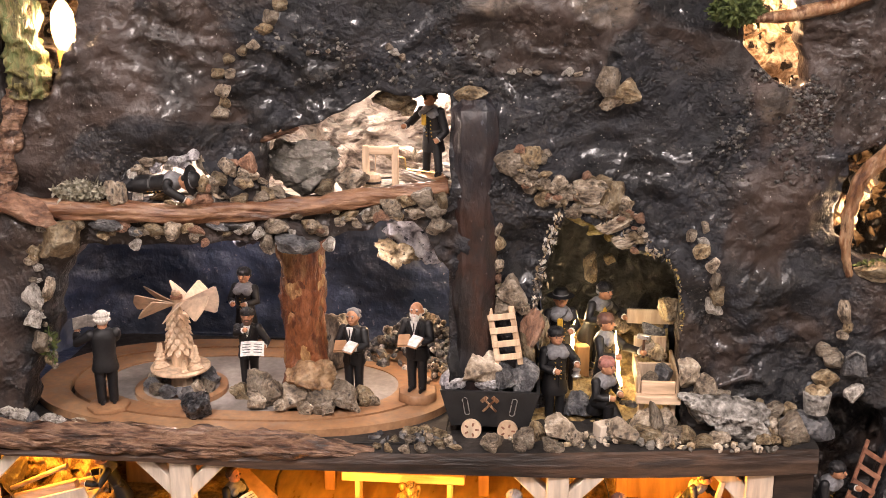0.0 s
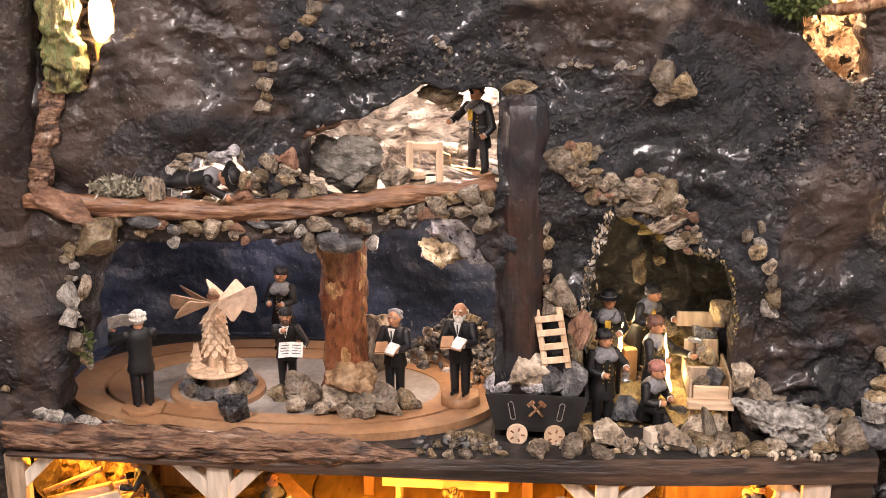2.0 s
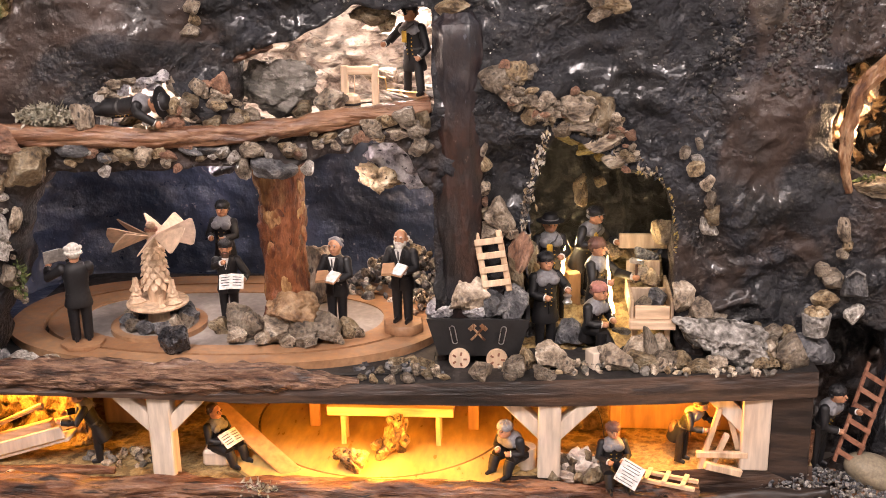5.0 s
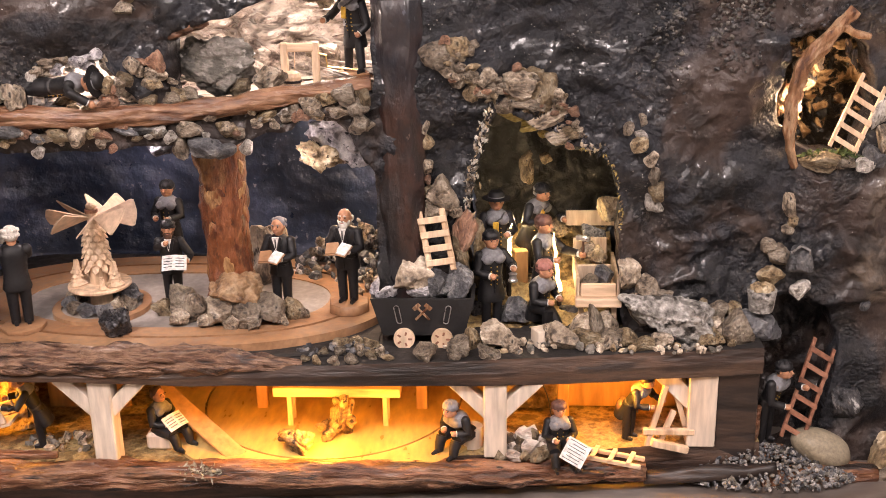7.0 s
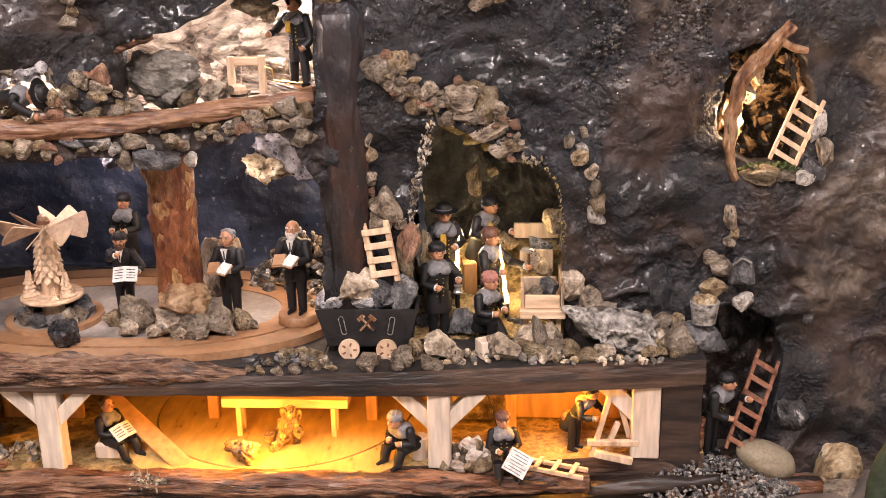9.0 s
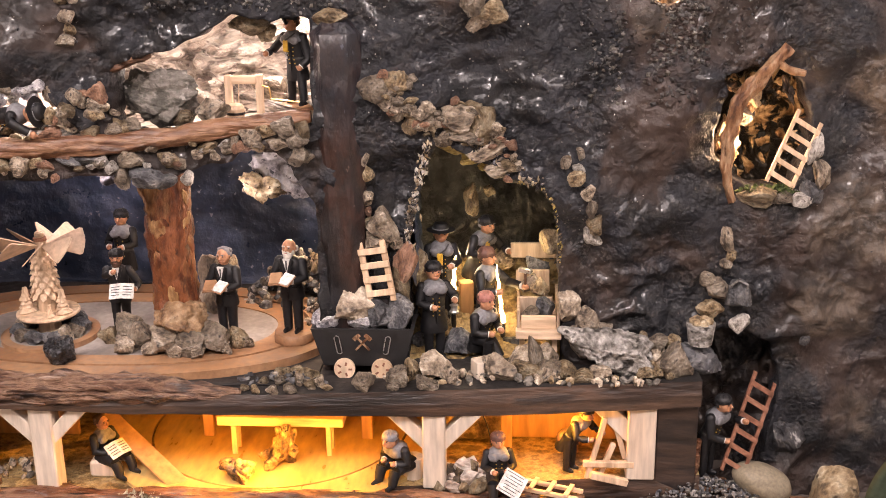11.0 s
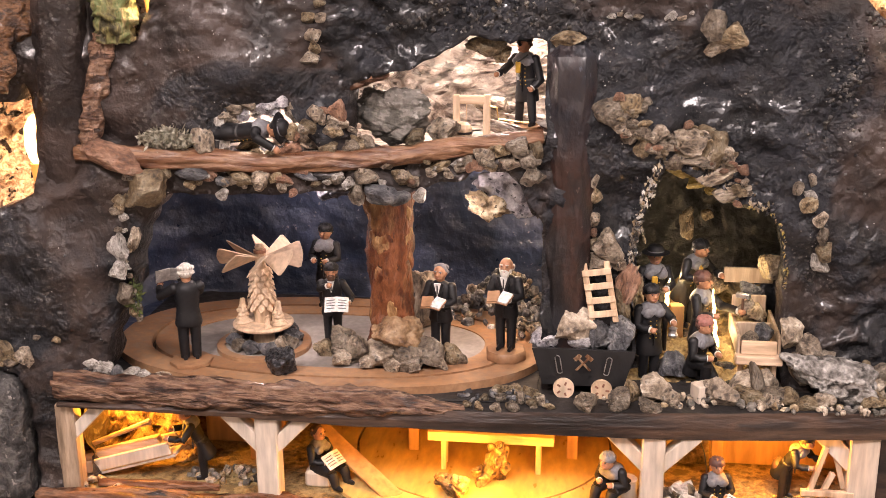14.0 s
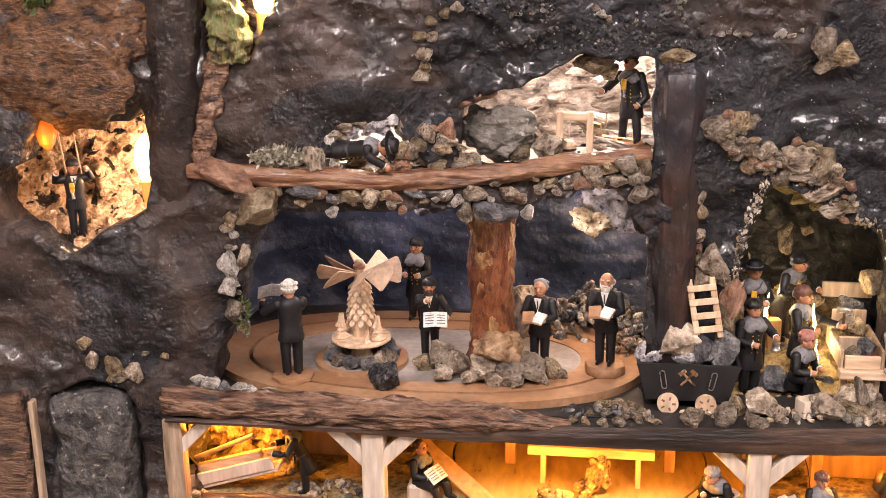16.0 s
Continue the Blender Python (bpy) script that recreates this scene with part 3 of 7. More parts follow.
def ball(bm, c, r, mat=0, sub=2, squash=(1, 1, 1)):
    made = bmesh.ops.create_icosphere(bm, subdivisions=sub, radius=1)["verts"]
    bmesh.ops.transform(bm, matrix=Matrix.Translation(c) @ Matrix.Diagonal((r * squash[0], r * squash[1], r * squash[2], 1)), verts=made)
    for f in {f for v in made for f in v.link_faces}:
        f.material_index = mat


# ---- unseen room, added to close the place and bounce light ----
M_WALL = material("warm_white_plaster", [(0.78, 0.75, 0.7), (0.84, 0.81, 0.77)], 0.8, scale=3, bump=0.1)
M_BOARDS = material("brown_floor_boards", [(0.32, 0.24, 0.17), (0.42, 0.33, 0.25)], 0.5, scale=5, bump=0.1, stretch=(1, 0.1, 1))


def room_panel(name, c, s, mat, label, cat):
    bm = bmesh.new()
    box(bm, c, s)
    tagged(link_mesh(name, bm, mat, smooth=False), label, cat, kind="structure")


room_panel("floor", (0, -1.2, -1.05), (4.6, 4.2, 0.1), M_BOARDS, "unseen brown boarded floor closing the room", "floor")
room_panel("ceiling", (0, -1.2, 1.75), (4.6, 4.2, 0.1), M_WALL, "unseen plain warm white ceiling closing the room", "ceiling")
room_panel("wall_north", (0, 0.85, 0.35), (4.6, 0.1, 2.7), M_WALL, "unseen plain warm white wall behind the mountain", "wall")
room_panel("wall_south", (0, -3.25, 0.35), (4.6, 0.1, 2.7), M_WALL, "unseen plain warm white wall opposite the mountain", "wall")
room_panel("wall_west", (-2.25, -1.2, 0.35), (0.1, 4.0, 2.7), M_WALL, "unseen plain warm white side wall", "wall")
room_panel("wall_east", (2.25, -1.2, 0.35), (0.1, 4.0, 2.7), M_WALL, "unseen plain warm white side wall", "wall")
room_panel("plinth", (-0.08, 0.06, -0.65), (1.84, 0.36, 0.699), M_BEAM, "dark boarded plinth carrying the mountain", "plinth")


# ---- the mountain's face ----
BULGES = [(0.30, 0.15, 0.07, -0.016), (0.22, 0.37, 0.08, -0.014), (0.045, 0.19, 0.035, 0.020), (0.14, 0.32, 0.05, 0.014), (-0.42, 0.40, 0.07, -0.010), (-0.57, 0.13, 0.07, -0.018),
          (-0.34, 0.36, 0.05, -0.014), (-0.16, 0.41, 0.05, 0.010), (0.33, 0.27, 0.05, -0.010), (0.10, 0.44, 0.06, -0.012), (0.437, 0.10, 0.020, 0.016), (-0.31, 0.29, 0.02, -0.010)]


def face_y(x, z):
    """Depth of the mountain's front at a place."""
    y = 0.052 + 0.115 * x - 0.08 * x * x + 0.03 * (z - 0.2)
    for bx, bz, r, d in BULGES:
        q = ((x - bx) ** 2 + (z - bz) ** 2) / (r * r)
        if q < 6:
            y += d * math.exp(-q)
    v = Vector((x, 0.0, z))
    w = Vector((noise.noise(v * 9), 0, noise.noise(v * 9 + Vector((7, 3, 1)))))
    g = min(1.0, max(0.12, 0.45 + 1.7 * noise.noise(v * 6.5 + Vector((2, 8, 5)))))
    y += 0.015 * noise.fractal(v * 7.0 + Vector((3.1, 0, 1.7)), 0.9, 2.0, 4)
    u = v + w * 0.05
    y -= 0.0065 * (1 - 2.4 * abs(noise.noise(Vector((u.x * 11, 1.5, u.z * 17)))))
    y -= g * 0.0055 * max(0.0, 1 - 4.5 * abs(noise.noise(Vector((u.x * 24, 4.5, u.z * 30))))) * (0.5 + noise.noise(v * 12))
    y -= g * 0.0045 * max(0.0, 1 - 4.0 * abs(noise.noise(Vector((u.x * 52, 8.5, u.z * 60))))) * (0.55 + noise.noise(v * 15 + Vector((4, 4, 4))))
    y += g * (0.003 * noise.noise(v * 80) + 0.0026 * noise.noise(v * 170))
    return y


OPENINGS = {
    "bulb_hollow": [(-0.464, 0.373), (-0.455, 0.39), (-0.444, 0.416), (-0.432, 0.432), (-0.427, 0.466), (-0.425, 0.52), (-0.506, 0.52), (-0.512, 0.433), (-0.507, 0.376)],
    "upper_hollow": [(0.261, 0.449), (0.262, 0.424), (0.292, 0.388), (0.317, 0.378), (0.333, 0.384), (0.327, 0.421), (0.32, 0.45), (0.306, 0.483), (0.274, 0.483)],
    "crank_gallery": [(-0.253, 0.255), (-0.251, 0.326), (-0.226, 0.334), (-0.184, 0.344), (-0.142, 0.364), (-0.126, 0.376), (-0.112, 0.373), (-0.085, 0.367), (-0.076, 0.373), (-0.047, 0.37), (-0.046, 0.262), (-0.143, 0.255)],
    "low_gallery": [(-0.386, 0.256), (-0.384, 0.297), (-0.372, 0.304), (-0.355, 0.309), (-0.335, 0.308), (-0.318, 0.313), (-0.306, 0.300), (-0.292, 0.275), (-0.278, 0.256)],
    "hall": [(-0.530, -0.03), (-0.520, 0.03), (-0.510, 0.066), (-0.492, 0.095), (-0.478, 0.158), (-0.467, 0.19), (-0.439, 0.215), (-0.35, 0.212), (-0.254, 0.217), (-0.193, 0.213), (-0.131, 0.228), (-0.119, 0.237), (-0.085, 0.234), (-0.07, 0.215), (-0.048, 0.182), (-0.047, 0.028), (-0.044, -0.03)],
    "adit": [(0.047, -0.03), (0.047, 0.135), (0.056, 0.175), (0.07, 0.226), (0.082, 0.242), (0.117, 0.226), (0.162, 0.197), (0.19, 0.194), (0.207, 0.162), (0.212, 0.122), (0.214, 0.027), (0.222, -0.03)],
    "branch_cave": [(0.379, 0.311), (0.405, 0.315), (0.44, 0.316), (0.464, 0.295), (0.474, 0.265), (0.475, 0.223), (0.455, 0.181), (0.418, 0.186), (0.394, 0.197), (0.377, 0.219), (0.372, 0.249), (0.383, 0.285)],
    "rope_cave": [(-0.656, 0.314), (-0.633, 0.316), (-0.591, 0.313), (-0.577, 0.334), (-0.573, 0.304), (-0.57, 0.243), (-0.577, 0.212), (-0.614, 0.204), (-0.645, 0.180), (-0.664, 0.166), (-0.676, 0.176), (-0.690, 0.196), (-0.716, 0.207), (-0.728, 0.226), (-0.722, 0.262), (-0.706, 0.276), (-0.698, 0.272), (-0.688, 0.300), (-0.675, 0.318)],
    "ladder_niche": [(0.354, -0.06), (0.357, 0.015), (0.397, 0.028), (0.447, 0.014), (0.46, -0.04), (0.45, -0.095), (0.44, -0.152), (0.348, -0.19)],
    "pillar_niche": [(-0.696, 0.014), (-0.656, 0.028), (-0.610, 0.018), (-0.600, 0.000), (-0.600, -0.140), (-0.631, -0.150), (-0.668, -0.140), (-0.692, -0.120)],
    "vault": [(-0.575, -0.016), (0.36, -0.016), (0.35, -0.19), (-0.575, -0.19)],
}


def ragged(poly, sway, seed, step=0.006):
    out = []
    for i, a in enumerate(poly):
        b = poly[(i + 1) % len(poly)]
        n = max(1, int(math.dist(a, b) / step))
        for k in range(n):
            x, z = a[0] + (b[0] - a[0]) * k / n, a[1] + (b[1] - a[1]) * k / n
            v = Vector((x * 60, seed, z * 60))
            out.append((x + sway * noise.noise(v), z + sway * noise.noise(v + Vector((9, 5, 2)))))
    return np.array(out)


def inside(px, pz, poly):
    hit = np.zeros(px.shape, bool)
    for (x0, z0), (x1, z1) in zip(poly, np.roll(poly, -1, 0)):
        cross = (z0 > pz) != (z1 > pz)
        hit ^= cross & (px < (x1 - x0) * (pz - z0) / (z1 - z0 + 1e-12) + x0)
    return hit


def mountain_face():
    step = 0.0032
    xs, zs = np.arange(-1.0, 0.85, step), np.arange(-0.3, 0.72, step)
    gx, gz = np.meshgrid(xs, zs, indexing="ij")
    cut = np.zeros((len(xs) - 1, len(zs) - 1), bool)
    cx, cz = gx[:-1, :-1] + step / 2, gz[:-1, :-1] + step / 2
    for k, (name, poly) in enumerate(OPENINGS.items()):
        edge = ragged(poly, 0.0 if name == "vault" else 0.004, k)
        cut |= inside(cx, cz, edge)
        near = (gx > edge[:, 0].min() - 0.01) & (gx < edge[:, 0].max() + 0.01) & (gz > edge[:, 1].min() - 0.01) & (gz < edge[:, 1].max() + 0.01)
        i, j = np.nonzero(near)
        p = np.stack([gx[i, j], gz[i, j]], 1)
        a, b = edge, np.roll(edge, -1, 0)
        ab = b - a
        u = np.clip(((p[:, None] - a) * ab).sum(-1) / ((ab ** 2).sum(-1) + 1e-12), 0, 1)
        q = a + u[..., None] * ab
        d = np.linalg.norm(p[:, None] - q, axis=-1)
        best = d.argmin(1)
        take = d[np.arange(len(p)), best] < step * 0.72
        spot = q[np.arange(len(p)), best][take]
        gx[i[take], j[take]], gz[i[take], j[take]] = spot[:, 0], spot[:, 1]
    ny, nz = gx.shape
    verts = [(x, face_y(x, z), z) for x, z in zip(gx.ravel().tolist(), gz.ravel().tolist())]
    faces, edges = [], {}
    for i in range(ny - 1):
        for j in range(nz - 1):
            if not cut[i, j]:
                a = i * nz + j
                f = (a, a + nz, a + nz + 1, a + 1)
                faces.append(f)
                if 0 < i < ny - 2 and 0 < j < nz - 2 and cut[i - 1:i + 2, j - 1:j + 2].any():
                    for e in zip(f, f[1:] + f[:1]):
                        edges[e] = True
    rim = [e for e in edges if (e[1], e[0]) not in edges]
    # an edge between two kept faces of which one lies away from the openings is no rim
    whole = set()
    for f in faces:
        for e in zip(f, f[1:] + f[:1]):
            whole.add(e)
    back = {}
    for a, b in rim:
        if (b, a) in whole:
            continue
        for v in (a, b):
            if v not in back:
                x, y, z = verts[v]
                back[v] = len(verts)
                verts.append((x + 0.004 * noise.noise(Vector((x, z, 1)) * 50), y + 0.045, z + 0.004 * noise.noise(Vector((z, x, 4)) * 50)))
        faces.append((b, a, back[a], back[b]))
    used = sorted({v for f in faces for v in f})
    slot = {v: k for k, v in enumerate(used)}
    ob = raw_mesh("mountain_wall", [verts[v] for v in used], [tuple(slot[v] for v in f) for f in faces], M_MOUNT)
    return tagged(ob, "crumpled mountain face painted brown and blue-black, glossy", "mountain", kind="structure")


mountain_face()


def hollow(name, c, r, mat, label, rough=0.02, flatten=-1.0, power=2.0, floor=None):
    """The inner skin of a cave: a rough bowl, open to the front."""
    bm = bmesh.new()
    bmesh.ops.create_icosphere(bm, subdivisions=6, radius=1)
    for v in list(bm.verts):
        d = v.co.normalized()
        k = (abs(d.x) ** power + abs(d.y) ** power + abs(d.z) ** power) ** (-1 / power)
        p = d * k
        w = Vector((p.x * r[0], p.y * r[1], p.z * r[2]))
        n1 = noise.fractal(w * 22 + Vector(c) * 9, 0.8, 2.0, 5) + 0.7 - 1.6 * abs(noise.noise(w * 45 + Vector(c) * 5))
        w *= 1 + rough / max(0.03, min(r)) * (n1 - 0.1)
        v.co = w + Vector(c)
        if floor is not None and v.co.z < floor:
            v.co.z = floor
    gone = [f for f in bm.faces if f.calc_center_median().y < face_y(f.calc_center_median().x, f.calc_center_median().z) + 0.030]
    bmesh.ops.delete(bm, geom=gone, context="FACES")
    bmesh.ops.reverse_faces(bm, faces=bm.faces)
    ob = link_mesh(name, bm, mat)
    return tagged(ob, label, "cave wall", kind="structure")


hollow("cave_wall_1", (-0.215, 0.105, 0.315), (0.225, 0.15, 0.085), M_PALE, "pale lit rock wall of the upper gallery", 0.032, power=3, floor=0.247)
hollow("cave_wall_2", (-0.285, 0.10, 0.085), (0.335, 0.235, 0.155), M_DARK, "blue-black glossy back wall of the carousel hall", 0.003, power=4, floor=-0.0125)
hollow("cave_wall_3", (0.13, 0.115, 0.10), (0.125, 0.13, 0.165), M_ADIT, "dark rough wall of the adit", 0.015, power=3, floor=-0.018)
hollow("cave_wall_4", (0.425, 0.12, 0.25), (0.075, 0.075, 0.09), M_FLAME, "golden brown bark lining of a lit cave", 0.025, power=3)
hollow("cave_wall_5", (0.295, 0.105, 0.43), (0.065, 0.06, 0.085), M_FOIL, "bright golden bark lining of a lit hollow", 0.025, power=3)
hollow("cave_wall_6", (-0.467, 0.01, 0.45), (0.075, 0.08, 0.11), M_FOIL, "warm lit lining of the bulb hollow", 0.015, power=3)
hollow("cave_wall_7", (-0.648, -0.02, 0.25), (0.112, 0.09, 0.105), M_FOIL, "golden bark lining of the rope cave", 0.030, power=3)
hollow("cave_wall_8", (0.405, 0.095, -0.07), (0.085, 0.050, 0.125), M_MOUNT, "dark wall of the ladder niche", 0.012, power=4)
hollow("cave_wall_9", (-0.645, -0.03, -0.07), (0.085, 0.07, 0.125), M_MOUNT, "dark wall of the pillar niche", 0.012, power=4)


# ---- platforms ----
def front_y(x):
    return float(np.interp(x, [-0.6, -0.35, -0.15, 0.06, 0.31, 0.37], [-0.066, -0.054, -0.038, -0.019, 0.012, 0.018]))


def slab(name, x0, x1, z0, z1, back, mat, label, inset=0.0, kind="structure", under=None):
    """A board whose front edge follows the bend of the mountain."""
    n = 40
    bm = bmesh.new()
    rows = []
    for i in range(n + 1):
        x = x0 + (x1 - x0) * i / n
        if under:
            z0 = float(np.interp(x, *under))
        y = front_y(x) + inset + 0.0012 * noise.noise(Vector((x * 30, z0, 3)))
        h = 0.0015 * noise.noise(Vector((x * 18, 7, z0)))
        rows.append([bm.verts.new(p) for p in ((x, y, z0 + h), (x, y - 0.001, (z0 + z1) / 2), (x, y + 0.0025, z1 + h), (x, back, z1), (x, back, z0))])
    for a, b in zip(rows, rows[1:]):
        for k in range(5):
            bm.faces.new((a[k], b[k], b[(k + 1) % 5], a[(k + 1) % 5])).material_index = 1 if under and k in (0, 1, 4) else 0
    bm.faces.new(rows[0])
    bm.faces.new(rows[-1][::-1])
    bmesh.ops.recalc_face_normals(bm, faces=bm.faces)
    ob = link_mesh(name, bm, mat, smooth=False)
    return tagged(ob, label, "board", kind=kind)


UNDER = ([-0.58, -0.39, -0.22, -0.09, 0.09, 0.2, 0.36], [-0.0165, -0.022, -0.031, -0.035, -0.0415, -0.043, -0.041])
slab("platform", -0.568, 0.365, -0.041, -0.012, 0.31, [M_PLAT, M_EDGE], "dusty black-brown board that carries the upper scene", under=UNDER)
slab("hall_floor", -0.568, -0.05, -0.012, -0.0095, 0.31, M_PLAT, "dark floor board round the carousel", inset=0.026)
slab("vault_floor", -0.60, 0.37, -0.16, -0.130, 0.25, [M_EARTH, M_EDGE], "brown floor board of the lower vault", inset=0.01, under=([-0.6, 0.4], [-0.172, -0.172]))
slab("shelf", -1.0, 0.8, -0.30, -0.172, 0.2, M_SHELF, "grey-brown front ledge under the mountain", inset=-0.06)


def oval(cx, cy, a, b, n=96, p=2.3):
    out = []
    for k in range(n):
        w = 2 * math.pi * k / n
        c, s = math.cos(w), math.sin(w)
        out.append((cx + a * math.copysign(abs(c) ** (2 / p), c), cy + b * math.copysign(abs(s) ** (2 / p), s)))
    return out


def flat_ring(outer, inner, z0, z1):
    """A flat board between two closed lines (inner None: a full disc)."""
    bm = bmesh.new()
    lines = [[bm.verts.new((x, y, z)) for x, y in l] for l, z in ((outer, z0), (outer, z1))]
    if inner:
        lines += [[bm.verts.new((x, y, z)) for x, y in inner] for z in (z1, z0)]
    n = len(outer)
    for a, b in zip(lines, lines[1:]):
        for k in range(n):
            bm.faces.new((a[k], a[(k + 1) % n], b[(k + 1) % n], b[k]))
    if not inner:
        bm.faces.new(lines[-1])
    return bm


O1, O2, O3, O4 = oval(-0.305, 0.132, 0.262, 0.146), oval(-0.303, 0.130, 0.2235, 0.1195), oval(-0.303, 0.130, 0.2185, 0.1145), oval(-0.300, 0.128, 0.182, 0.088)
carousel = thing("carousel_track", "ochre oval carousel track with a dark guide slot on the platform", "track")
part("outer_board", flat_ring(O1, O2, -0.013, 0.0), M_TAN, carousel)
part("inner_board", flat_ring(O3, O4, -0.013, 0.0), M_TAN, carousel)
part("centre_board", flat_ring(O4, None, -0.013, -0.0015), M_GREY, carousel, "grey painted centre board")


# ---- lower vault: walls and posts ----
def panel(name, c, s, mat, label, turn=0.0):
    bm = bmesh.new()
    box(bm, (0, 0, 0), s, bevel=0.001)
    ob = link_mesh(name, bm, mat, smooth=False)
    ob.matrix_world = pose(*c, 0, 0, turn)
    return tagged(ob, label, "wall panel", kind="structure")


panel("wall_back", (-0.12, 0.205, -0.08), (1.0, 0.006, 0.12), M_ORANGE, "orange wood back wall of the lower vault")
panel("wall_inner", (-0.41, 0.10, -0.087), (0.10, 0.005, 0.085), M_ORANGE, "orange wood partition", 0)
panel("wall_inner", (0.215, 0.115, -0.087), (0.20, 0.005, 0.085), M_ORANGE, "orange wood partition", 0)
panel("wall_inner", (0.112, 0.108, -0.087), (0.075, 0.005, 0.085), M_EARTH, "rough ochre plaster partition", 0)
panel("wall_end", (-0.578, 0.08, -0.087), (0.006, 0.24, 0.10), M_LOGD, "dark end wall of the lower vault")
panel("wall_end", (0.342, 0.125, -0.087), (0.044, 0.20, 0.12), M_BEAM, "black end post wall of the lower vault")
panel("ceiling_board", (0.06, 0.13, -0.0455), (0.56, 0.16, 0.004), M_ORANGE, "orange wood ceiling board of the lower vault")


def y_post(x, y, z0, z1, w, braces, label, stem=None):
    t = thing("support_post", label, "post", (x, y, z0), group="posts of the lower vault")
    h = z1 - z0
    bm = bmesh.new()
    box(bm, (0, 0, h / 2), (w, w * 0.9, h), bevel=0.0015)
    part("post", bm, stem or M_LIME, t)
    for s in braces:
        bm = bmesh.new()
        box(bm, (s * (w * 0.3 + 0.018), 0.001, h - 0.018), (0.058, w * 0.72, w * 0.62), Matrix.Rotation(-s * 0.80, 4, "Y"), bevel=0.001)
        bmesh.ops.bisect_plane(bm, geom=bm.verts[:] + bm.edges[:] + bm.faces[:], plane_co=(0, 0, h - 0.0005), plane_no=(0, 0, 1), clear_outer=True)
        bmesh.ops.holes_fill(bm, edges=bm.edges)
        part("brace", bm, M_LIME, t)
    return t


LP = "whitish limed wooden prop with slanting braces under the platform"
y_post(-0.340, -0.036, -0.130, -0.0262, 0.025, (-1, 1), LP)
y_post(0.078, -0.002, -0.130, -0.0412, 0.025, (-1, 1), LP)
y_post(0.303, 0.030, -0.130, -0.0424, 0.031, (-1,), "pale wooden corner prop with one brace")
y_post(-0.566, -0.045, -0.130, -0.0185, 0.022, (1,), "weathered grey-brown wooden corner prop with one brace", M_AGED)


# ---- shaft column between hall and adit ----
bm = bmesh.new()
box(bm, (-0.0215, 0.059, 0.178), (0.050, 0.05, 0.38), bevel=0.012)
bmesh.ops.subdivide_edges(bm, edges=bm.edges, cuts=22, use_grid_fill=True)
for v in bm.verts:
    v.co += Vector((0.004, 0.0055, 0)) * noise.fractal(v.co * 26, 0.9, 2.0, 4)
tagged(link_mesh("shaft_column", bm, M_COLUMN), "dark boxed shaft column painted black and brown", "column", kind="structure")


# ---- sloping earth floor inside the adit ----
verts, faces = [], []
for i in range(41):
    for j in range(41):
        x, u = 0.045 + 0.17 * i / 40, j / 40
        verts.append((x, 0.062 + 0.17 * u, -0.016 + 0.075 * u ** 1.2 + (0.004 + 0.012 * u) * noise.fractal(Vector((x * 45, u * 8, 2)), 0.9, 2.0, 4)))
for i in range(40):
    for j in range(40):
        a = i * 41 + j
        faces.append((a, a + 41, a + 42, a + 1))
tagged(raw_mesh("adit_floor", verts, faces, M_EARTH), "rough yellow earth floor sloping up inside the adit", "floor", kind="structure")


# ---- crumpled golden rock at the back of the vault's end ----
verts, faces = [], []
for i in range(61):
    for j in range(61):
        x, z = -0.577 + 0.125 * i / 60, -0.132 + 0.118 * j / 60
        v = Vector((x * 40, 3.3, z * 40))
        verts.append((x, 0.050 + 0.012 * noise.fractal(v, 0.8, 2.0, 4) - 0.010 * (1 - 2.5 * abs(noise.noise(v * 1.3))), z))
for i in range(60):
    for j in range(60):
        a = i * 61 + j
        faces.append((a, a + 61, a + 62, a + 1))
tagged(raw_mesh("wall_rock", verts, faces, M_GOLD), "golden crumpled rock wall behind the saw trough", "rock wall", kind="structure")


# ---- stones ----
ROCKS = {}


def rock_bmesh(seed, sub=3, chips=9):
    """A broken stone of unit size: a ball cut by planes and roughened."""
    rnd = random.Random(seed)
    bm = bmesh.new()
    bmesh.ops.create_icosphere(bm, subdivisions=sub, radius=0.5)
    cuts = []
    for _ in range(chips):
        n = Vector((rnd.gauss(0, 1), rnd.gauss(0, 1), rnd.gauss(0, 1))).normalized()
        cuts.append((n, rnd.uniform(0.26, 0.40)))
    off = Vector((seed * 3.7, seed * 1.3, seed * 2.1))
    for v in bm.verts:
        p = v.co.copy()
        for n, d in cuts:
            over = p.dot(n) - d
            if over > 0:
                p -= n * over * 0.97
        p *= 1.10 + 0.20 * noise.noise(p * 2.6 + off) + 0.09 * noise.noise(p * 8 + off) + 0.07 * noise.noise(p * 17 + off)
        v.co = p
    return bm


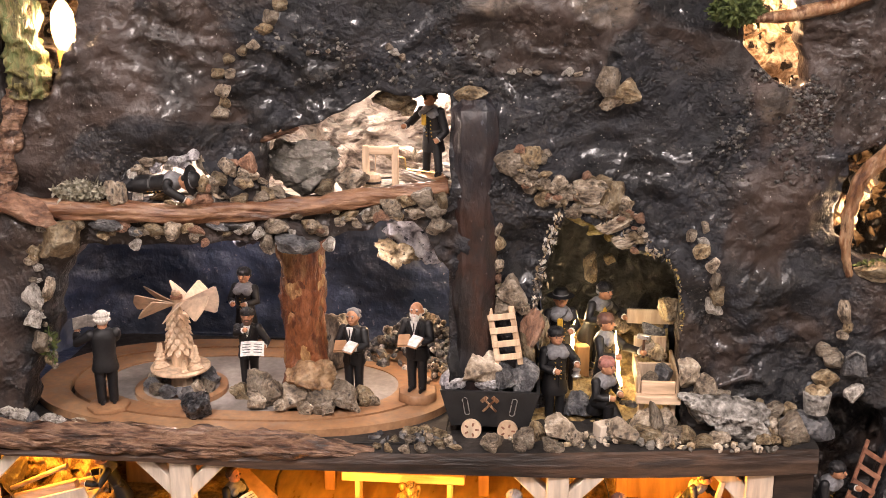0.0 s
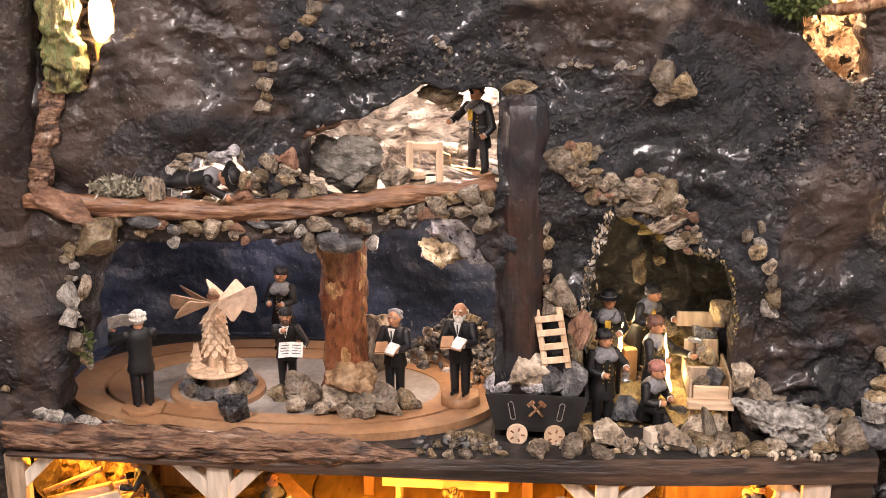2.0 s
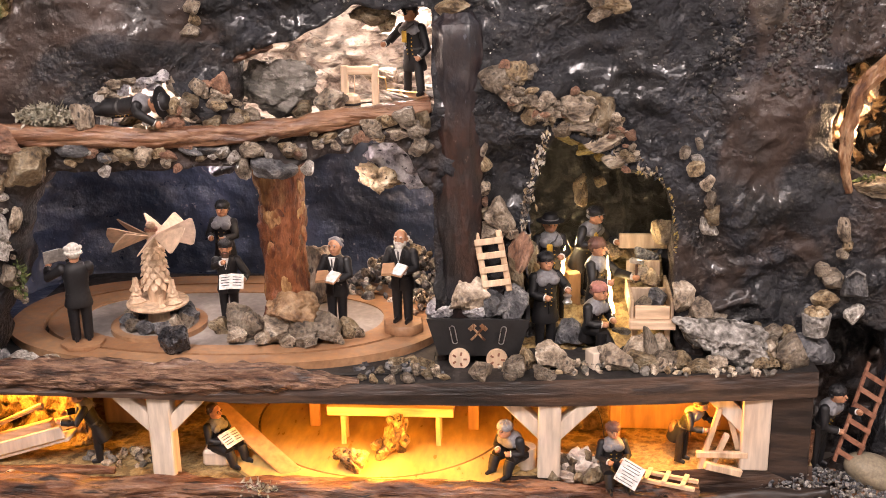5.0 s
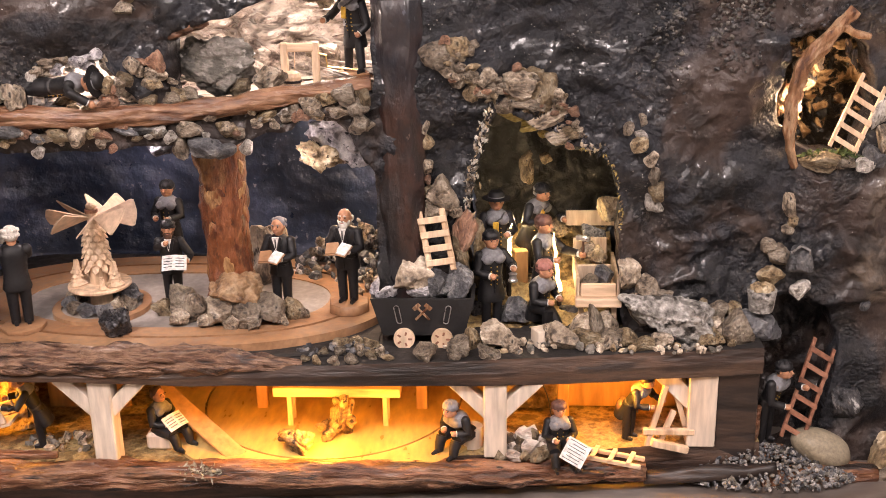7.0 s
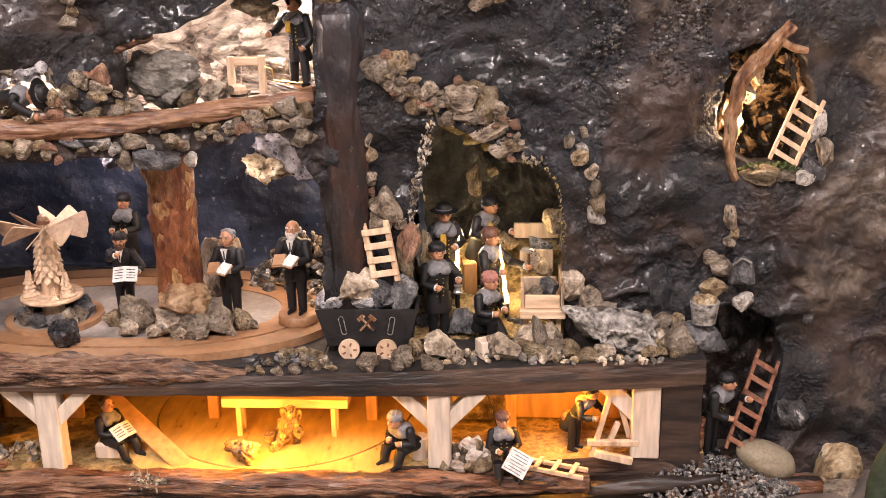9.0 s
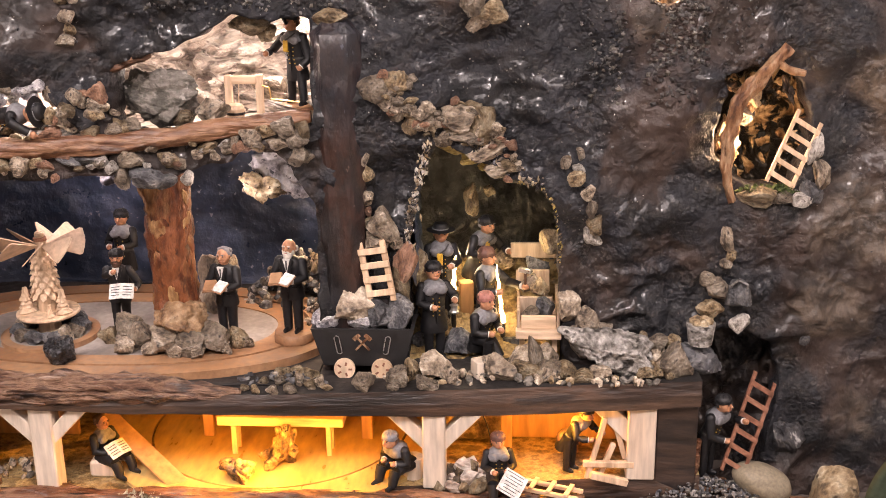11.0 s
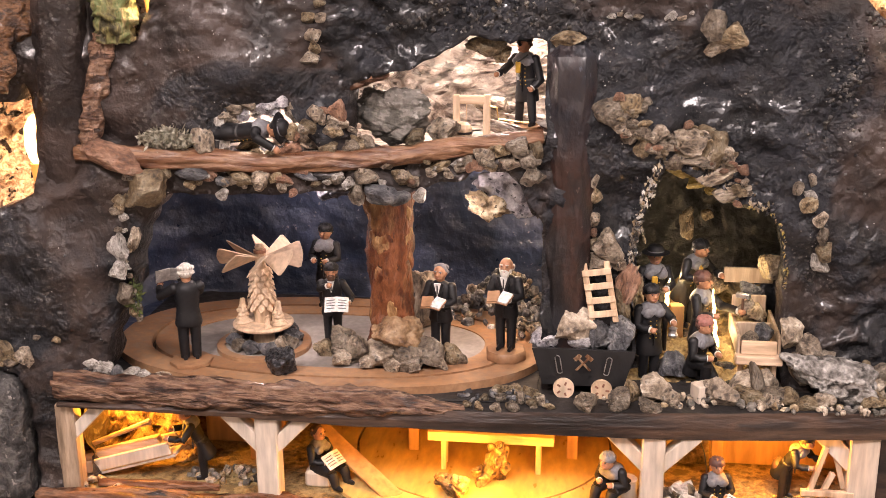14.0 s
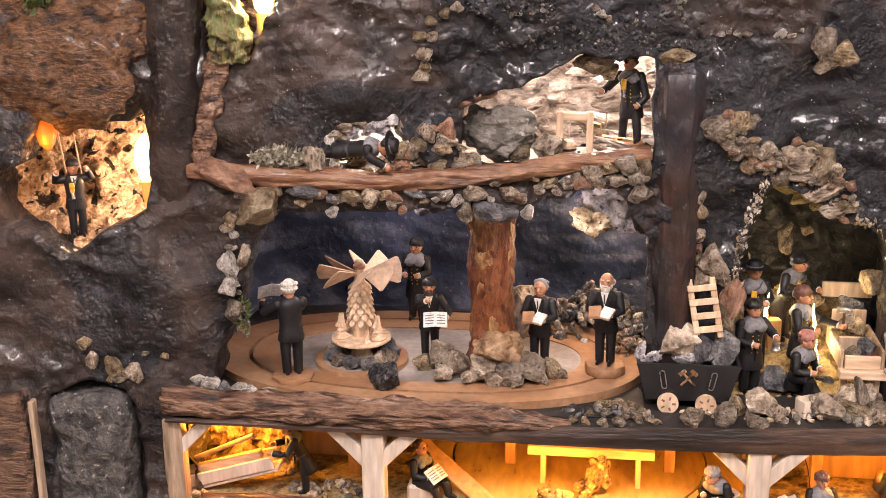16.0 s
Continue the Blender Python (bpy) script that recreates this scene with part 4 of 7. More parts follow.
def stone(x, y, z, w, h, mat, label, category="stone", group="", deep=0.75, name="stone", sub=3):
    sub = max(sub, 4 if w > 0.017 else 3)
    if name == "stone" and "pebble" in label:
        name = "pebble"
    k = random.randrange(9)
    key = (mat.name, k, sub)
    if key not in ROCKS:
        me = bpy.data.meshes.new("stone")
        bm = rock_bmesh(k + len(mat.name), sub)
        for f in bm.faces:
            f.smooth = True
        bm.to_mesh(me)
        bm.free()
        me.set_sharp_from_angle(angle=0.5)
        me.materials.append(UNIT[mat.name])
        ROCKS[key] = me
    ob = new(name, ROCKS[key])
    ob.location = (x, y, z)
    ob.scale = (w * 1.12, (w + h) / 2 * deep * 1.1, h * 1.12)
    ob.rotation_euler = (0, random.uniform(-0.35, 0.35), random.choice((0, math.pi)) + random.uniform(-0.25, 0.25))
    return tagged(ob, label, category, group)


def wall_stones(rows, mats, label, group, back=0.25, deep=0.75):
    """Stones (x, z, width, height) glued to the mountain's face."""
    for n, (x, z, w, h) in enumerate(rows):
        stone(x, min(face_y(x, z), 0.052 + 0.115 * x - 0.08 * x * x + 0.03 * (z - 0.2) + 0.003) - back * min(w, h), z, w, h, mats[n % len(mats)], label, group=group, deep=deep)


wall_stones([(-0.279, 0.411, 0.013, 0.011), (-0.276, 0.396, 0.011, 0.011), (-0.29, 0.396, 0.014, 0.011), (-0.286, 0.379, 0.016, 0.015), (-0.285, 0.365, 0.013, 0.010), (-0.29, 0.354, 0.021, 0.015),
             (-0.263, 0.42, 0.013, 0.01), (-0.251, 0.426, 0.013, 0.01), (-0.24, 0.442, 0.018, 0.013), (-0.233, 0.454, 0.016, 0.016), (-0.225, 0.467, 0.016, 0.013)],
            [M_OCHRE, M_STONE], "ochre pebble in a string glued to the mountain", "pebble string")
wall_stones([(0.120, 0.388, 0.028, 0.031), (0.14, 0.376, 0.029, 0.022), (0.125, 0.365, 0.025, 0.016), (-0.026, 0.372, 0.030, 0.019)], [M_STONE, M_OCHRE], "pale ochre stone glued high on the mountain", "upper stones", 0.3)
wall_stones([(0.017, 0.395, 0.009, 0.006), (0.026, 0.397, 0.006, 0.005), (0.035, 0.395, 0.009, 0.006), (0.044, 0.395, 0.009, 0.006), (0.079, 0.397, 0.007, 0.01), (0.089, 0.394, 0.009, 0.005),
             (0.073, 0.394, 0.006, 0.005), (-0.111, 0.423, 0.009, 0.007), (-0.105, 0.418, 0.012, 0.007), (-0.098, 0.413, 0.01, 0.006), (-0.164, 0.421, 0.007, 0.005), (-0.176, 0.418, 0.006, 0.004),
             (-0.188, 0.417, 0.006, 0.004), (-0.197, 0.416, 0.006, 0.006), (0.098, 0.399, 0.005, 0.005)], [M_QUARTZ, M_STONE], "small white quartz chip stuck on the dark rock", "quartz chips")
wall_stones([(0.019, 0.3, 0.034, 0.026), (0.037, 0.306, 0.025, 0.025), (0.053, 0.304, 0.014, 0.011), (0.057, 0.31, 0.012, 0.009), (0.041, 0.276, 0.026, 0.019), (0.055, 0.262, 0.02, 0.019), (0.069, 0.276, 0.02, 0.016),
             (0.081, 0.268, 0.02, 0.016), (0.106, 0.266, 0.040, 0.027), (0.128, 0.259, 0.028, 0.041), (0.113, 0.245, 0.038, 0.013), (0.134, 0.23, 0.044, 0.016), (0.15, 0.211, 0.038, 0.016), (0.097, 0.257, 0.019, 0.014),
             (0.03, 0.287, 0.022, 0.018), (0.072, 0.262, 0.018, 0.016), (0.09, 0.245, 0.024, 0.014), (0.117, 0.278, 0.02, 0.012), (0.145, 0.246, 0.016, 0.022)],
            [M_STONE, M_OCHRE, M_STONE, M_STONE], "rough brown-grey stone in the brow over the adit", "adit brow stones", 0.1, 0.5)
# yellow light from below is put into these stones' colour
for x, y, z, w, h in ((0.092, 0.080, 0.234, 0.038, 0.017), (0.118, 0.082, 0.221, 0.032, 0.017), (0.134, 0.084, 0.211, 0.022, 0.013), (0.079, 0.078, 0.239, 0.017, 0.009), (0.15, 0.082, 0.204, 0.028, 0.012)):
    stone(x, y, z, w, h, M_LAMPLIT, "stone on the adit's upper edge with yellow lamplight in its colour", group="adit edge stones")
wall_stones([(0.006, 0.225, 0.008, 0.015), (0.006, 0.208, 0.014, 0.018), (0.007, 0.182, 0.014, 0.015), (0.005, 0.167, 0.009, 0.011), (0.022, 0.152, 0.03, 0.033), (0.006, 0.154, 0.011, 0.013), (0.013, 0.133, 0.029, 0.020),
             (0.045, 0.112, 0.020, 0.048), (0.035, 0.132, 0.014, 0.017), (0.04, 0.085, 0.02, 0.04)], [M_STONE, M_OCHRE, M_STONE, M_PINK], "grey pebble of the adit's doorpost", "adit doorpost stones", 0.3)


def shard_strip(name, line, count, wide, size, mats, label, seed):
    """Thin bright splinters packed along a crooked line (x, z) on the mountain."""
    rnd = random.Random(seed)
    verts, faces, idx = [], [], []
    for _ in range(count):
        k = rnd.randrange(len(line) - 1)
        u = rnd.random()
        x = line[k][0] + (line[k + 1][0] - line[k][0]) * u + rnd.gauss(0, wide)
        z = line[k][1] + (line[k + 1][1] - line[k][1]) * u + rnd.gauss(0, wide)
        e = Euler((rnd.uniform(-0.7, 0.7), rnd.gauss(0.25, 0.7), rnd.uniform(-0.8, 0.8))).to_matrix()
        s = size * rnd.uniform(0.5, 1.4)
        c, m = Vector((x, face_y(x, z) - rnd.uniform(-0.001, 0.004), z)), len(verts)
        for q in ((0, 0, 1), (0.45, 0.1, 0.1), (0.1, -0.4, -0.1), (-0.45, 0.1, -0.1), (0.1, 0, -1), (0, 0.4, 0)):
            verts.append(c + e @ Vector(q) * s * rnd.uniform(0.7, 1.2))
        faces += [tuple(m + q for q in f) for f in ((0, 2, 1), (0, 3, 2), (4, 1, 2), (4, 2, 3), (0, 1, 5), (0, 5, 3), (4, 5, 1), (4, 3, 5))]
        idx += [rnd.randrange(len(mats))] * 8
    ob = raw_mesh(name, verts, faces, mats, smooth=False)
    ob.data.polygons.foreach_set("material_index", idx)
    return tagged(ob, label, "rock splinters", kind="stuff")


shard_strip("quartz_splinters", [(0.046, 0.120), (0.050, 0.145), (0.054, 0.172), (0.061, 0.200), (0.066, 0.222), (0.074, 0.243)], 210, 0.0030, 0.0036, [M_QUARTZ, M_COAL, M_QUARTZ, M_STONE, M_OCHRE], "glittering black and white splinters along the adit's edge", 41)
shard_strip("quartz_splinters", [(0.074, 0.246), (0.09, 0.250), (0.112, 0.243), (0.135, 0.226), (0.160, 0.206), (0.19, 0.197)], 150, 0.004, 0.0040, [M_STONE, M_COAL, M_OCHRE, M_COAL], "dark and ochre splinters under the adit's brow", 42)
shard_strip("quartz_splinters", [(0.16, 0.200), (0.19, 0.197), (0.206, 0.170), (0.212, 0.135), (0.213, 0.11)], 80, 0.0012, 0.0024, [M_OCHRE, M_LAMPLIT, M_CRAGD], "thin yellow splinters along the adit's edge", 43)
wall_stones([(0.217, 0.22, 0.01, 0.015), (0.232, 0.226, 0.009, 0.015), (0.229, 0.204, 0.017, 0.017), (0.230, 0.213, 0.012, 0.012), (0.241, 0.19, 0.015, 0.015), (0.244, 0.172, 0.013, 0.020), (0.248, 0.153, 0.019, 0.019), (0.247, 0.136, 0.017, 0.024)],
            [M_STONE, M_STONE, M_OCHRE, M_QUARTZ], "grey pebble in an upright string on the mountain", "upright pebble string", 0.35)
wall_stones([(-0.488, 0.211, 0.014, 0.014), (-0.491, 0.199, 0.017, 0.01), (-0.457, 0.226, 0.042, 0.038), (-0.475, 0.211, 0.015, 0.017), (-0.494, 0.158, 0.02, 0.026), (-0.495, 0.132, 0.018, 0.022), (-0.492, 0.106, 0.017, 0.024),
             (-0.487, 0.083, 0.011, 0.011), (-0.478, 0.166, 0.013, 0.026)], [M_OCHRE, M_STONE, M_OCHRE, M_OCHRE, M_QUARTZ, M_QUARTZ, M_STONE], "ochre stone beside the hall's opening", "hall edge stones", 0.35)
wall_stones([(-0.487, 0.256, 0.064, 0.030), (-0.412, 0.240, 0.033, 0.016), (-0.381, 0.230, 0.015, 0.009), (-0.392, 0.239, 0.013, 0.011), (-0.362, 0.234, 0.025, 0.018), (-0.34, 0.231, 0.021, 0.019), (-0.319, 0.231, 0.021, 0.012),
             (-0.298, 0.235, 0.027, 0.010), (-0.271, 0.235, 0.034, 0.010)], [M_PINK, M_SLATE, M_SLATE, M_PINK, M_OCHRE, M_STONE], "flat pebble pressed under the gallery log", "pebbles under the log", 0.6)
wall_stones([(-0.233, 0.233, 0.025, 0.015), (-0.216, 0.216, 0.031, 0.022), (-0.194, 0.231, 0.021, 0.016), (-0.176, 0.212, 0.016, 0.014), (-0.242, 0.215, 0.019, 0.022), (-0.199, 0.211, 0.022, 0.015), (-0.158, 0.241, 0.03, 0.011),
             (-0.136, 0.245, 0.025, 0.01), (-0.183, 0.226, 0.016, 0.01)], [M_STONE, M_SLATE, M_OCHRE, M_QUARTZ], "grey stone packed over the trunk's head", "trunk head stones", 0.2)
wall_stones([(-0.112, 0.253, 0.021, 0.019), (-0.094, 0.259, 0.019, 0.016), (-0.074, 0.263, 0.027, 0.02), (-0.063, 0.25, 0.022, 0.019), (-0.06, 0.233, 0.021, 0.021), (-0.103, 0.243, 0.015, 0.014), (-0.083, 0.246, 0.019, 0.014),
             (-0.054, 0.231, 0.015, 0.012), (-0.125, 0.247, 0.015, 0.014), (-0.055, 0.26, 0.014, 0.019)], [M_STONE, M_OCHRE, M_STONE, M_STONE], "brownish stone wedged at the log's end", "log end stones", 0.35)
for x, y, z, w, h in ((-0.276, 0.035, 0.281, 0.036, 0.042), (-0.296, 0.033, 0.275, 0.025, 0.026), (-0.158, 0.060, 0.274, 0.038, 0.026), (-0.242, 0.041, 0.262, 0.025, 0.015), (-0.186, 0.055, 0.267, 0.025, 0.015), (-0.36, 0.022, 0.263, 0.032, 0.014), (-0.294, 0.033, 0.260, 0.025, 0.012)):
    stone(x, y, z, w, h, random.choice((M_STONE, M_OCHRE)), "brown-grey stone on the upper gallery's floor", group="gallery stones")
for x, y, z, w, h in ((-0.112, 0.145, 0.283, 0.045, 0.024), (-0.112, 0.060, 0.366, 0.034, 0.022), (-0.095, 0.065, 0.355, 0.022, 0.018)):
    stone(x, y, z, w, h, M_STONE if y > 0.1 else M_OCHRE, "pale boulder deep in the lit gallery" if y > 0.1 else "ochre stone hanging in the gallery's roof", group="gallery boulders")
BOULDER = ((-0.212, 0.068, 0.290), (0.098, 0.05, 0.066))
for x, z, w, h in ((-0.547, 0.017, 0.017, 0.013), (-0.537, 0.024, 0.019, 0.014), (-0.522, 0.018, 0.019, 0.017), (-0.508, 0.015, 0.014, 0.014), (-0.492, 0.015, 0.019, 0.013), (-0.476, 0.013, 0.016, 0.011), (-0.457, 0.012, 0.019, 0.01), (-0.555, 0.012, 0.013, 0.009), (-0.53, 0.010, 0.02, 0.012)):
    stone(x, -0.036, z, w, h, random.choice((M_QUARTZ, M_STONE, M_SLATE)), "whitish pebble in the row behind the front log", group="front pebbles")
wall_stones([(-0.651, 0.074, 0.017, 0.015), (-0.645, 0.054, 0.018, 0.017), (-0.624, 0.044, 0.017, 0.022), (-0.617, 0.032, 0.018, 0.01), (-0.612, 0.037, 0.013, 0.013), (-0.598, 0.039, 0.021, 0.023), (-0.628, 0.029, 0.01, 0.008), (-0.59, 0.057, 0.009, 0.006), (-0.569, 0.054, 0.01, 0.008)],
            [M_OCHRE, M_STONE], "ochre pebble on the mountain's ledge", "ledge pebbles", 0.35)
for x, y, w, h in ((-0.11, -0.028, 0.011, 0.01), (-0.105, -0.005, 0.01, 0.009), (-0.091, -0.029, 0.013, 0.01), (-0.088, -0.005, 0.012, 0.011), (-0.073, -0.025, 0.014, 0.011), (-0.067, -0.004, 0.016, 0.013), (-0.058, 0.010, 0.017, 0.015),
                   (-0.053, -0.014, 0.013, 0.011), (-0.089, 0.02, 0.016, 0.01), (-0.075, 0.025, 0.014, 0.01), (-0.044, -0.008, 0.012, 0.012), (-0.123, -0.021, 0.01, 0.007), (-0.035, -0.018, 0.012, 0.008), (0.004, -0.014, 0.027, 0.022)):
    stone(x, y, -0.012 + h * 0.45, w, h, random.choice((M_STONE, M_OCHRE, M_STONE, M_PINK if h > 0.02 else M_OCHRE)), "small brown-grey stone along the platform's front edge", group="platform edge stones")
for x, y, w, h in ((0.042, -0.004, 0.022, 0.024), (0.054, 0.015, 0.017, 0.024), (0.079, 0.018, 0.034, 0.034), (0.069, -0.009, 0.024, 0.016), (0.094, 0.010, 0.018, 0.022), (0.037, -0.014, 0.014, 0.011), (0.147, 0.018, 0.034, 0.031), (0.181, 0.022, 0.032, 0.023),
                   (0.202, 0.02, 0.025, 0.025), (0.171, 0.035, 0.027, 0.032), (0.188, 0.035, 0.016, 0.045), (0.198, 0.014, 0.013, 0.018), (0.180, 0.048, 0.024, 0.030), (0.200, 0.047, 0.026, 0.032), (0.22, 0.020, 0.023, 0.021), (0.236, 0.014, 0.023, 0.016), (0.255, 0.02, 0.022, 0.019)):
    stone(x, y, -0.012 + h * 0.42, w, h, random.choice((M_STONE, M_STONE, M_OCHRE)), "rough brown-grey stone on the platform before the adit", group="adit stones")
for x, y, z, w, h in ((0.305, 0.026, -0.006, 0.019, 0.014), (0.319, 0.027, -0.006, 0.016, 0.013), (0.331, 0.028, -0.006, 0.011, 0.016), (0.338, 0.034, 0.004, 0.035, 0.036), (0.289, 0.058, 0.021, 0.017, 0.015), (0.305, 0.060, 0.021, 0.015, 0.015),
                      (0.321, 0.060, 0.016, 0.026, 0.020), (0.337, 0.060, 0.018, 0.016, 0.018), (0.222, 0.062, 0.055, 0.027, 0.034), (0.243, 0.06, 0.042, 0.027, 0.025), (0.258, 0.06, 0.032, 0.022, 0.017), (0.238, 0.062, 0.018, 0.03, 0.034), (0.262, 0.064, 0.012, 0.03, 0.03), (0.30, 0.068, 0.0, 0.05, 0.03), (0.335, 0.070, -0.001, 0.03, 0.026)):
    stone(x, y, z, w, h, M_OCHRE if w < 0.02 else M_STONE, "ochre pebble heaped behind the white rock", group="heap stones")


def crag(name, place, size, turn, mat, label, seed):
    """A large broken rock with clefts."""
    bm = rock_bmesh(seed, 5, 14)
    bmesh.ops.scale(bm, vec=size, verts=bm.verts)
    for v in bm.verts:
        q = v.co * 55 + Vector((seed, 0, 0))
        v.co += v.co.normalized() * (0.0035 * noise.fractal(q, 0.8, 2.0, 4) - 0.005 * max(0, 1 - 5 * abs(noise.noise(v.co * 42 + Vector((0, seed, 0))))))
    ob = link_mesh(name, bm, mat)
    ob.matrix_world = pose(*place, *turn)
    return tagged(ob, label, "boulder")


crag("boulder", *BOULDER, (0, 8, 0), M_CRAG, "large grey boulder in the upper gallery", 3)
crag("quartz_rock", (0.268, 0.040, 0.016), (0.134, 0.055, 0.054), (0, 21, 0), M_CRAGW, "large whitish quartz rock lying on the platform", 6)
for x, y, z, w, h in ((0.113, 0.15, 0.150, 0.016, 0.030), (0.113, 0.14, 0.167, 0.013, 0.016), (0.134, 0.14, 0.167, 0.012, 0.014), (0.052, 0.115, 0.075, 0.028, 0.05), (0.056, 0.12, 0.04, 0.024, 0.05), (0.205, 0.11, 0.116, 0.030, 0.032), (0.150, 0.17, 0.075, 0.026, 0.024)):
    stone(x, y, z, w, h, M_OCHRE if y < 0.18 else M_GOLD, "yellow-lit rough stone inside the adit", group="inner adit stones")
wall_stones([(0.39, 0.134, 0.016, 0.028), (0.396, 0.114, 0.013, 0.015), (0.391, 0.105, 0.014, 0.013), (0.406, 0.071, 0.027, 0.034), (0.409, 0.037, 0.022, 0.019), (0.384, 0.076, 0.029, 0.025), (0.377, 0.054, 0.023, 0.023), (0.373, 0.086, 0.019, 0.016),
             (0.477, 0.182, 0.022, 0.024), (0.468, 0.176, 0.018, 0.018), (0.486, 0.2, 0.018, 0.032), (0.423, 0.18, 0.044, 0.019), (0.445, 0.178, 0.02, 0.014), (0.483, 0.016, 0.009, 0.013), (0.478, 0.228, 0.016, 0.03)],
            [M_STONE, M_OCHRE, M_STONE, M_SLATE, M_QUARTZ], "grey stone on the mountain under the branch cave", "cave stones", 0.35)
for x, z, w, h, turn in ((0.383, 0.236, 0.013, 0.044, 8), (0.397, 0.221, 0.020, 0.034, -15), (0.416, 0.274, 0.022, 0.026, 35), (0.452, 0.288, 0.010, 0.040, -20), (0.392, 0.290, 0.024, 0.014, 10)):
    crag("bark_shard", (x, 0.108, z), (w, 0.012, h), (0, turn, 0), M_GOLD, "golden crumpled bark shard in the branch cave", int(x * 1000))
stone(0.404, 0.112, 0.265, 0.022, 0.030, M_STONE, "grey stone hanging in the branch cave")
stone(0.362, 0.062, -0.004, 0.06, 0.040, M_SLATE, "dark blue-grey rock at the platform's end")
bm = bmesh.new()
bmesh.ops.create_icosphere(bm, subdivisions=4, radius=0.5)
for v in bm.verts:
    v.co *= 1 + 0.10 * noise.noise(v.co * 2.5)
bmesh.ops.scale(bm, vec=(0.072, 0.05, 0.040), verts=bm.verts)
M_SMOOTH = material("smooth_tan_stone", [(0.2, 0.16, 0.11), (0.28, 0.235, 0.165), (0.33, 0.28, 0.2)], 0.6, scale=40, bump=0.25, bump_scale=300)
ob = link_mesh("oval_stone", bm, M_SMOOTH)
ob.matrix_world = pose(0.443, 0.045, -0.144, 0, 22, 5)
tagged(ob, "smooth oval tan stone beside the ladder", "stone")
stone(0.523, 0.045, -0.148, 0.050, 0.046, M_OCHRE, "yellowish lumpy stone at the mountain's foot")
stone(0.517, 0.03, -0.172, 0.055, 0.03, M_STONE, "grey stone at the mountain's foot")
crag("streaked_rock", (0.470, 0.072, -0.10), (0.040, 0.03, 0.055), (0, -20, 0), M_STREAK, "dark rock with white quartz streaks on the slope", 8)
for x, y, w, h in ((-0.282, 0.085, 0.032, 0.034), (-0.258, 0.062, 0.030, 0.030), (-0.226, 0.05, 0.045, 0.034), (-0.197, 0.048, 0.040, 0.030), (-0.175, 0.058, 0.040, 0.036), (-0.151, 0.072, 0.022, 0.024), (-0.276, 0.046, 0.024, 0.020), (-0.138, 0.068, 0.013, 0.012),
                   (-0.303, 0.078, 0.023, 0.019), (-0.212, 0.038, 0.022, 0.016), (-0.188, 0.036, 0.018, 0.014), (-0.243, 0.042, 0.02, 0.016), (-0.16, 0.05, 0.016, 0.014)):
    stone(x, y, h * 0.42, w, h, random.choice((M_STONE, M_STONE, M_OCHRE)), "grey-brown stone heaped round the trunk's foot", group="trunk foot stones")
# dark stones added to keep the adit's lamp light off the platform
for x, y, w, h in ((0.101, 0.085, 0.030, 0.034), (0.092, 0.096, 0.026, 0.018), (0.112, 0.1, 0.022, 0.014), (0.16, 0.105, 0.02, 0.016), (0.056, 0.1, 0.022, 0.02)):
    stone(x, y, -0.012 + h * 0.4, w, h, M_SLATE, "dark stone added on the adit's threshold to block lamp light", group="threshold stones")
stone(-0.335, 0.018, 0.014, 0.034, 0.032, M_COAL, "black coal lump riding on the carousel")
crag("boulder", (-0.300, 0.170, 0.192), (0.105, 0.07, 0.058), (0, -14, 0), M_LILAC, "crumpled lilac-grey rock under the hall's roof", 18)
crag("boulder", (-0.085, 0.086, 0.206), (0.090, 0.05, 0.062), (0, 32, 0), M_VIOLET, "pale white-violet marbled rock hanging in the hall", 9)
crag("boulder", (-0.110, 0.062, 0.191), (0.062, 0.036, 0.030), (0, 28, 0), M_OCHRE, "yellowish rough rock hanging in the hall", 11)
stone(-0.058, 0.074, 0.205, 0.022, 0.085, M_SHAFT, "dark rock beside the shaft column", "boulder", name="boulder", sub=4).rotation_euler = (0, -0.4, 0)


def gravel_heap(name, c, r, count, size, mats, label, seed, rise=0.8):
    """A heap of small stones in one mesh."""
    rnd = random.Random(seed)
    bm = bmesh.new()
    for _ in range(count):
        a, d = rnd.uniform(0, 6.283), math.sqrt(rnd.random())
        x, y = math.cos(a) * d * r[0], math.sin(a) * d * r[1]
        z = (1 - d) ** rise * r[2] * rnd.uniform(0.6, 1)
        s = size * rnd.uniform(0.5, 1.4)
        made = bmesh.ops.create_icosphere(bm, subdivisions=1, radius=s)["verts"]
        m = Matrix.Translation((c[0] + x, c[1] + y, c[2] + z)) @ Euler((rnd.random() * 6, rnd.random() * 6, 0)).to_matrix().to_4x4() @ Matrix.Diagonal((1, rnd.uniform(0.5, 1), rnd.uniform(0.5, 0.9), 1))
        k = rnd.randrange(len(mats))
        for v in made:
            v.co *= rnd.uniform(0.75, 1.2)
        bmesh.ops.transform(bm, matrix=m, verts=made)
        for f in {f for v in made for f in v.link_faces}:
            f.material_index = k
    return tagged(link_mesh(name, bm, mats, smooth=False), label, "gravel", kind="stuff")


gravel_heap("gravel_heap", (-0.105, 0.235, -0.008), (0.075, 0.05, 0.085), 260, 0.0065, [M_SLATE, M_STONE, M_QUARTZ, M_SLATE], "heap of grey and black gravel at the hall's end", 3)
gravel_heap("gravel_heap", (-0.066, 0.18, -0.010), (0.03, 0.045, 0.045), 90, 0.006, [M_STONE, M_QUARTZ, M_SLATE], "small heap of pale gravel beside the column", 4)
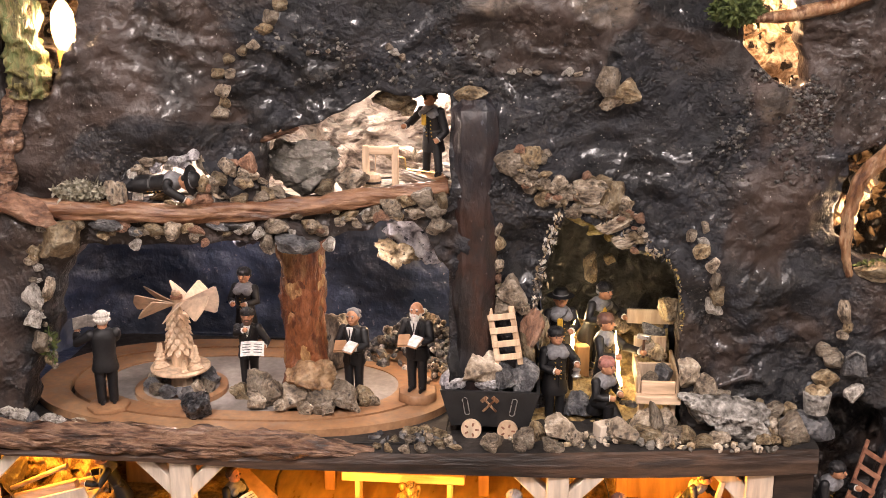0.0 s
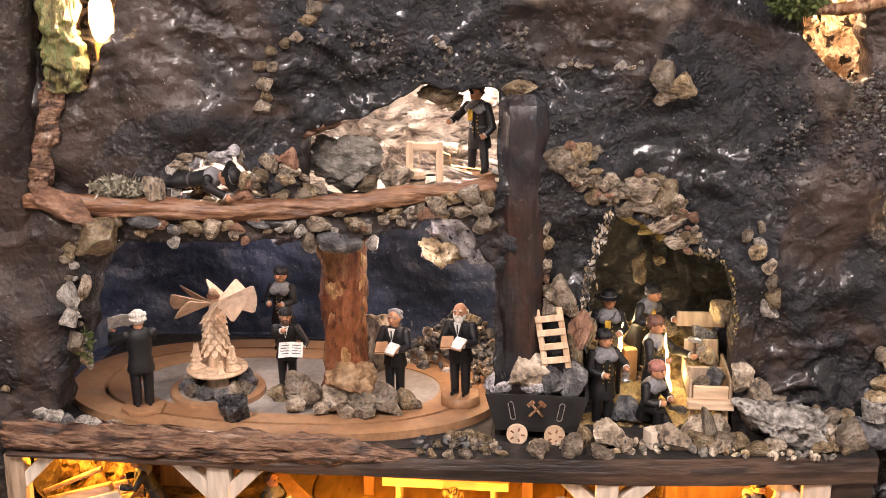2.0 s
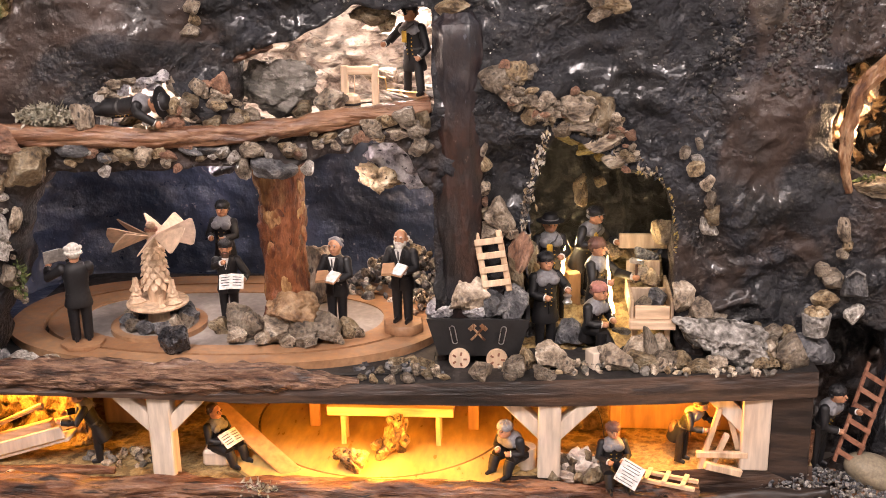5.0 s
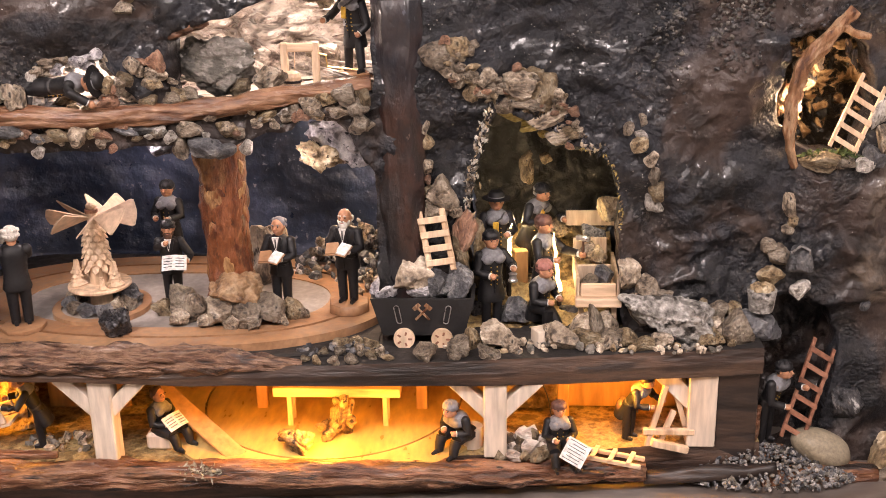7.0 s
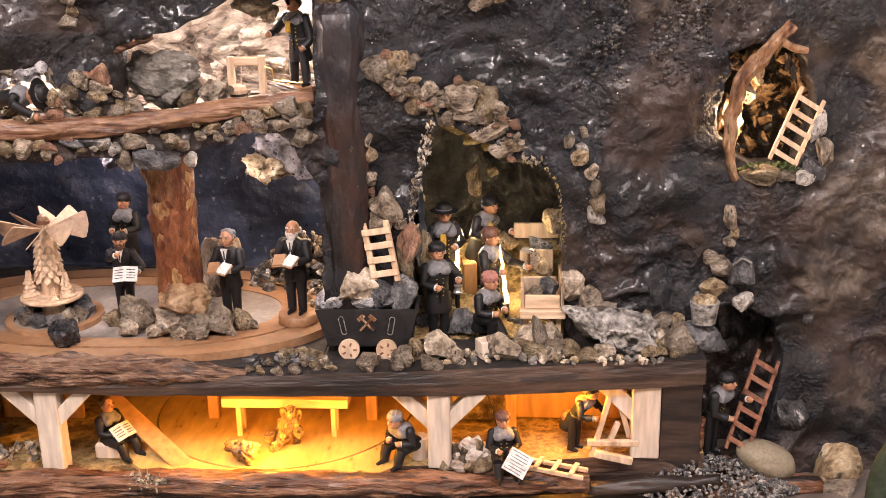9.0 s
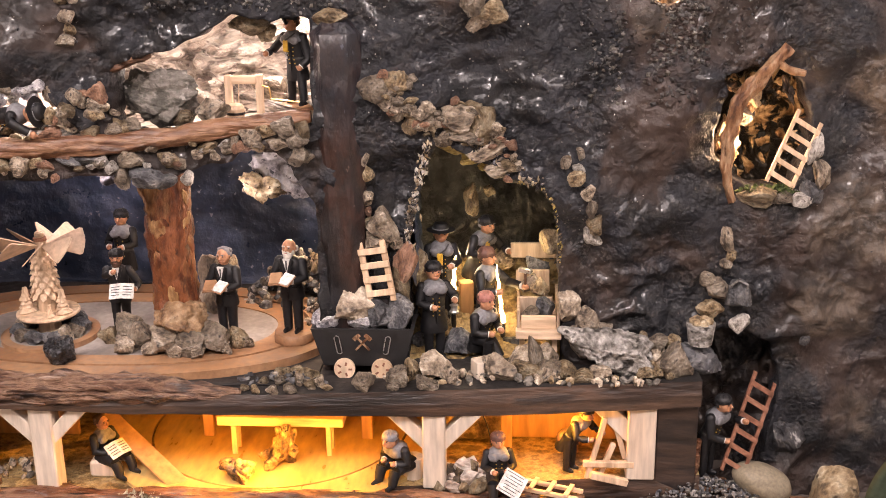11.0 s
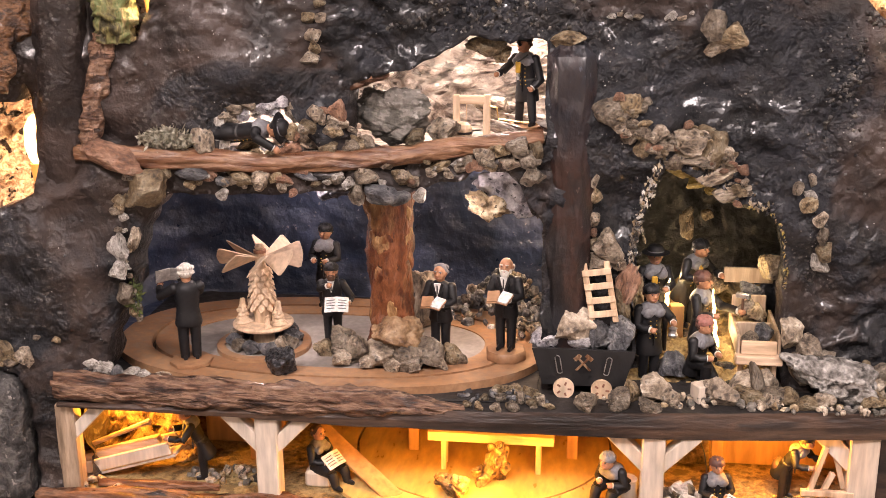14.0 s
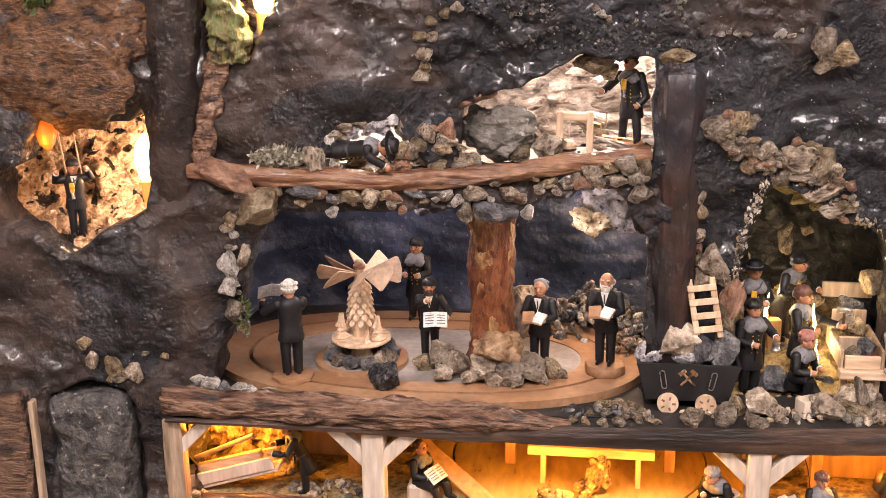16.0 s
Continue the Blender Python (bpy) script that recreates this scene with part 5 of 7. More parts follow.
gravel_heap("gravel_heap", (0.374, 0.032, -0.166), (0.108, 0.046, 0.034), 2000, 0.0026, [M_SLATE, M_CRAG, M_STREAK, M_SLATE, M_CRAGW], "fine grey and white slag at the foot of the niche ladder", 5)
gravel_heap("gravel_heap", (-0.63, -0.06, -0.172), (0.075, 0.04, 0.02), 120, 0.006, [M_SLATE, M_STONE, M_OCHRE], "grey gravel before the pillar niche", 6)
gravel_heap("gravel_heap", (0.112, 0.004, -0.130), (0.034, 0.02, 0.026), 52, 0.0095, [M_OCHRE, M_PALE, M_OCHRE, M_PALE], "yellow-lit rubble on the vault floor", 7)
gravel_heap("gravel_heap", (-0.40, 0.01, -0.130), (0.05, 0.02, 0.012), 40, 0.006, [M_STONE, M_CRAG, M_OCHRE], "grey-brown rubble beside the prop", 8)
gravel_heap("gravel_heap", (-0.55, -0.035, -0.130), (0.04, 0.018, 0.014), 30, 0.006, [M_OCHRE, M_STONE], "yellow-lit rubble at the vault's end", 9)


def wall_grit(name, count, seed, spans, size, mats, label):
    """Fine grit strewn on the mountain's face inside the spans (x0, x1, z0, z1)."""
    rnd = random.Random(seed)
    verts, faces, idx = [], [], []
    base = [Vector(p) for p in ((1, 0, 0), (-0.8, 0.2, 0.3), (0, 0, 1), (0.1, 0, -0.9), (0.1, -0.9, 0.1))]
    for _ in range(count):
        x0, x1, z0, z1 = rnd.choice(spans)
        x, z = rnd.uniform(x0, x1), rnd.uniform(z0, z1)
        if noise.noise(Vector((x * 22, seed, z * 22))) < -0.05 or any(inside(np.array([x]), np.array([z]), np.array(p))[0] for p in OPENINGS.values()):
            continue
        e = Euler((rnd.random() * 6, rnd.uniform(-0.5, 0.5), 0)).to_matrix()
        s, c, n = size * rnd.uniform(0.4, 1.3), Vector((x, face_y(x, z), z)), len(verts)
        flip = Matrix.Rotation(rnd.random() * 6.28, 3, "Y")
        verts += [c + flip @ p * s for p in base]
        faces += [(n, n + 2, n + 4), (n + 2, n + 1, n + 4), (n + 1, n + 3, n + 4), (n + 3, n, n + 4)]
        idx += [rnd.randrange(len(mats))] * 4
    ob = raw_mesh(name, verts, faces, mats, smooth=False)
    ob.data.polygons.foreach_set("material_index", idx)
    return tagged(ob, label, "grit", kind="stuff")


ALL = (-0.75, 0.55, 0.02, 0.5)
wall_grit("rock_grit", 2200, 11, [ALL, (-0.3, 0.35, 0.2, 0.45), (0.2, 0.45, 0.3, 0.42)], 0.0020, [M_MOUNT, M_SLATE, M_MOUNT, M_COAL, M_CRAGD], "fine grey grit strewn over the dark mountain face")
wall_grit("rock_grit", 1700, 12, [(0.24, 0.36, 0.30, 0.40), (0.26, 0.36, 0.33, 0.40), (0.24, 0.36, 0.28, 0.40), (-0.25, 0.0, 0.38, 0.44)], 0.0034, [M_CRAGD, M_MOUNT, M_CRAGD, M_MOUNT, M_CRAG], "dark grey chips strewn over the mountain face")


# white chips strewn in place of the lacquer's small glints
wall_grit("quartz_glitter", 900, 13, [ALL, (-0.45, 0.1, 0.2, 0.46), (0.0, 0.3, 0.15, 0.40)], 0.0011, [M_QUARTZ, M_CRAGW, M_CRAG], "tiny white chips standing in for glints on the dark mountain")


gravel_heap("gravel_heap", (0.155, 0.016, -0.012), (0.165, 0.014, 0.010), 130, 0.0048, [M_STONE, M_OCHRE, M_STONE, M_CRAG], "small brown gravel along the platform's front", 21)
gravel_heap("gravel_heap", (-0.085, 0.002, -0.011), (0.05, 0.024, 0.008), 46, 0.0046, [M_STONE, M_OCHRE, M_SLATE], "small gravel between carousel and cart", 22)
gravel_heap("gravel_heap", (0.30, 0.060, -0.008), (0.05, 0.020, 0.030), 70, 0.007, [M_STONE, M_OCHRE, M_STONE], "brown gravel heaped behind the white rock", 23)


def crust(line, count, spread, small, large, mats, label, group, seed, out=0.0):
    """Small stones pressed side by side along a line (x, z) on the mountain."""
    rnd = random.Random(seed)
    for k in range(count):
        u = (k + rnd.random()) / count * (len(line) - 1)
        i = min(int(u), len(line) - 2)
        x = line[i][0] + (line[i + 1][0] - line[i][0]) * (u - i) + rnd.gauss(0, 0.002)
        z = line[i][1] + (line[i + 1][1] - line[i][1]) * (u - i) + rnd.gauss(0, spread)
        w = rnd.uniform(small, large)
        stone(x, face_y(x, z) - 0.002 - out, z, w, w * rnd.uniform(0.55, 0.95), rnd.choice(mats), label, group=group)


crust([(-0.475, 0.236), (-0.40, 0.234), (-0.32, 0.229), (-0.24, 0.230), (-0.16, 0.240), (-0.10, 0.250)], 44, 0.005, 0.007, 0.015, (M_STONE, M_OCHRE, M_STONE, M_PINK, M_QUARTZ), "small brownish pebble pressed under the gallery log", "log crust", 51, 0.006)
crust([(0.022, 0.296), (0.050, 0.278), (0.075, 0.262), (0.11, 0.272), (0.14, 0.250), (0.165, 0.215)], 64, 0.009, 0.006, 0.014, (M_STONE, M_OCHRE, M_PINK, M_STONE), "small brown pebble in the brow over the adit", "adit brow stones", 52, 0.005)
crust([(-0.49, 0.215), (-0.487, 0.16), (-0.485, 0.11), (-0.48, 0.075)], 20, 0.004, 0.006, 0.012, (M_STONE, M_OCHRE, M_QUARTZ), "small ochre pebble beside the hall's opening", "hall edge stones", 53, 0.002)
crust([(-0.310, 0.268), (-0.29, 0.285), (-0.275, 0.30), (-0.255, 0.27), (-0.24, 0.262)], 22, 0.007, 0.008, 0.018, (M_STONE, M_OCHRE, M_STONE, M_PINK), "small brownish pebble between the two galleries", "gallery stones", 54, 0.002)


# ---- logs, trunk, branches ----
def log(name, pts, radii, mat, label, category="log", sides=18, seed=1.0, wobble=0.35, steps=9, grain=0.0):
    fine, fr = [], []
    for i in range(len(pts) - 1):
        for k in range(steps):
            u = k / steps
            fine.append(Vector(pts[i]).lerp(Vector(pts[i + 1]), u))
            fr.append(radii[i] + (radii[i + 1] - radii[i]) * u)
    fine.append(Vector(pts[-1]))
    fr.append(radii[-1])
    for _ in range(3):
        fine = [fine[0]] + [(a + b * 2 + c) / 4 for a, b, c in zip(fine, fine[1:], fine[2:])] + [fine[-1]]
    bm = bmesh.new()
    tube(bm, fine, fr, sides, wobble=wobble, seed=seed, grain=grain)
    for v in bm.verts:
        v.co += v.normal * 0 + Vector((noise.noise(v.co * 120), noise.noise(v.co * 120 + Vector((5, 0, 0))), noise.noise(v.co * 120 + Vector((0, 5, 0))))) * min(radii) * 0.12
    bmesh.ops.recalc_face_normals(bm, faces=bm.faces)
    return tagged(link_mesh(name, bm, mat), label, category)


log("gallery_log", [(-0.53, -0.036, 0.262), (-0.44, -0.026, 0.254), (-0.346, -0.008, 0.248), (-0.245, 0.010, 0.249), (-0.19, 0.020, 0.254), (-0.136, 0.030, 0.262), (-0.093, 0.036, 0.266), (-0.049, 0.041, 0.273)],
    [0.010, 0.012, 0.012, 0.011, 0.011, 0.011, 0.010, 0.008], M_PEELED, "reddish-brown peeled and varnished log carrying the upper gallery", sides=40, steps=14, grain=0.16, wobble=0.25)
log("gallery_root", [(-0.258, 0.034, 0.323), (-0.236, 0.036, 0.331), (-0.212, 0.040, 0.337)], [0.006, 0.008, 0.004], M_LOG, "brown root over the crank gallery's opening", "root", seed=17, sides=24, grain=0.3)
for x, y, z, w, h in ((-0.372, 0.075, 0.290, 0.05, 0.030), (-0.335, 0.080, 0.296, 0.05, 0.03), (-0.352, 0.07, 0.268, 0.06, 0.03), (-0.318, 0.07, 0.272, 0.035, 0.03), (-0.384, 0.045, 0.275, 0.02, 0.03)):
    stone(x, y, z, w, h, M_PALE, "pale rough rock lit deep in the low gallery", group="low gallery rocks")
for x, z, w, h in ((-0.382, 0.300, 0.018, 0.012), (-0.368, 0.307, 0.022, 0.010), (-0.352, 0.311, 0.020, 0.011), (-0.337, 0.310, 0.018, 0.012), (-0.322, 0.312, 0.020, 0.013), (-0.309, 0.303, 0.012, 0.018), (-0.388, 0.286, 0.012, 0.022), (-0.386, 0.270, 0.014, 0.016), (-0.376, 0.296, 0.016, 0.014), (-0.361, 0.301, 0.015, 0.012), (-0.345, 0.303, 0.013, 0.010), (-0.330, 0.303, 0.014, 0.010)):
    stone(x, face_y(x, z) + 0.006, z - 0.003, w * 1.15, h * 1.2, random.choice((M_QUARTZ, M_STONE, M_VIOLET)), "whitish jagged stone round the low gallery's mouth", group="low gallery rim")
for x, z, w, h in ((-0.312, 0.262, 0.022, 0.014), (-0.33, 0.258, 0.018, 0.010), (-0.345, 0.259, 0.012, 0.009), (-0.40, 0.272, 0.02, 0.03), (-0.27, 0.262, 0.02, 0.012), (-0.262, 0.30, 0.018, 0.02), (-0.285, 0.30, 0.016, 0.018)):
    stone(x, face_y(x, z) - 0.005, z, w, h, random.choice((M_STONE, M_OCHRE, M_PINK)), "small brownish stone on the gallery log", group="gallery log stones")
log("front_log", [(-0.572, -0.052, 0.005), (-0.45, -0.049, 0.001), (-0.33, -0.045, -0.002), (-0.22, -0.036, -0.005), (-0.125, -0.026, -0.014)], [0.016, 0.0175, 0.0175, 0.016, 0.006], M_LOGF,
    "dark brown split log along the carousel platform's front", seed=4, sides=40, steps=22, grain=0.35)
log("vault_log", [(-0.60, -0.066, -0.133), (-0.35, -0.055, -0.131), (-0.1, -0.039, -0.137), (0.10, -0.023, -0.142), (0.24, -0.007, -0.146)], [0.016, 0.016, 0.015, 0.014, 0.012], M_LOG,
    "reddish barked log along the vault floor's front", seed=7, sides=36, steps=26, grain=0.35)
log("vault_log", [(0.24, -0.002, -0.158), (0.33, 0.006, -0.155), (0.385, 0.012, -0.154)], [0.0075, 0.009, 0.009], M_BEAM, "black log at the vault's corner", seed=8)
log("vault_log", [(0.37, 0.018, -0.168), (0.42, 0.024, -0.168), (0.50, 0.03, -0.170)], [0.012, 0.013, 0.012], M_LOG, "reddish log at the niche's foot", seed=9)
log("split_log", [(-0.545, -0.028, -0.127), (-0.46, -0.026, -0.126), (-0.405, -0.022, -0.127)], [0.005, 0.006, 0.004], M_LOG, "split log lying before the saw trough", seed=15)
log("pillar_trunk", [(-0.222, 0.083, -0.012), (-0.220, 0.083, 0.02), (-0.220, 0.083, 0.042), (-0.221, 0.083, 0.058), (-0.221, 0.083, 0.12), (-0.222, 0.082, 0.17), (-0.222, 0.08, 0.22)],
    [0.029, 0.028, 0.0265, 0.0255, 0.0255, 0.027, 0.031], M_TRUNK, "flaky orange-brown pine trunk holding up the hall's roof", "trunk", 26, 3, 0.2)
bm = rock_bmesh(12, 5, 3)
bmesh.ops.scale(bm, vec=(0.066, 0.062, 0.044), verts=bm.verts)
for v in bm.verts:
    v.co += v.co.normalized() * 0.0018 * noise.fractal(v.co * 130, 0.8, 2.0, 4)
ob = link_mesh("root_boulder", bm, M_ROOTROCK)
ob.location = (-0.219, 0.070, 0.034)
tagged(ob, "rounded ochre-brown boulder at the pine trunk's foot", "boulder")
FLAKES = []
for k in range(5):
    me = bpy.data.meshes.new("bark_flake")
    bm = rock_bmesh(40 + k, 2, 6)
    bmesh.ops.scale(bm, vec=(0.012, 0.0035, 0.022), verts=bm.verts)
    bm.to_mesh(me)
    bm.free()
    me.materials.append(M_TRUNK)
    FLAKES.append(me)
trunk = bpy.data.objects["pillar_trunk"]
for k in range(20):
    a, z = random.uniform(3.3, 6.1), random.uniform(0.03, 0.205)
    r = float(np.interp(z, [0, 0.042, 0.058, 0.12, 0.2], [0.028, 0.026, 0.0250, 0.0250, 0.0270]))
    ob = new("bark_flake", FLAKES[k % 5])
    ob.matrix_world = pose(-0.221 + math.cos(a) * r, 0.083 + math.sin(a) * r, z, random.uniform(-12, 12), random.uniform(-25, 25), math.degrees(a) + 90)
    ob.parent = trunk
log("root_post", [(-0.493, -0.012, 0.50), (-0.487, -0.016, 0.44), (-0.483, -0.018, 0.40), (-0.484, -0.022, 0.372)], [0.021, 0.021, 0.022, 0.020], M_LICHEN, "green and yellow painted root beside the bulb hollow", "root", 36, 2, 0.35, 20, grain=0.28)
log("root_post", [(-0.492, -0.022, 0.38), (-0.502, -0.026, 0.34), (-0.512, -0.032, 0.295), (-0.516, -0.034, 0.265)], [0.014, 0.014, 0.013, 0.011], M_LOGF, "reddish-brown root running down the mountain", "root", 32, 6, 0.25, 16, grain=0.35)
log("mountain_trunk", [(-0.534, -0.024, 0.56), (-0.536, -0.026, 0.43), (-0.541, -0.026, 0.35), (-0.548, -0.020, 0.265), (-0.553, 0.006, 0.20), (-0.558, 0.045, 0.14), (-0.56, 0.09, 0.08)], [0.030, 0.029, 0.027, 0.029, 0.036, 0.042, 0.046], M_MOUNT, "smooth dark brown trunk between the caves", "trunk", 30, 12, 0.12, grain=0.08)
tagged(log("cave_branch", [(0.394, 0.076, 0.172), (0.386, 0.076, 0.207), (0.387, 0.076, 0.244), (0.393, 0.077, 0.279), (0.416, 0.078, 0.306), (0.444, 0.080, 0.336)], [0.0045, 0.006, 0.0075, 0.0085, 0.008, 0.0065], M_BRANCH,
           "peeled forked branch framing the ladder cave", "branch", 24, 21, 0.5, 14, grain=0.25), "")
log("cave_branch", [(0.430, 0.079, 0.322), (0.445, 0.079, 0.312), (0.461, 0.08, 0.309)], [0.005, 0.004, 0.003], M_BRANCH, "short twig of the forked branch", "branch", 10, 22)
log("upper_branch", [(0.268, 0.062, 0.453), (0.30, 0.064, 0.455), (0.35, 0.066, 0.466), (0.40, 0.07, 0.485)], [0.005, 0.006, 0.007, 0.008], M_BRANCH, "brown branch crossing the upper lit hollow", "branch", 10, 23)


def moss(name, c, r, count, length, mat, label, seed):
    rnd = random.Random(seed)
    verts, faces = [], []
    for _ in range(count):
        d = Vector((rnd.gauss(0, 1), rnd.gauss(0, 1), rnd.gauss(0, 1))).normalized()
        p = Vector(c) + Vector((d.x * r[0], d.y * r[1], d.z * r[2])) * rnd.uniform(0.5, 1)
        q = p + (d * 0.35 + Vector((rnd.gauss(0, 0.7), rnd.gauss(0, 0.7), rnd.gauss(0, 0.7)))) * length * rnd.uniform(0.4, 1.2)
        s = Vector((rnd.gauss(0, 1), rnd.gauss(0, 1), rnd.gauss(0, 1))).normalized() * length * 0.30
        n = len(verts)
        verts += [p - s, p + s, (p + q) / 2 + s * 1.4, q, (p + q) / 2 - s * 1.4]
        faces.append((n, n + 1, n + 2, n + 3, n + 4))
    return tagged(raw_mesh(name, verts, faces, mat, smooth=False), label, "moss", kind="stuff")


moss("moss_tuft", (-0.436, -0.022, 0.274), (0.030, 0.013, 0.011), 2600, 0.0042, M_MOSS, "dry grey-green moss on the gallery log", 1)
moss("moss_tuft", (0.249, 0.062, 0.462), (0.027, 0.012, 0.015), 3000, 0.005, M_GREEN, "dark green moss over the upper hollow", 2)
moss("moss_tuft", (-0.655, -0.075, 0.44), (0.014, 0.01, 0.012), 300, 0.008, M_GREEN, "small dark green moss tuft high on the mountain", 3)
moss("moss_tuft", (-0.238, -0.056, -0.126), (0.026, 0.008, 0.006), 420, 0.0045, M_MOSS, "yellowish moss on the vault log", 4)
moss("moss_tuft", (0.43, 0.075, 0.186), (0.03, 0.008, 0.006), 260, 0.005, M_GREEN, "moss in the branch cave's sill", 5)
moss("moss_tuft", (-0.484, -0.028, 0.10), (0.008, 0.006, 0.022), 160, 0.005, M_GREEN, "thin green moss beside the hall", 6)

# brown boulder bulging out over the rope cave
bm = rock_bmesh(5, 5, 5)
bmesh.ops.scale(bm, vec=(0.24, 0.07, 0.17), verts=bm.verts)
for v in bm.verts:
    v.co += v.co.normalized() * (0.008 * noise.fractal(v.co * 40, 0.9, 2.0, 4) - 0.008 * abs(noise.noise(v.co * 60)))
M_BROWN = material("brown_painted_rock", [(0.020, 0.010, 0.007), (0.075, 0.034, 0.016), (0.19, 0.092, 0.040), (0.045, 0.022, 0.013), (0.27, 0.145, 0.066)], 0.4, scale=46, bump=1.0, bump_scale=190, depth=0.005,
                   stretch=(0.8, 1, 1.5), ramp_from=0.35, ramp_to=0.67, coat_patches=26.0, spots=((0.016, 0.010, 0.008), 30, 0.60), spot_edge=0.10)
ob = link_mesh("brown_boulder", bm, M_BROWN)
ob.location = (-0.655, -0.048, 0.395)
tagged(ob, "large red-brown painted boulder over the rope cave", "boulder")

# square grey block in the left niche
bm = bmesh.new()
box(bm, (0, 0, 0), (0.096, 0.066, 0.150), bevel=0.010)
bmesh.ops.subdivide_edges(bm, edges=bm.edges, cuts=9, use_grid_fill=True)
for v in bm.verts:
    v.co += Vector((noise.noise(v.co * 30), noise.noise(v.co * 34), noise.noise(v.co * 38))) * 0.007 + Vector((noise.noise(v.co * 110), noise.noise(v.co * 120), 0)) * 0.003
ob = link_mesh("stone_block", bm, M_CRAGD)
ob.location = (-0.653, -0.045, -0.060)
tagged(ob, "square dark grey rock block in the niche", "rock")
bm = bmesh.new()
box(bm, (-0.706, -0.092, -0.06), (0.0055, 0.012, 0.15), bevel=0.0012)
tagged(link_mesh("plank", bm, M_AGED, smooth=False), "narrow pale wooden plank standing at the mountain's end", "plank")
bm = bmesh.new()
box(bm, (-0.758, -0.088, -0.06), (0.09, 0.03, 0.17), bevel=0.006)
bmesh.ops.subdivide_edges(bm, edges=bm.edges, cuts=12, use_grid_fill=True)
for v in bm.verts:
    v.co += Vector((noise.noise(v.co * 60), noise.noise(v.co * 70), noise.noise(v.co * 50))) * 0.004
tagged(link_mesh("end_block", bm, M_LOGD), "dark brown wooden block at the mountain's end", "block")


# ---- ladders ----
def ladder(label, foot, head, across, n, rail, rung, mat, wide, out=0.02):
    """A ladder from the middle of its foot to the middle of its head; across: the direction of its rungs."""
    a, b, s = Vector(foot), Vector(head), Vector(across).normalized()
    up = (b - a).normalized()
    t = thing("ladder", label, "ladder", tuple(a))
    nrm = up.cross(s).normalized()
    m = Matrix((s, nrm, up)).transposed().to_4x4()
    length = (b - a).length
    for k in (-1, 1):
        bm = bmesh.new()
        box(bm, m @ Vector((k * wide / 2, 0, length / 2)), (rail, rail * 0.8, length), m, bevel=rail * 0.12)
        part("rail", bm, mat, t)
    for i in range(n):
        bm = bmesh.new()
        z = length * (i + 0.7) / (n + 0.4)
        box(bm, m @ Vector((0, -rail * 0.55, z)), (wide + rail, rail * 0.55, rung), m, bevel=rail * 0.1)
        part("rung", bm, mat, t)
    return t


ladder("short pale wooden ladder leaning above the ore cart", (0.0215, 0.034, 0.0700), (0.009, 0.043, 0.136), (1, 0.0, 0.14), 4, 0.0065, 0.007, M_WOOD, 0.0245)
ladder("pale wooden ladder leaning askew in the lit cave", (0.4405, 0.076, 0.188), (0.4705, 0.082, 0.264), (0.83, 0, -0.52), 5, 0.0042, 0.0055, M_WOOD, 0.028)
ladder("red-brown wooden ladder leaning in the dark niche", (0.4065, 0.040, -0.135), (0.4415, 0.066, -0.026), (0.84, 0, -0.54), 6, 0.0042, 0.006, M_RED, 0.026)


# ---- carved figures: one mesh each ----
FIGURE_MATS = [M_BLACK, M_SKIN, M_HAIRW, M_HAIRB, M_COLLAR, M_PAPER, M_YELLOW, M_BROWNHAT, M_ROSE, M_TAN, M_INK, M_STEEL]
BLK, SKN, WHT, BRN, COL, PAP, YEL, CAP, ROS, TAN, INK, STL = range(12)


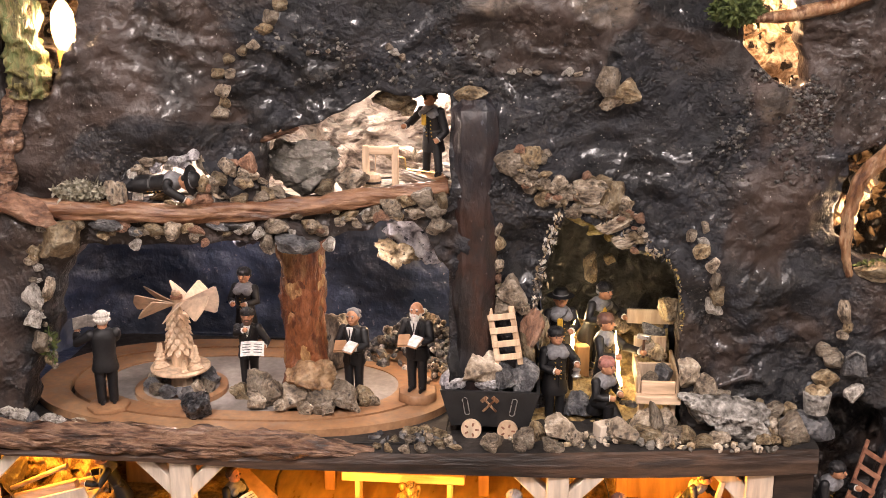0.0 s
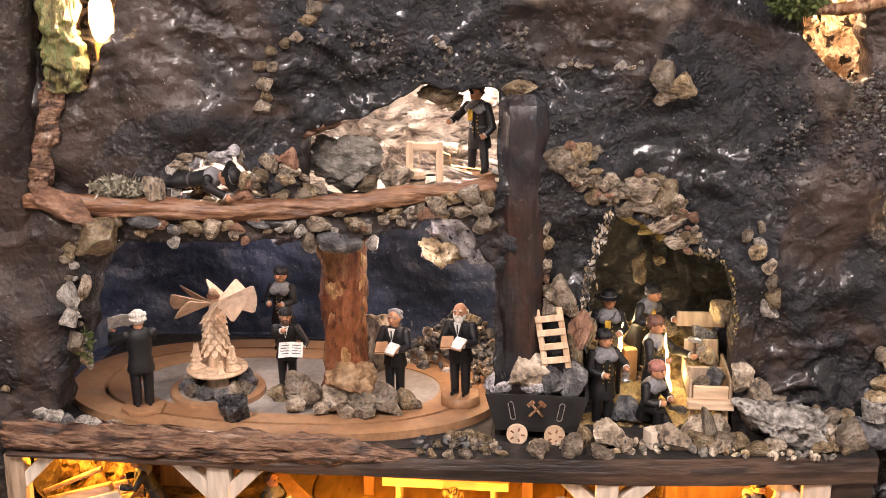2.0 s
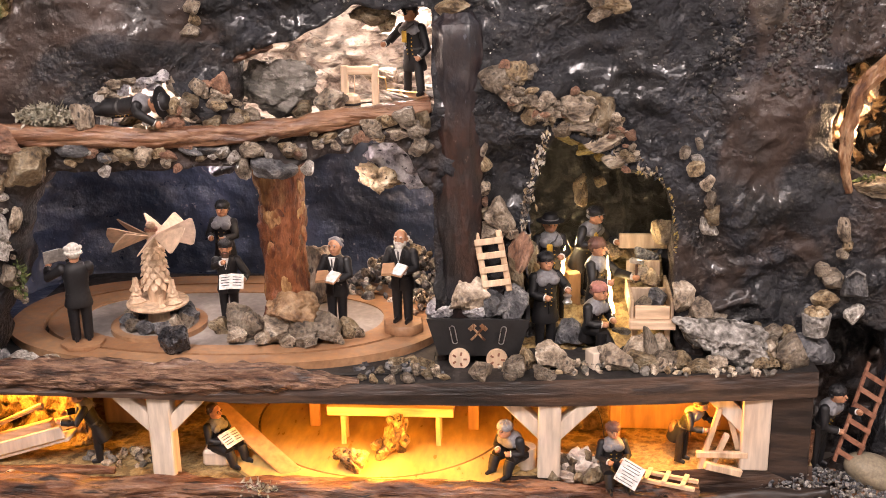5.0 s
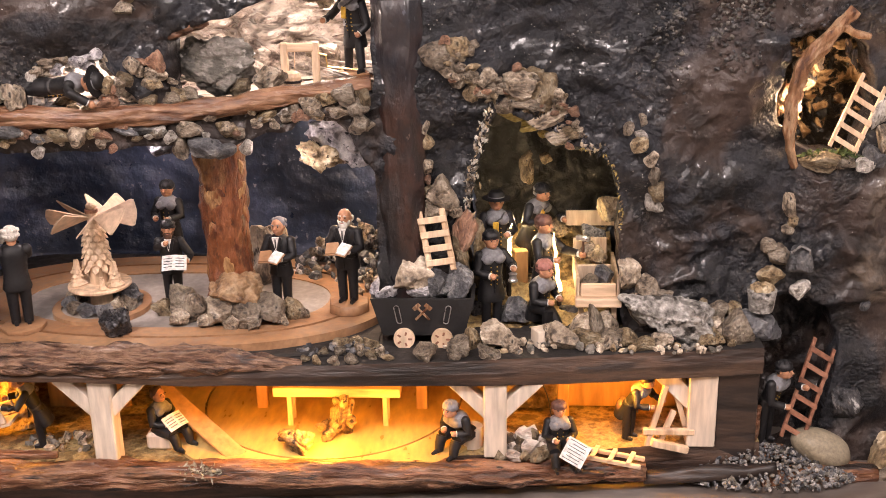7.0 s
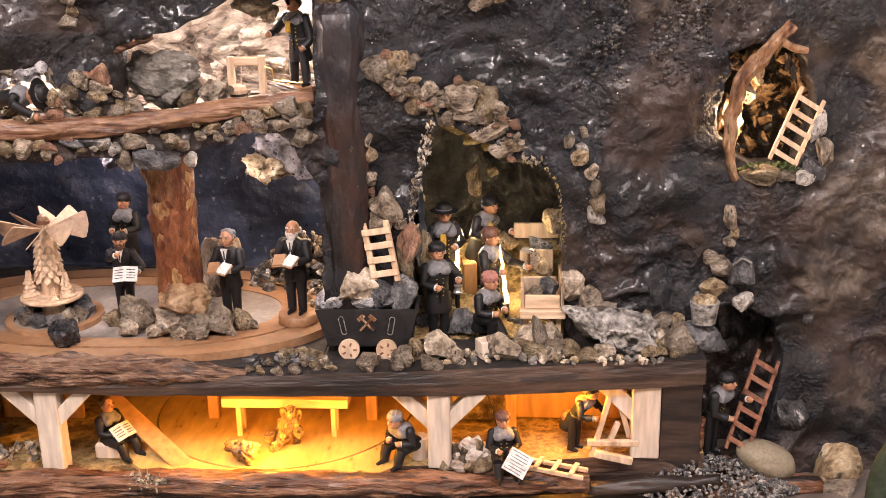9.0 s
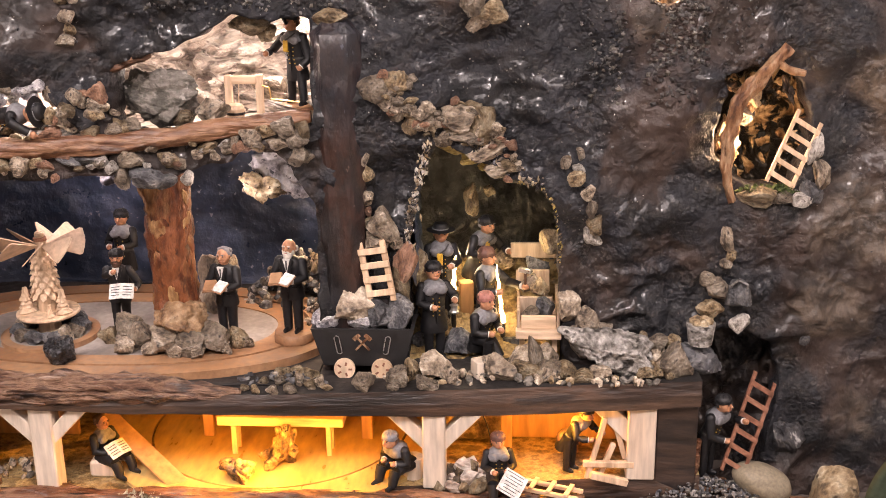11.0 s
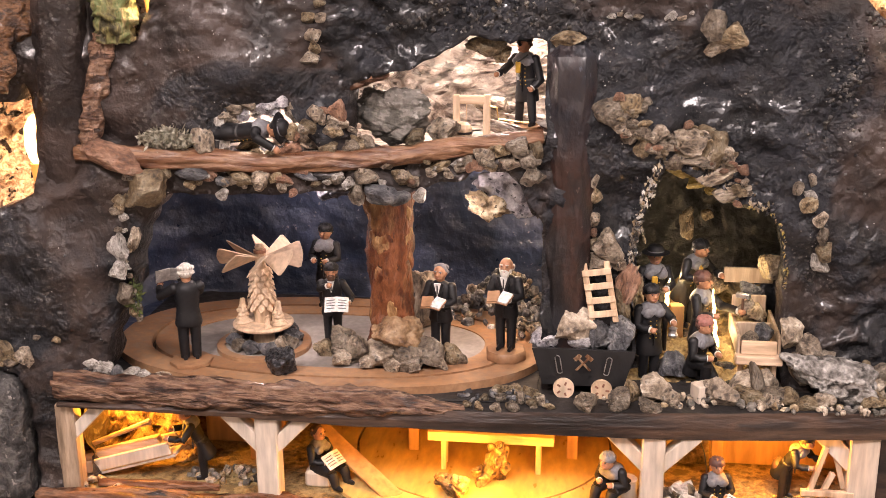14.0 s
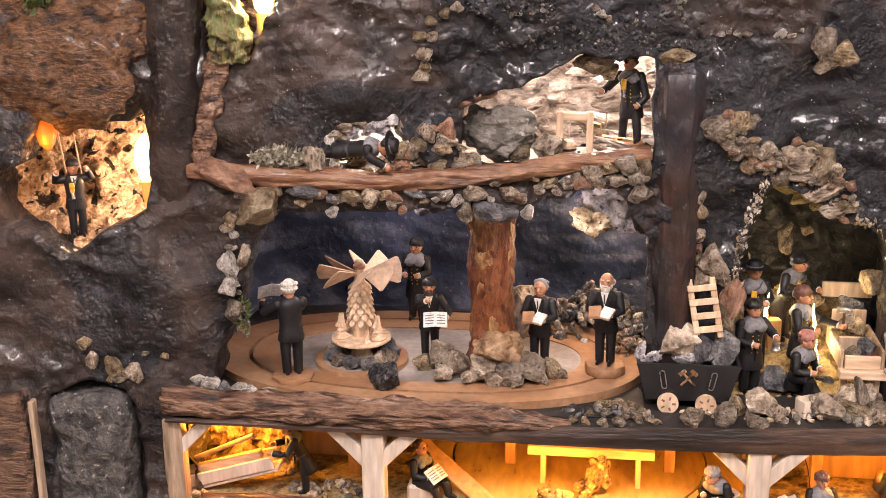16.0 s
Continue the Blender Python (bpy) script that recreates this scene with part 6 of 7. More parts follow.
def figure(name, label, place, turn, h, pose_kind="stand", hair=BRN, hat=None, beard=None, collar=False, hold=None, base=None, lean=0.0, reach=None, apron=False, bag=False, sheet=(0.0, -0.24, 0.635), tilt=-50, turned=0.0, stride=0.0):
    """A carved wooden figurine, facing -y before its turn; h is its standing height; turned: its head's turn; stride: how far its feet stand apart."""
    bm = bmesh.new()
    low = {"stand": 0.0, "kneel": -0.25, "sit": -0.32, "lie": 0.0}[pose_kind]
    up = base or 0.0
    L = lambda x, y, z: Vector((x, y, z + low + up))
    if pose_kind in ("stand", "lie"):
        for s in (-1, 1):
            fx, fy = s * (0.058 + stride * 0.5), -s * stride * 0.5
            tube(bm, [L(fx, fy, 0.02), L(fx, fy * 0.9, 0.06), L(s * 0.060 + s * stride * 0.25, fy * 0.5 - 0.008, 0.25), L(s * 0.055, 0, 0.40), L(s * 0.05, 0, 0.50)], [0.043, 0.046, 0.052, 0.064, 0.068], 10, BLK)
            tube(bm, [L(fx, fy + 0.045, 0.022), L(fx, fy - 0.02, 0.026), L(fx * 1.08, fy - 0.095, 0.018)], [0.034, 0.042, 0.026], 9, BLK, flat=0.55)
    elif pose_kind == "kneel":
        for s in (-1, 1):
            knee = L(s * 0.08, -0.20, 0.30 if s > 0 else 0.52)
            foot = L(s * 0.08, 0.12 if s > 0 else -0.18, 0.29)
            tube(bm, [L(s * 0.06, 0, 0.5), L(s * 0.075, -0.10, 0.42 if s > 0 else 0.52), knee], [0.08, 0.072, 0.06], 10, BLK)
            tube(bm, [knee, foot], [0.06, 0.045], 10, BLK)
            box(bm, foot + Vector((0, -0.03, -0.012)), (0.075, 0.15, 0.045), bevel=0.014, mat=BLK)
    elif pose_kind == "sit":
        for s in (-1, 1):
            knee = L(s * 0.10, -0.28, 0.50)
            tube(bm, [L(s * 0.06, 0, 0.48), L(s * 0.085, -0.15, 0.51), knee], [0.085, 0.076, 0.064], 10, BLK)
            tube(bm, [knee, L(s * 0.10, -0.32, 0.43), L(s * 0.10, -0.34, 0.345)], [0.062, 0.056, 0.046], 10, BLK)
            tube(bm, [L(s * 0.10, -0.30, 0.342), L(s * 0.10, -0.36, 0.346), L(s * 0.105, -0.44, 0.338)], [0.034, 0.042, 0.026], 9, BLK, flat=0.6)
    T = lambda x, y, z: L(x, y - math.sin(lean) * (z - 0.45), 0.45 + (z - 0.45) * math.cos(lean))
    # coat: hem, waist, chest, sloping shoulders
    hem = [(0.36, 0.128), (0.385, 0.136)] if not collar or pose_kind != "stand" else [(0.27, 0.140), (0.30, 0.146), (0.38, 0.134)]
    rings = hem + [(0.46, 0.120), (0.53, 0.110), (0.62, 0.118), (0.70, 0.130), (0.755, 0.124), (0.79, 0.092), (0.815, 0.05)]
    tube(bm, [T(0, 0.006 * (z < 0.5), z) for z, _ in rings], [r for _, r in rings], 18, BLK, flat=0.68)
    box(bm, T(0, -0.094, 0.50), (0.006, 0.02, 0.24), bevel=0.002, mat=BLK)
    tube(bm, [T(0, 0, 0.79), T(0, 0, 0.85)], [0.044, 0.046], 10, SKN)
    head = T(0, -0.012, 0.900)
    spin = Matrix.Rotation(turned, 3, "Z")
    H = lambda x, y, z: head + spin @ Vector((x, y, z))
    ball(bm, head, 0.081, SKN, 3, (0.86, 0.95, 1.08))
    ball(bm, H(0, -0.040, -0.042), 0.042, SKN, 2, (1.0, 0.85, 0.8))
    tube(bm, [H(0, -0.074, 0.018), H(0, -0.092, -0.012)], [0.008, 0.015], 6, SKN)
    for s in (-1, 1):
        ball(bm, H(s * 0.072, 0.004, -0.004), 0.017, SKN, 1, (0.5, 0.8, 1.2))
        ball(bm, H(s * 0.029, -0.069, 0.014), 0.0085, INK, 1)
        box(bm, H(s * 0.029, -0.072, 0.031), (0.030, 0.010, 0.008), mat=hair if hair is not None else WHT)
    box(bm, H(0, -0.079, -0.040), (0.030, 0.006, 0.006), mat=ROS)
    if hair is not None:
        ball(bm, H(0, 0.024, 0.020), 0.082, hair, 3, (0.93, 0.92, 1.0))
        for k in range(16):
            a = 0.35 + 2.45 * (k % 8) / 7
            ball(bm, H(math.cos(a) * 0.068, 0.02 + math.sin(a) * 0.060, 0.055 - 0.050 * (k // 8)), 0.026, hair, 1)
    else:
        for s in (-1, 1):
            ball(bm, H(s * 0.062, 0.030, -0.012), 0.034, WHT, 2, (0.6, 1.2, 1.0))
        ball(bm, H(0, 0.060, -0.015), 0.045, WHT, 2, (1.2, 0.6, 0.9))
    if beard is not None:
        ball(bm, H(0, -0.050, -0.068), 0.046, beard, 2, (1.05, 0.8, 1.25))
        for s in (-1, 1):
            ball(bm, H(s * 0.050, -0.028, -0.040), 0.028, beard, 1, (0.7, 1.0, 1.4))
            ball(bm, H(s * 0.018, -0.082, -0.026), 0.014, beard, 1, (1.4, 0.7, 0.7))
    if hat == "shako":
        tube(bm, [H(0, 0.008, 0.040), H(0, 0.010, 0.055), H(0, 0.013, 0.15), H(0, 0.013, 0.162), H(0, 0.013, 0.168)], [0.080, 0.082, 0.094, 0.095, 0.080], 16, BLK)
        tube(bm, [H(0, -0.055, 0.044), H(0, -0.105, 0.034)], [0.06, 0.045], 10, BLK, flat=0.16)
        ball(bm, H(0, -0.082, 0.105), 0.018, YEL, 1, (1, 0.5, 1))
    elif hat == "broad":
        tube(bm, [H(0, 0.01, 0.036), H(0, 0.01, 0.044), H(0, 0.01, 0.054)], [0.135, 0.150, 0.120], 20, BLK)
        tube(bm, [H(0, 0.012, 0.050), H(0, 0.012, 0.10), H(0, 0.012, 0.118), H(0, 0.012, 0.122)], [0.086, 0.078, 0.062, 0.03], 16, BLK)
        tube(bm, [H(0, 0.012, 0.056), H(0, 0.012, 0.066)], [0.089, 0.0875], 16, COL)
    elif hat is not None:
        ball(bm, H(0, 0.014, 0.046), 0.088, hat, 3, (1, 1, 0.74))
        tube(bm, [H(0, 0.012, 0.026), H(0, 0.012, 0.040)], [0.088, 0.089], 16, hat)
        for k in range(10):
            a = 0.628 * k
            tube(bm, [H(math.cos(a) * 0.084, 0.014 + math.sin(a) * 0.084, 0.050), H(math.cos(a) * 0.058, 0.014 + math.sin(a) * 0.058, 0.094), H(math.cos(a) * 0.02, 0.014 + math.sin(a) * 0.02, 0.109)], [0.009, 0.008, 0.004], 5, hat)
    if collar:
        tube(bm, [T(0, 0, 0.715), T(0, 0, 0.735), T(0, 0, 0.785), T(0, 0, 0.828)], [0.142, 0.146, 0.112, 0.056], 18, COL, flat=0.76)
        for s in (-1, 1):
            ball(bm, T(s * 0.060, -0.082, 0.725), 0.062, COL, 2, (1.0, 0.42, 0.85))
        for k in range(5):
            for s in (-1, 1):
                ball(bm, T(s * 0.032, -0.088 + 0.006 * abs(k - 2), 0.64 - 0.045 * k), 0.0085, YEL, 1)
        tube(bm, [T(0, 0, 0.515), T(0, 0, 0.535)], [0.1155, 0.1150], 18, INK, flat=0.70)
    else:
        shirt = [bm.verts.new(T(x, y, z)) for y in (-0.100, -0.070) for x, z in ((-0.040, 0.800), (0.040, 0.800), (0.0, 0.655))]
        for f in ((0, 2, 1), (3, 4, 5), (0, 1, 4, 3), (1, 2, 5, 4), (2, 0, 3, 5)):
            bm.faces.new([shirt[q] for q in f]).material_index = PAP
        box(bm, T(0, -0.101, 0.735), (0.016, 0.008, 0.10), bevel=0.003, mat=INK)
        for s in (-1, 1):
            box(bm, T(s * 0.040, -0.094, 0.735), (0.034, 0.018, 0.155), Matrix.Rotation(s * 0.27, 4, "Y"), bevel=0.005, mat=BLK)
            box(bm, T(s * 0.066, -0.080, 0.50), (0.058, 0.02, 0.022), bevel=0.005, mat=BLK)
        for k in range(2):
            ball(bm, T(0.004, -0.092, 0.62 - 0.07 * k), 0.007, INK, 1)
    if apron:
        ball(bm, T(0, 0.07, 0.42), 0.12, BRN, 2, (1, 0.7, 0.9))
    if bag:
        box(bm, T(-0.03, -0.125, 0.66), (0.06, 0.03, 0.13), bevel=0.010, mat=YEL)
        tube(bm, [T(-0.03, -0.125, 0.60), T(-0.02, -0.13, 0.52)], [0.015, 0.022], 8, STL)
        tube(bm, [T(-0.03, -0.12, 0.72), T(0.03, -0.115, 0.76), T(0.07, -0.06, 0.80)], [0.009, 0.009, 0.009], 6, INK)
    tips = reach or [(-0.07, -0.2, 0.60), (0.07, -0.2, 0.60)]
    for s, tip in zip((-1, 1), tips):
        tip = T(*tip)
        shoulder = T(s * 0.122, 0.004, 0.748)
        elbow = (T(s * 0.155, 0.0, 0.75) + tip) / 2 + Vector((s * 0.055, 0.05, -0.07))
        wrist = elbow.lerp(tip, 0.80)
        ball(bm, shoulder, 0.056, BLK, 2, (1, 0.95, 1))
        tube(bm, [shoulder, shoulder.lerp(elbow, 0.55), elbow, elbow.lerp(wrist, 0.5), wrist], [0.052, 0.049, 0.047, 0.042, 0.040], 10, BLK)
        tube(bm, [elbow.lerp(tip, 0.77), elbow.lerp(tip, 0.85)], [0.036, 0.035], 9, PAP)
        ball(bm, tip, 0.036, SKN, 2, (0.85, 1.1, 0.9))
        ball(bm, tip + Vector((-s * 0.026, -0.014, 0.016)), 0.015, SKN, 1)
    if hold == "paper":
        m = Matrix.Rotation(radians(tilt), 4, "X")
        for s in (-1, 1):
            box(bm, T(*sheet) + Vector((s * 0.070, 0, 0)), (0.145, 0.010, 0.19), m @ Matrix.Rotation(s * 0.20, 4, "Z"), bevel=0.003, mat=PAP)
        for k in range(4 if tilt < 0 else 0):
            for s in (-1, 1):
                box(bm, T(*sheet) + Vector((s * 0.068, 0, 0)) + m.to_3x3() @ Vector((0, -0.0075, 0.034 * (k - 1.5))), (0.10, 0.004, 0.008), m @ Matrix.Rotation(s * 0.20, 4, "Z"), mat=INK)
    elif hold == "slate":
        m = Matrix.Rotation(radians(-35), 4, "X") @ Matrix.Rotation(0.6, 4, "Y")
        box(bm, T(0.10, -0.40, 0.56), (0.27, 0.014, 0.27), m, bevel=0.003, mat=PAP)
        for k in range(7):
            box(bm, T(0.10, -0.40, 0.56) + m.to_3x3() @ Vector((0.015 * (k % 3 - 1), -0.0085, 0.036 * (k - 3))), (0.20 - 0.04 * (k % 2), 0.006, 0.007), m, mat=INK)
    elif hold == "book":
        for s in (-1, 1):
            m = Matrix.Rotation(radians(-62), 4, "X") @ Matrix.Rotation(s * 0.22, 4, "Y")
            box(bm, T(s * 0.06, -0.235, 0.628), (0.130, 0.010, 0.16), m, bevel=0.002, mat=TAN)
            box(bm, T(s * 0.06, -0.238, 0.642), (0.120, 0.016, 0.15), m, bevel=0.003, mat=PAP if s > 0 else TAN)
    elif hold == "lamp":
        c = T(0.13, -0.25, 0.0)
        tube(bm, [Vector((c.x, c.y, z)) for z in (0.535, 0.55, 0.565, 0.60, 0.615, 0.63)], [0.046, 0.050, 0.036, 0.034, 0.044, 0.016], 12, STL)
        tube(bm, [Vector((c.x, c.y, 0.63)), Vector((c.x, c.y, 0.67))], [0.006, 0.006], 6, STL)
    elif hold == "hammer":
        a = T(*tips[1])
        tube(bm, [a + Vector((0, 0, -0.05)), a + Vector((0, 0, 0.16))], [0.015, 0.013], 8, BRN)
        box(bm, a + Vector((0, 0, 0.17)), (0.05, 0.14, 0.05), bevel=0.008, mat=STL)
    elif hold == "staff":
        a = T(*tips[0])
        tube(bm, [Vector((a.x, a.y, 0.02)), a], [0.012, 0.014], 6, BRN)
    if base:
        tube(bm, [Vector((0, 0, z)) for z in (0.0, base * 0.15, base * 0.85, base)], [0.205, 0.215, 0.215, 0.20], 8, TAN)
    bmesh.ops.recalc_face_normals(bm, faces=bm.faces)
    bmesh.ops.scale(bm, vec=(h, h, h), verts=bm.verts)
    if pose_kind == "lie":
        bmesh.ops.rotate(bm, matrix=Matrix.Rotation(radians(82), 3, "X"), verts=bm.verts)
    ob = link_mesh(name, bm, FIGURE_MATS)
    ob.data.set_sharp_from_angle(angle=0.75)
    ob.matrix_world = pose(*place, 0, 0, turn)
    return tagged(ob, label, "figurine")


# on the carousel and round the trunk
figure("carved_singer", "black-coated white-haired carved singer holding a sheet, back turned", (-0.449, 0.036, 0.0), 205, 0.116, hair=WHT, hold="paper", base=0.045, sheet=(0.13, -0.27, 0.80), tilt=-34, reach=[(0.0, -0.24, 0.74), (0.24, -0.20, 0.72)])
figure("carved_singer", "bearded carved singer in black with a white sheet", (-0.300, 0.118, 0.0), 8, 0.100, hair=BLK, hat=BLK, beard=BRN, hold="paper", sheet=(0.07, -0.24, 0.565), tilt=-42, reach=[(-0.02, -0.15, 0.77), (0.20, -0.15, 0.55)])
figure("carved_singer", "grey-haired carved singer in a black suit with an open book", (-0.166, 0.094, 0.004), -14, 0.108, hair=COL, hold="book")
figure("carved_singer", "bald white-bearded carved singer in black on a wooden base", (-0.090, 0.094, 0.0), -14, 0.112, hair=None, beard=WHT, hold="book", base=0.10)
figure("carved_singer", "dark carved miner standing in the hall's shadow", (-0.336, 0.244, 0.002), -10, 0.110, hair=BLK, hat=BLK, collar=True)
stone(-0.20, 0.19, 0.034, 0.045, 0.075, M_STONE, "brown-grey standing stone behind the trunk")
# upper gallery
figure("carved_miner", "carved miner with a grey collar turning the winch", (-0.071, 0.092, 0.270), -24, 0.096, hair=BRN, hat="shako", collar=True, base=0.06, bag=True, lean=0.12, stride=0.11, turned=-0.3, reach=[(-0.30, -0.14, 0.56), (0.12, -0.12, 0.42)])
figure("carved_miner", "carved miner lying on his front in the low gallery", (-0.418, 0.008, 0.272), 80, 0.108, "lie", hair=BLK, hat="broad", collar=True, reach=[(-0.10, -0.20, 0.92), (0.10, -0.20, 0.94)])
# adit
figure("carved_miner", "carved miner in black parade coat holding a lamp", (0.073, 0.082, -0.012), 22, 0.112, hair=CAP, collar=True, hold="lamp", hat=BLK, reach=[(-0.05, -0.18, 0.58), (0.14, -0.24, 0.66)])
figure("carved_miner", "carved miner with a broad black hat behind the other", (0.078, 0.135, 0.016), 12, 0.112, hair=BRN, hat="broad", collar=True, bag=True)
figure("carved_miner", "kneeling carved miner with a rose cap", (0.124, 0.078, -0.014), 50, 0.112, "kneel", hair=CAP, hat=ROS, collar=True, lean=0.2)
figure("carved_miner", "carved miner with a brown cap swinging a hammer", (0.131, 0.118, -0.010), 62, 0.116, hair=BRN, hat=CAP, collar=True, hold="hammer", reach=[(-0.1, -0.2, 0.6), (0.06, -0.40, 0.64)])
figure("carved_miner", "stooping carved miner with a grey collar at the adit's back", (0.118, 0.165, 0.024), 45, 0.112, hair=COL, hat=BLK, collar=True, lean=0.35, bag=True, reach=[(-0.16, -0.2, 0.62), (0.16, -0.28, 0.6)])
for x, y in ((0.076, 0.138), (0.120, 0.166)):
    stone(x, y, 0.004, 0.045, 0.036, M_OCHRE, "flat yellow-lit rock step inside the adit", group="adit steps")
# orange wood colour stands in for yellow light on this block
bm = bmesh.new()
box(bm, (0, 0, 0.024), (0.016, 0.014, 0.048), bevel=0.001)
ob = link_mesh("wood_block", bm, M_ORANGE, smooth=False)
ob.matrix_world = pose(0.106, 0.150, 0.006, 0, 0, 12)
tagged(ob, "upright yellow-lit wooden block between the adit miners", "block")
# lower vault
figure("carved_miner", "carved miner leaning on a long saw", (-0.432, 0.006, -0.130), -72, 0.096, hair=BRN, hat=BLK, collar=True, lean=0.42, reach=[(-0.12, -0.3, 0.62), (0.12, -0.34, 0.62)])
figure("carved_miner", "seated carved miner reading a sheet", (-0.297, 0.012, -0.126), 62, 0.098, "sit", hair=BRN, collar=True, hold="paper")
figure("carved_miner", "carved miner seated by the prop, bent forward", (0.046, 0.016, -0.128), -38, 0.104, "sit", hair=BRN, hat=COL, collar=True, lean=0.6)
figure("carved_miner", "seated carved miner in black working on a white slate", (0.147, 0.0, -0.132), 10, 0.096, "sit", hair=CAP, hat=CAP, collar=True, hold="slate")
figure("carved_miner", "stooping carved miner at the saw trestle", (0.226, 0.038, -0.130), 55, 0.090, hair=BRN, hat=BLK, collar=True, lean=0.55, apron=True, reach=[(-0.1, -0.3, 0.58), (0.12, -0.32, 0.6)])
# niche and rope cave
figure("carved_miner", "carved miner stooping beside the ladder in the dark niche", (0.380, 0.055, -0.142), 48, 0.108, hair=BLK, hat=BLK, collar=True, lean=0.38, reach=[(-0.04, -0.24, 0.50), (0.14, -0.26, 0.70)])
figure("carved_miner", "carved miner hanging on ropes in the golden cave", (-0.664, -0.025, 0.183), 25, 0.085, hair=BLK, hat=BLK, bag=True, reach=[(-0.2, -0.08, 0.86), (0.16, -0.1, 0.9)])
for x in (-0.672, -0.655):
    log("hanging_rope", [(x, -0.04, 0.325), (x + 0.003, -0.038, 0.29), (x + 0.006, -0.036, 0.255)], [0.0008, 0.0008, 0.0008], M_WOOD, "thin pale rope hanging in the golden cave", "rope", 6, 31, 0.0, 4)


# ---- windmill pyramid on the carousel's middle ----
def pyramid(place):
    t = thing("pinecone_pyramid", "small wooden Christmas pyramid with a pine-cone tower and paddle blades", "pyramid", place)
    bm = bmesh.new()
    tube(bm, [(0, 0, 0.023), (0, 0, 0.0245), (0, 0, 0.0265), (0, 0, 0.028)], [0.034, 0.036, 0.036, 0.034], 40)
    part("plate", bm, M_WOOD, t)
    bm = bmesh.new()
    tube(bm, [(0, 0, -0.004), (0, 0, 0.024)], [0.014, 0.011], 16)
    part("foot", bm, M_WOOD, t)
    bm = bmesh.new()
    tube(bm, [(0, 0, 0.028), (0, 0, 0.05), (0, 0, 0.07), (0, 0, 0.094), (0, 0, 0.102)], [0.010, 0.013, 0.013, 0.008, 0.005], 16)
    rows = 7
    for i in range(rows):
        u = i / (rows - 1)
        r, z = 0.0150 * (1 - 0.30 * u), 0.048 + 0.043 * u
        for k in range(9):
            a = 6.283 * (k + 0.5 * (i % 2)) / 9
            made = bmesh.ops.create_icosphere(bm, subdivisions=1, radius=1)["verts"]
            m = Matrix.Translation((math.cos(a) * r, math.sin(a) * r, z)) @ Matrix.Rotation(a, 4, "Z") @ Matrix.Rotation(-0.75, 4, "Y") @ Matrix.Diagonal((0.0017, 0.0046, 0.0062, 1))
            bmesh.ops.transform(bm, matrix=m, verts=made)
    part("cone_tower", bm, M_WOOD, t, "pale pine-cone tower with overlapping scales")
    for x, y, s in ((-0.022, -0.008, 1.25), (0.022, -0.010, 1.2), (0.012, -0.024, 0.6)):
        bm = bmesh.new()
        for k in range(6):
            z = 0.028 + 0.0036 * k * s
            tube(bm, [(x, y, z), (x, y, z + 0.0012 * s), (x, y, z + 0.006 * s)], [0.0064 * s * (1 - 0.14 * k), 0.0074 * s * (1 - 0.14 * k), 0.002], 14, wobble=0.9, seed=k * 3)
        part("curled_tree", bm, M_WOOD, t, "tiny shaved wooden tree")
    bm = bmesh.new()
    tube(bm, [(0, 0, 0.098), (0, 0, 0.112)], [0.006, 0.006], 14)
    hub = part("hub", bm, M_WOOD, t)
    bm = bmesh.new()
    tube(bm, [(0, 0, 0.1125), (0, 0, 0.116)], [0.0075, 0.0075], 16)
    part("hub_ring", bm, M_RED, hub, "dark red ring")
    bm = bmesh.new()
    ball(bm, (0, 0, 0.1195), 0.006, 0, 2, (1, 1, 0.8))
    part("hub_knob", bm, M_WOOD, hub)
    for k in range(8):
        bm = bmesh.new()
        outline = [(0.004, -0.0015), (0.020, -0.0075), (0.044, -0.0175), (0.0475, -0.0165), (0.0495, -0.008), (0.0505, 0.0), (0.0495, 0.008), (0.0475, 0.0165), (0.044, 0.0175), (0.020, 0.0075), (0.004, 0.0015)]
        top = [bm.verts.new((x, y, 0.0006)) for x, y in outline]
        low = [bm.verts.new((x, y, -0.0006)) for x, y in outline]
        bm.faces.new(top)
        bm.faces.new(low[::-1])
        for i in range(len(outline)):
            j = (i + 1) % len(outline)
            bm.faces.new((top[i], low[i], low[j], top[j]))
        m = Matrix.Translation((0, 0, 0.106)) @ Matrix.Rotation(radians(45 * k + 12), 4, "Z") @ Matrix.Rotation(radians(-4), 4, "Y") @ Matrix.Rotation(radians(46), 4, "X")
        bmesh.ops.transform(bm, matrix=m, verts=bm.verts)
        part("blade", bm, M_SHAVED, t)
    return t


pyramid((-0.380, 0.098, 0.004))
ring = thing("pyramid_base", "round ochre base board edged with a rim under the pyramid", "base", (-0.380, 0.098, 0.0))
part("rim", flat_ring([(0.056 * math.cos(a), 0.056 * math.sin(a)) for a in np.linspace(0, 6.2832, 48, endpoint=False)], [(0.046 * math.cos(a), 0.046 * math.sin(a)) for a in np.linspace(0, 6.2832, 48, endpoint=False)], -0.002, 0.0045), M_TAN, ring)
part("disc", flat_ring([(0.046 * math.cos(a), 0.046 * math.sin(a)) for a in np.linspace(0, 6.2832, 48, endpoint=False)], None, -0.002, 0.0015), M_GREY, ring)
for k in range(13):
    a = 6.283 * k / 13 + 0.2
    stone(-0.380 + 0.035 * math.cos(a), 0.098 + 0.035 * math.sin(a), 0.010, random.uniform(0.014, 0.024), random.uniform(0.014, 0.02), random.choice((M_SLATE, M_STONE, M_SLATE)), "blue-grey pebble laid round the pyramid's foot", group="pyramid pebbles")


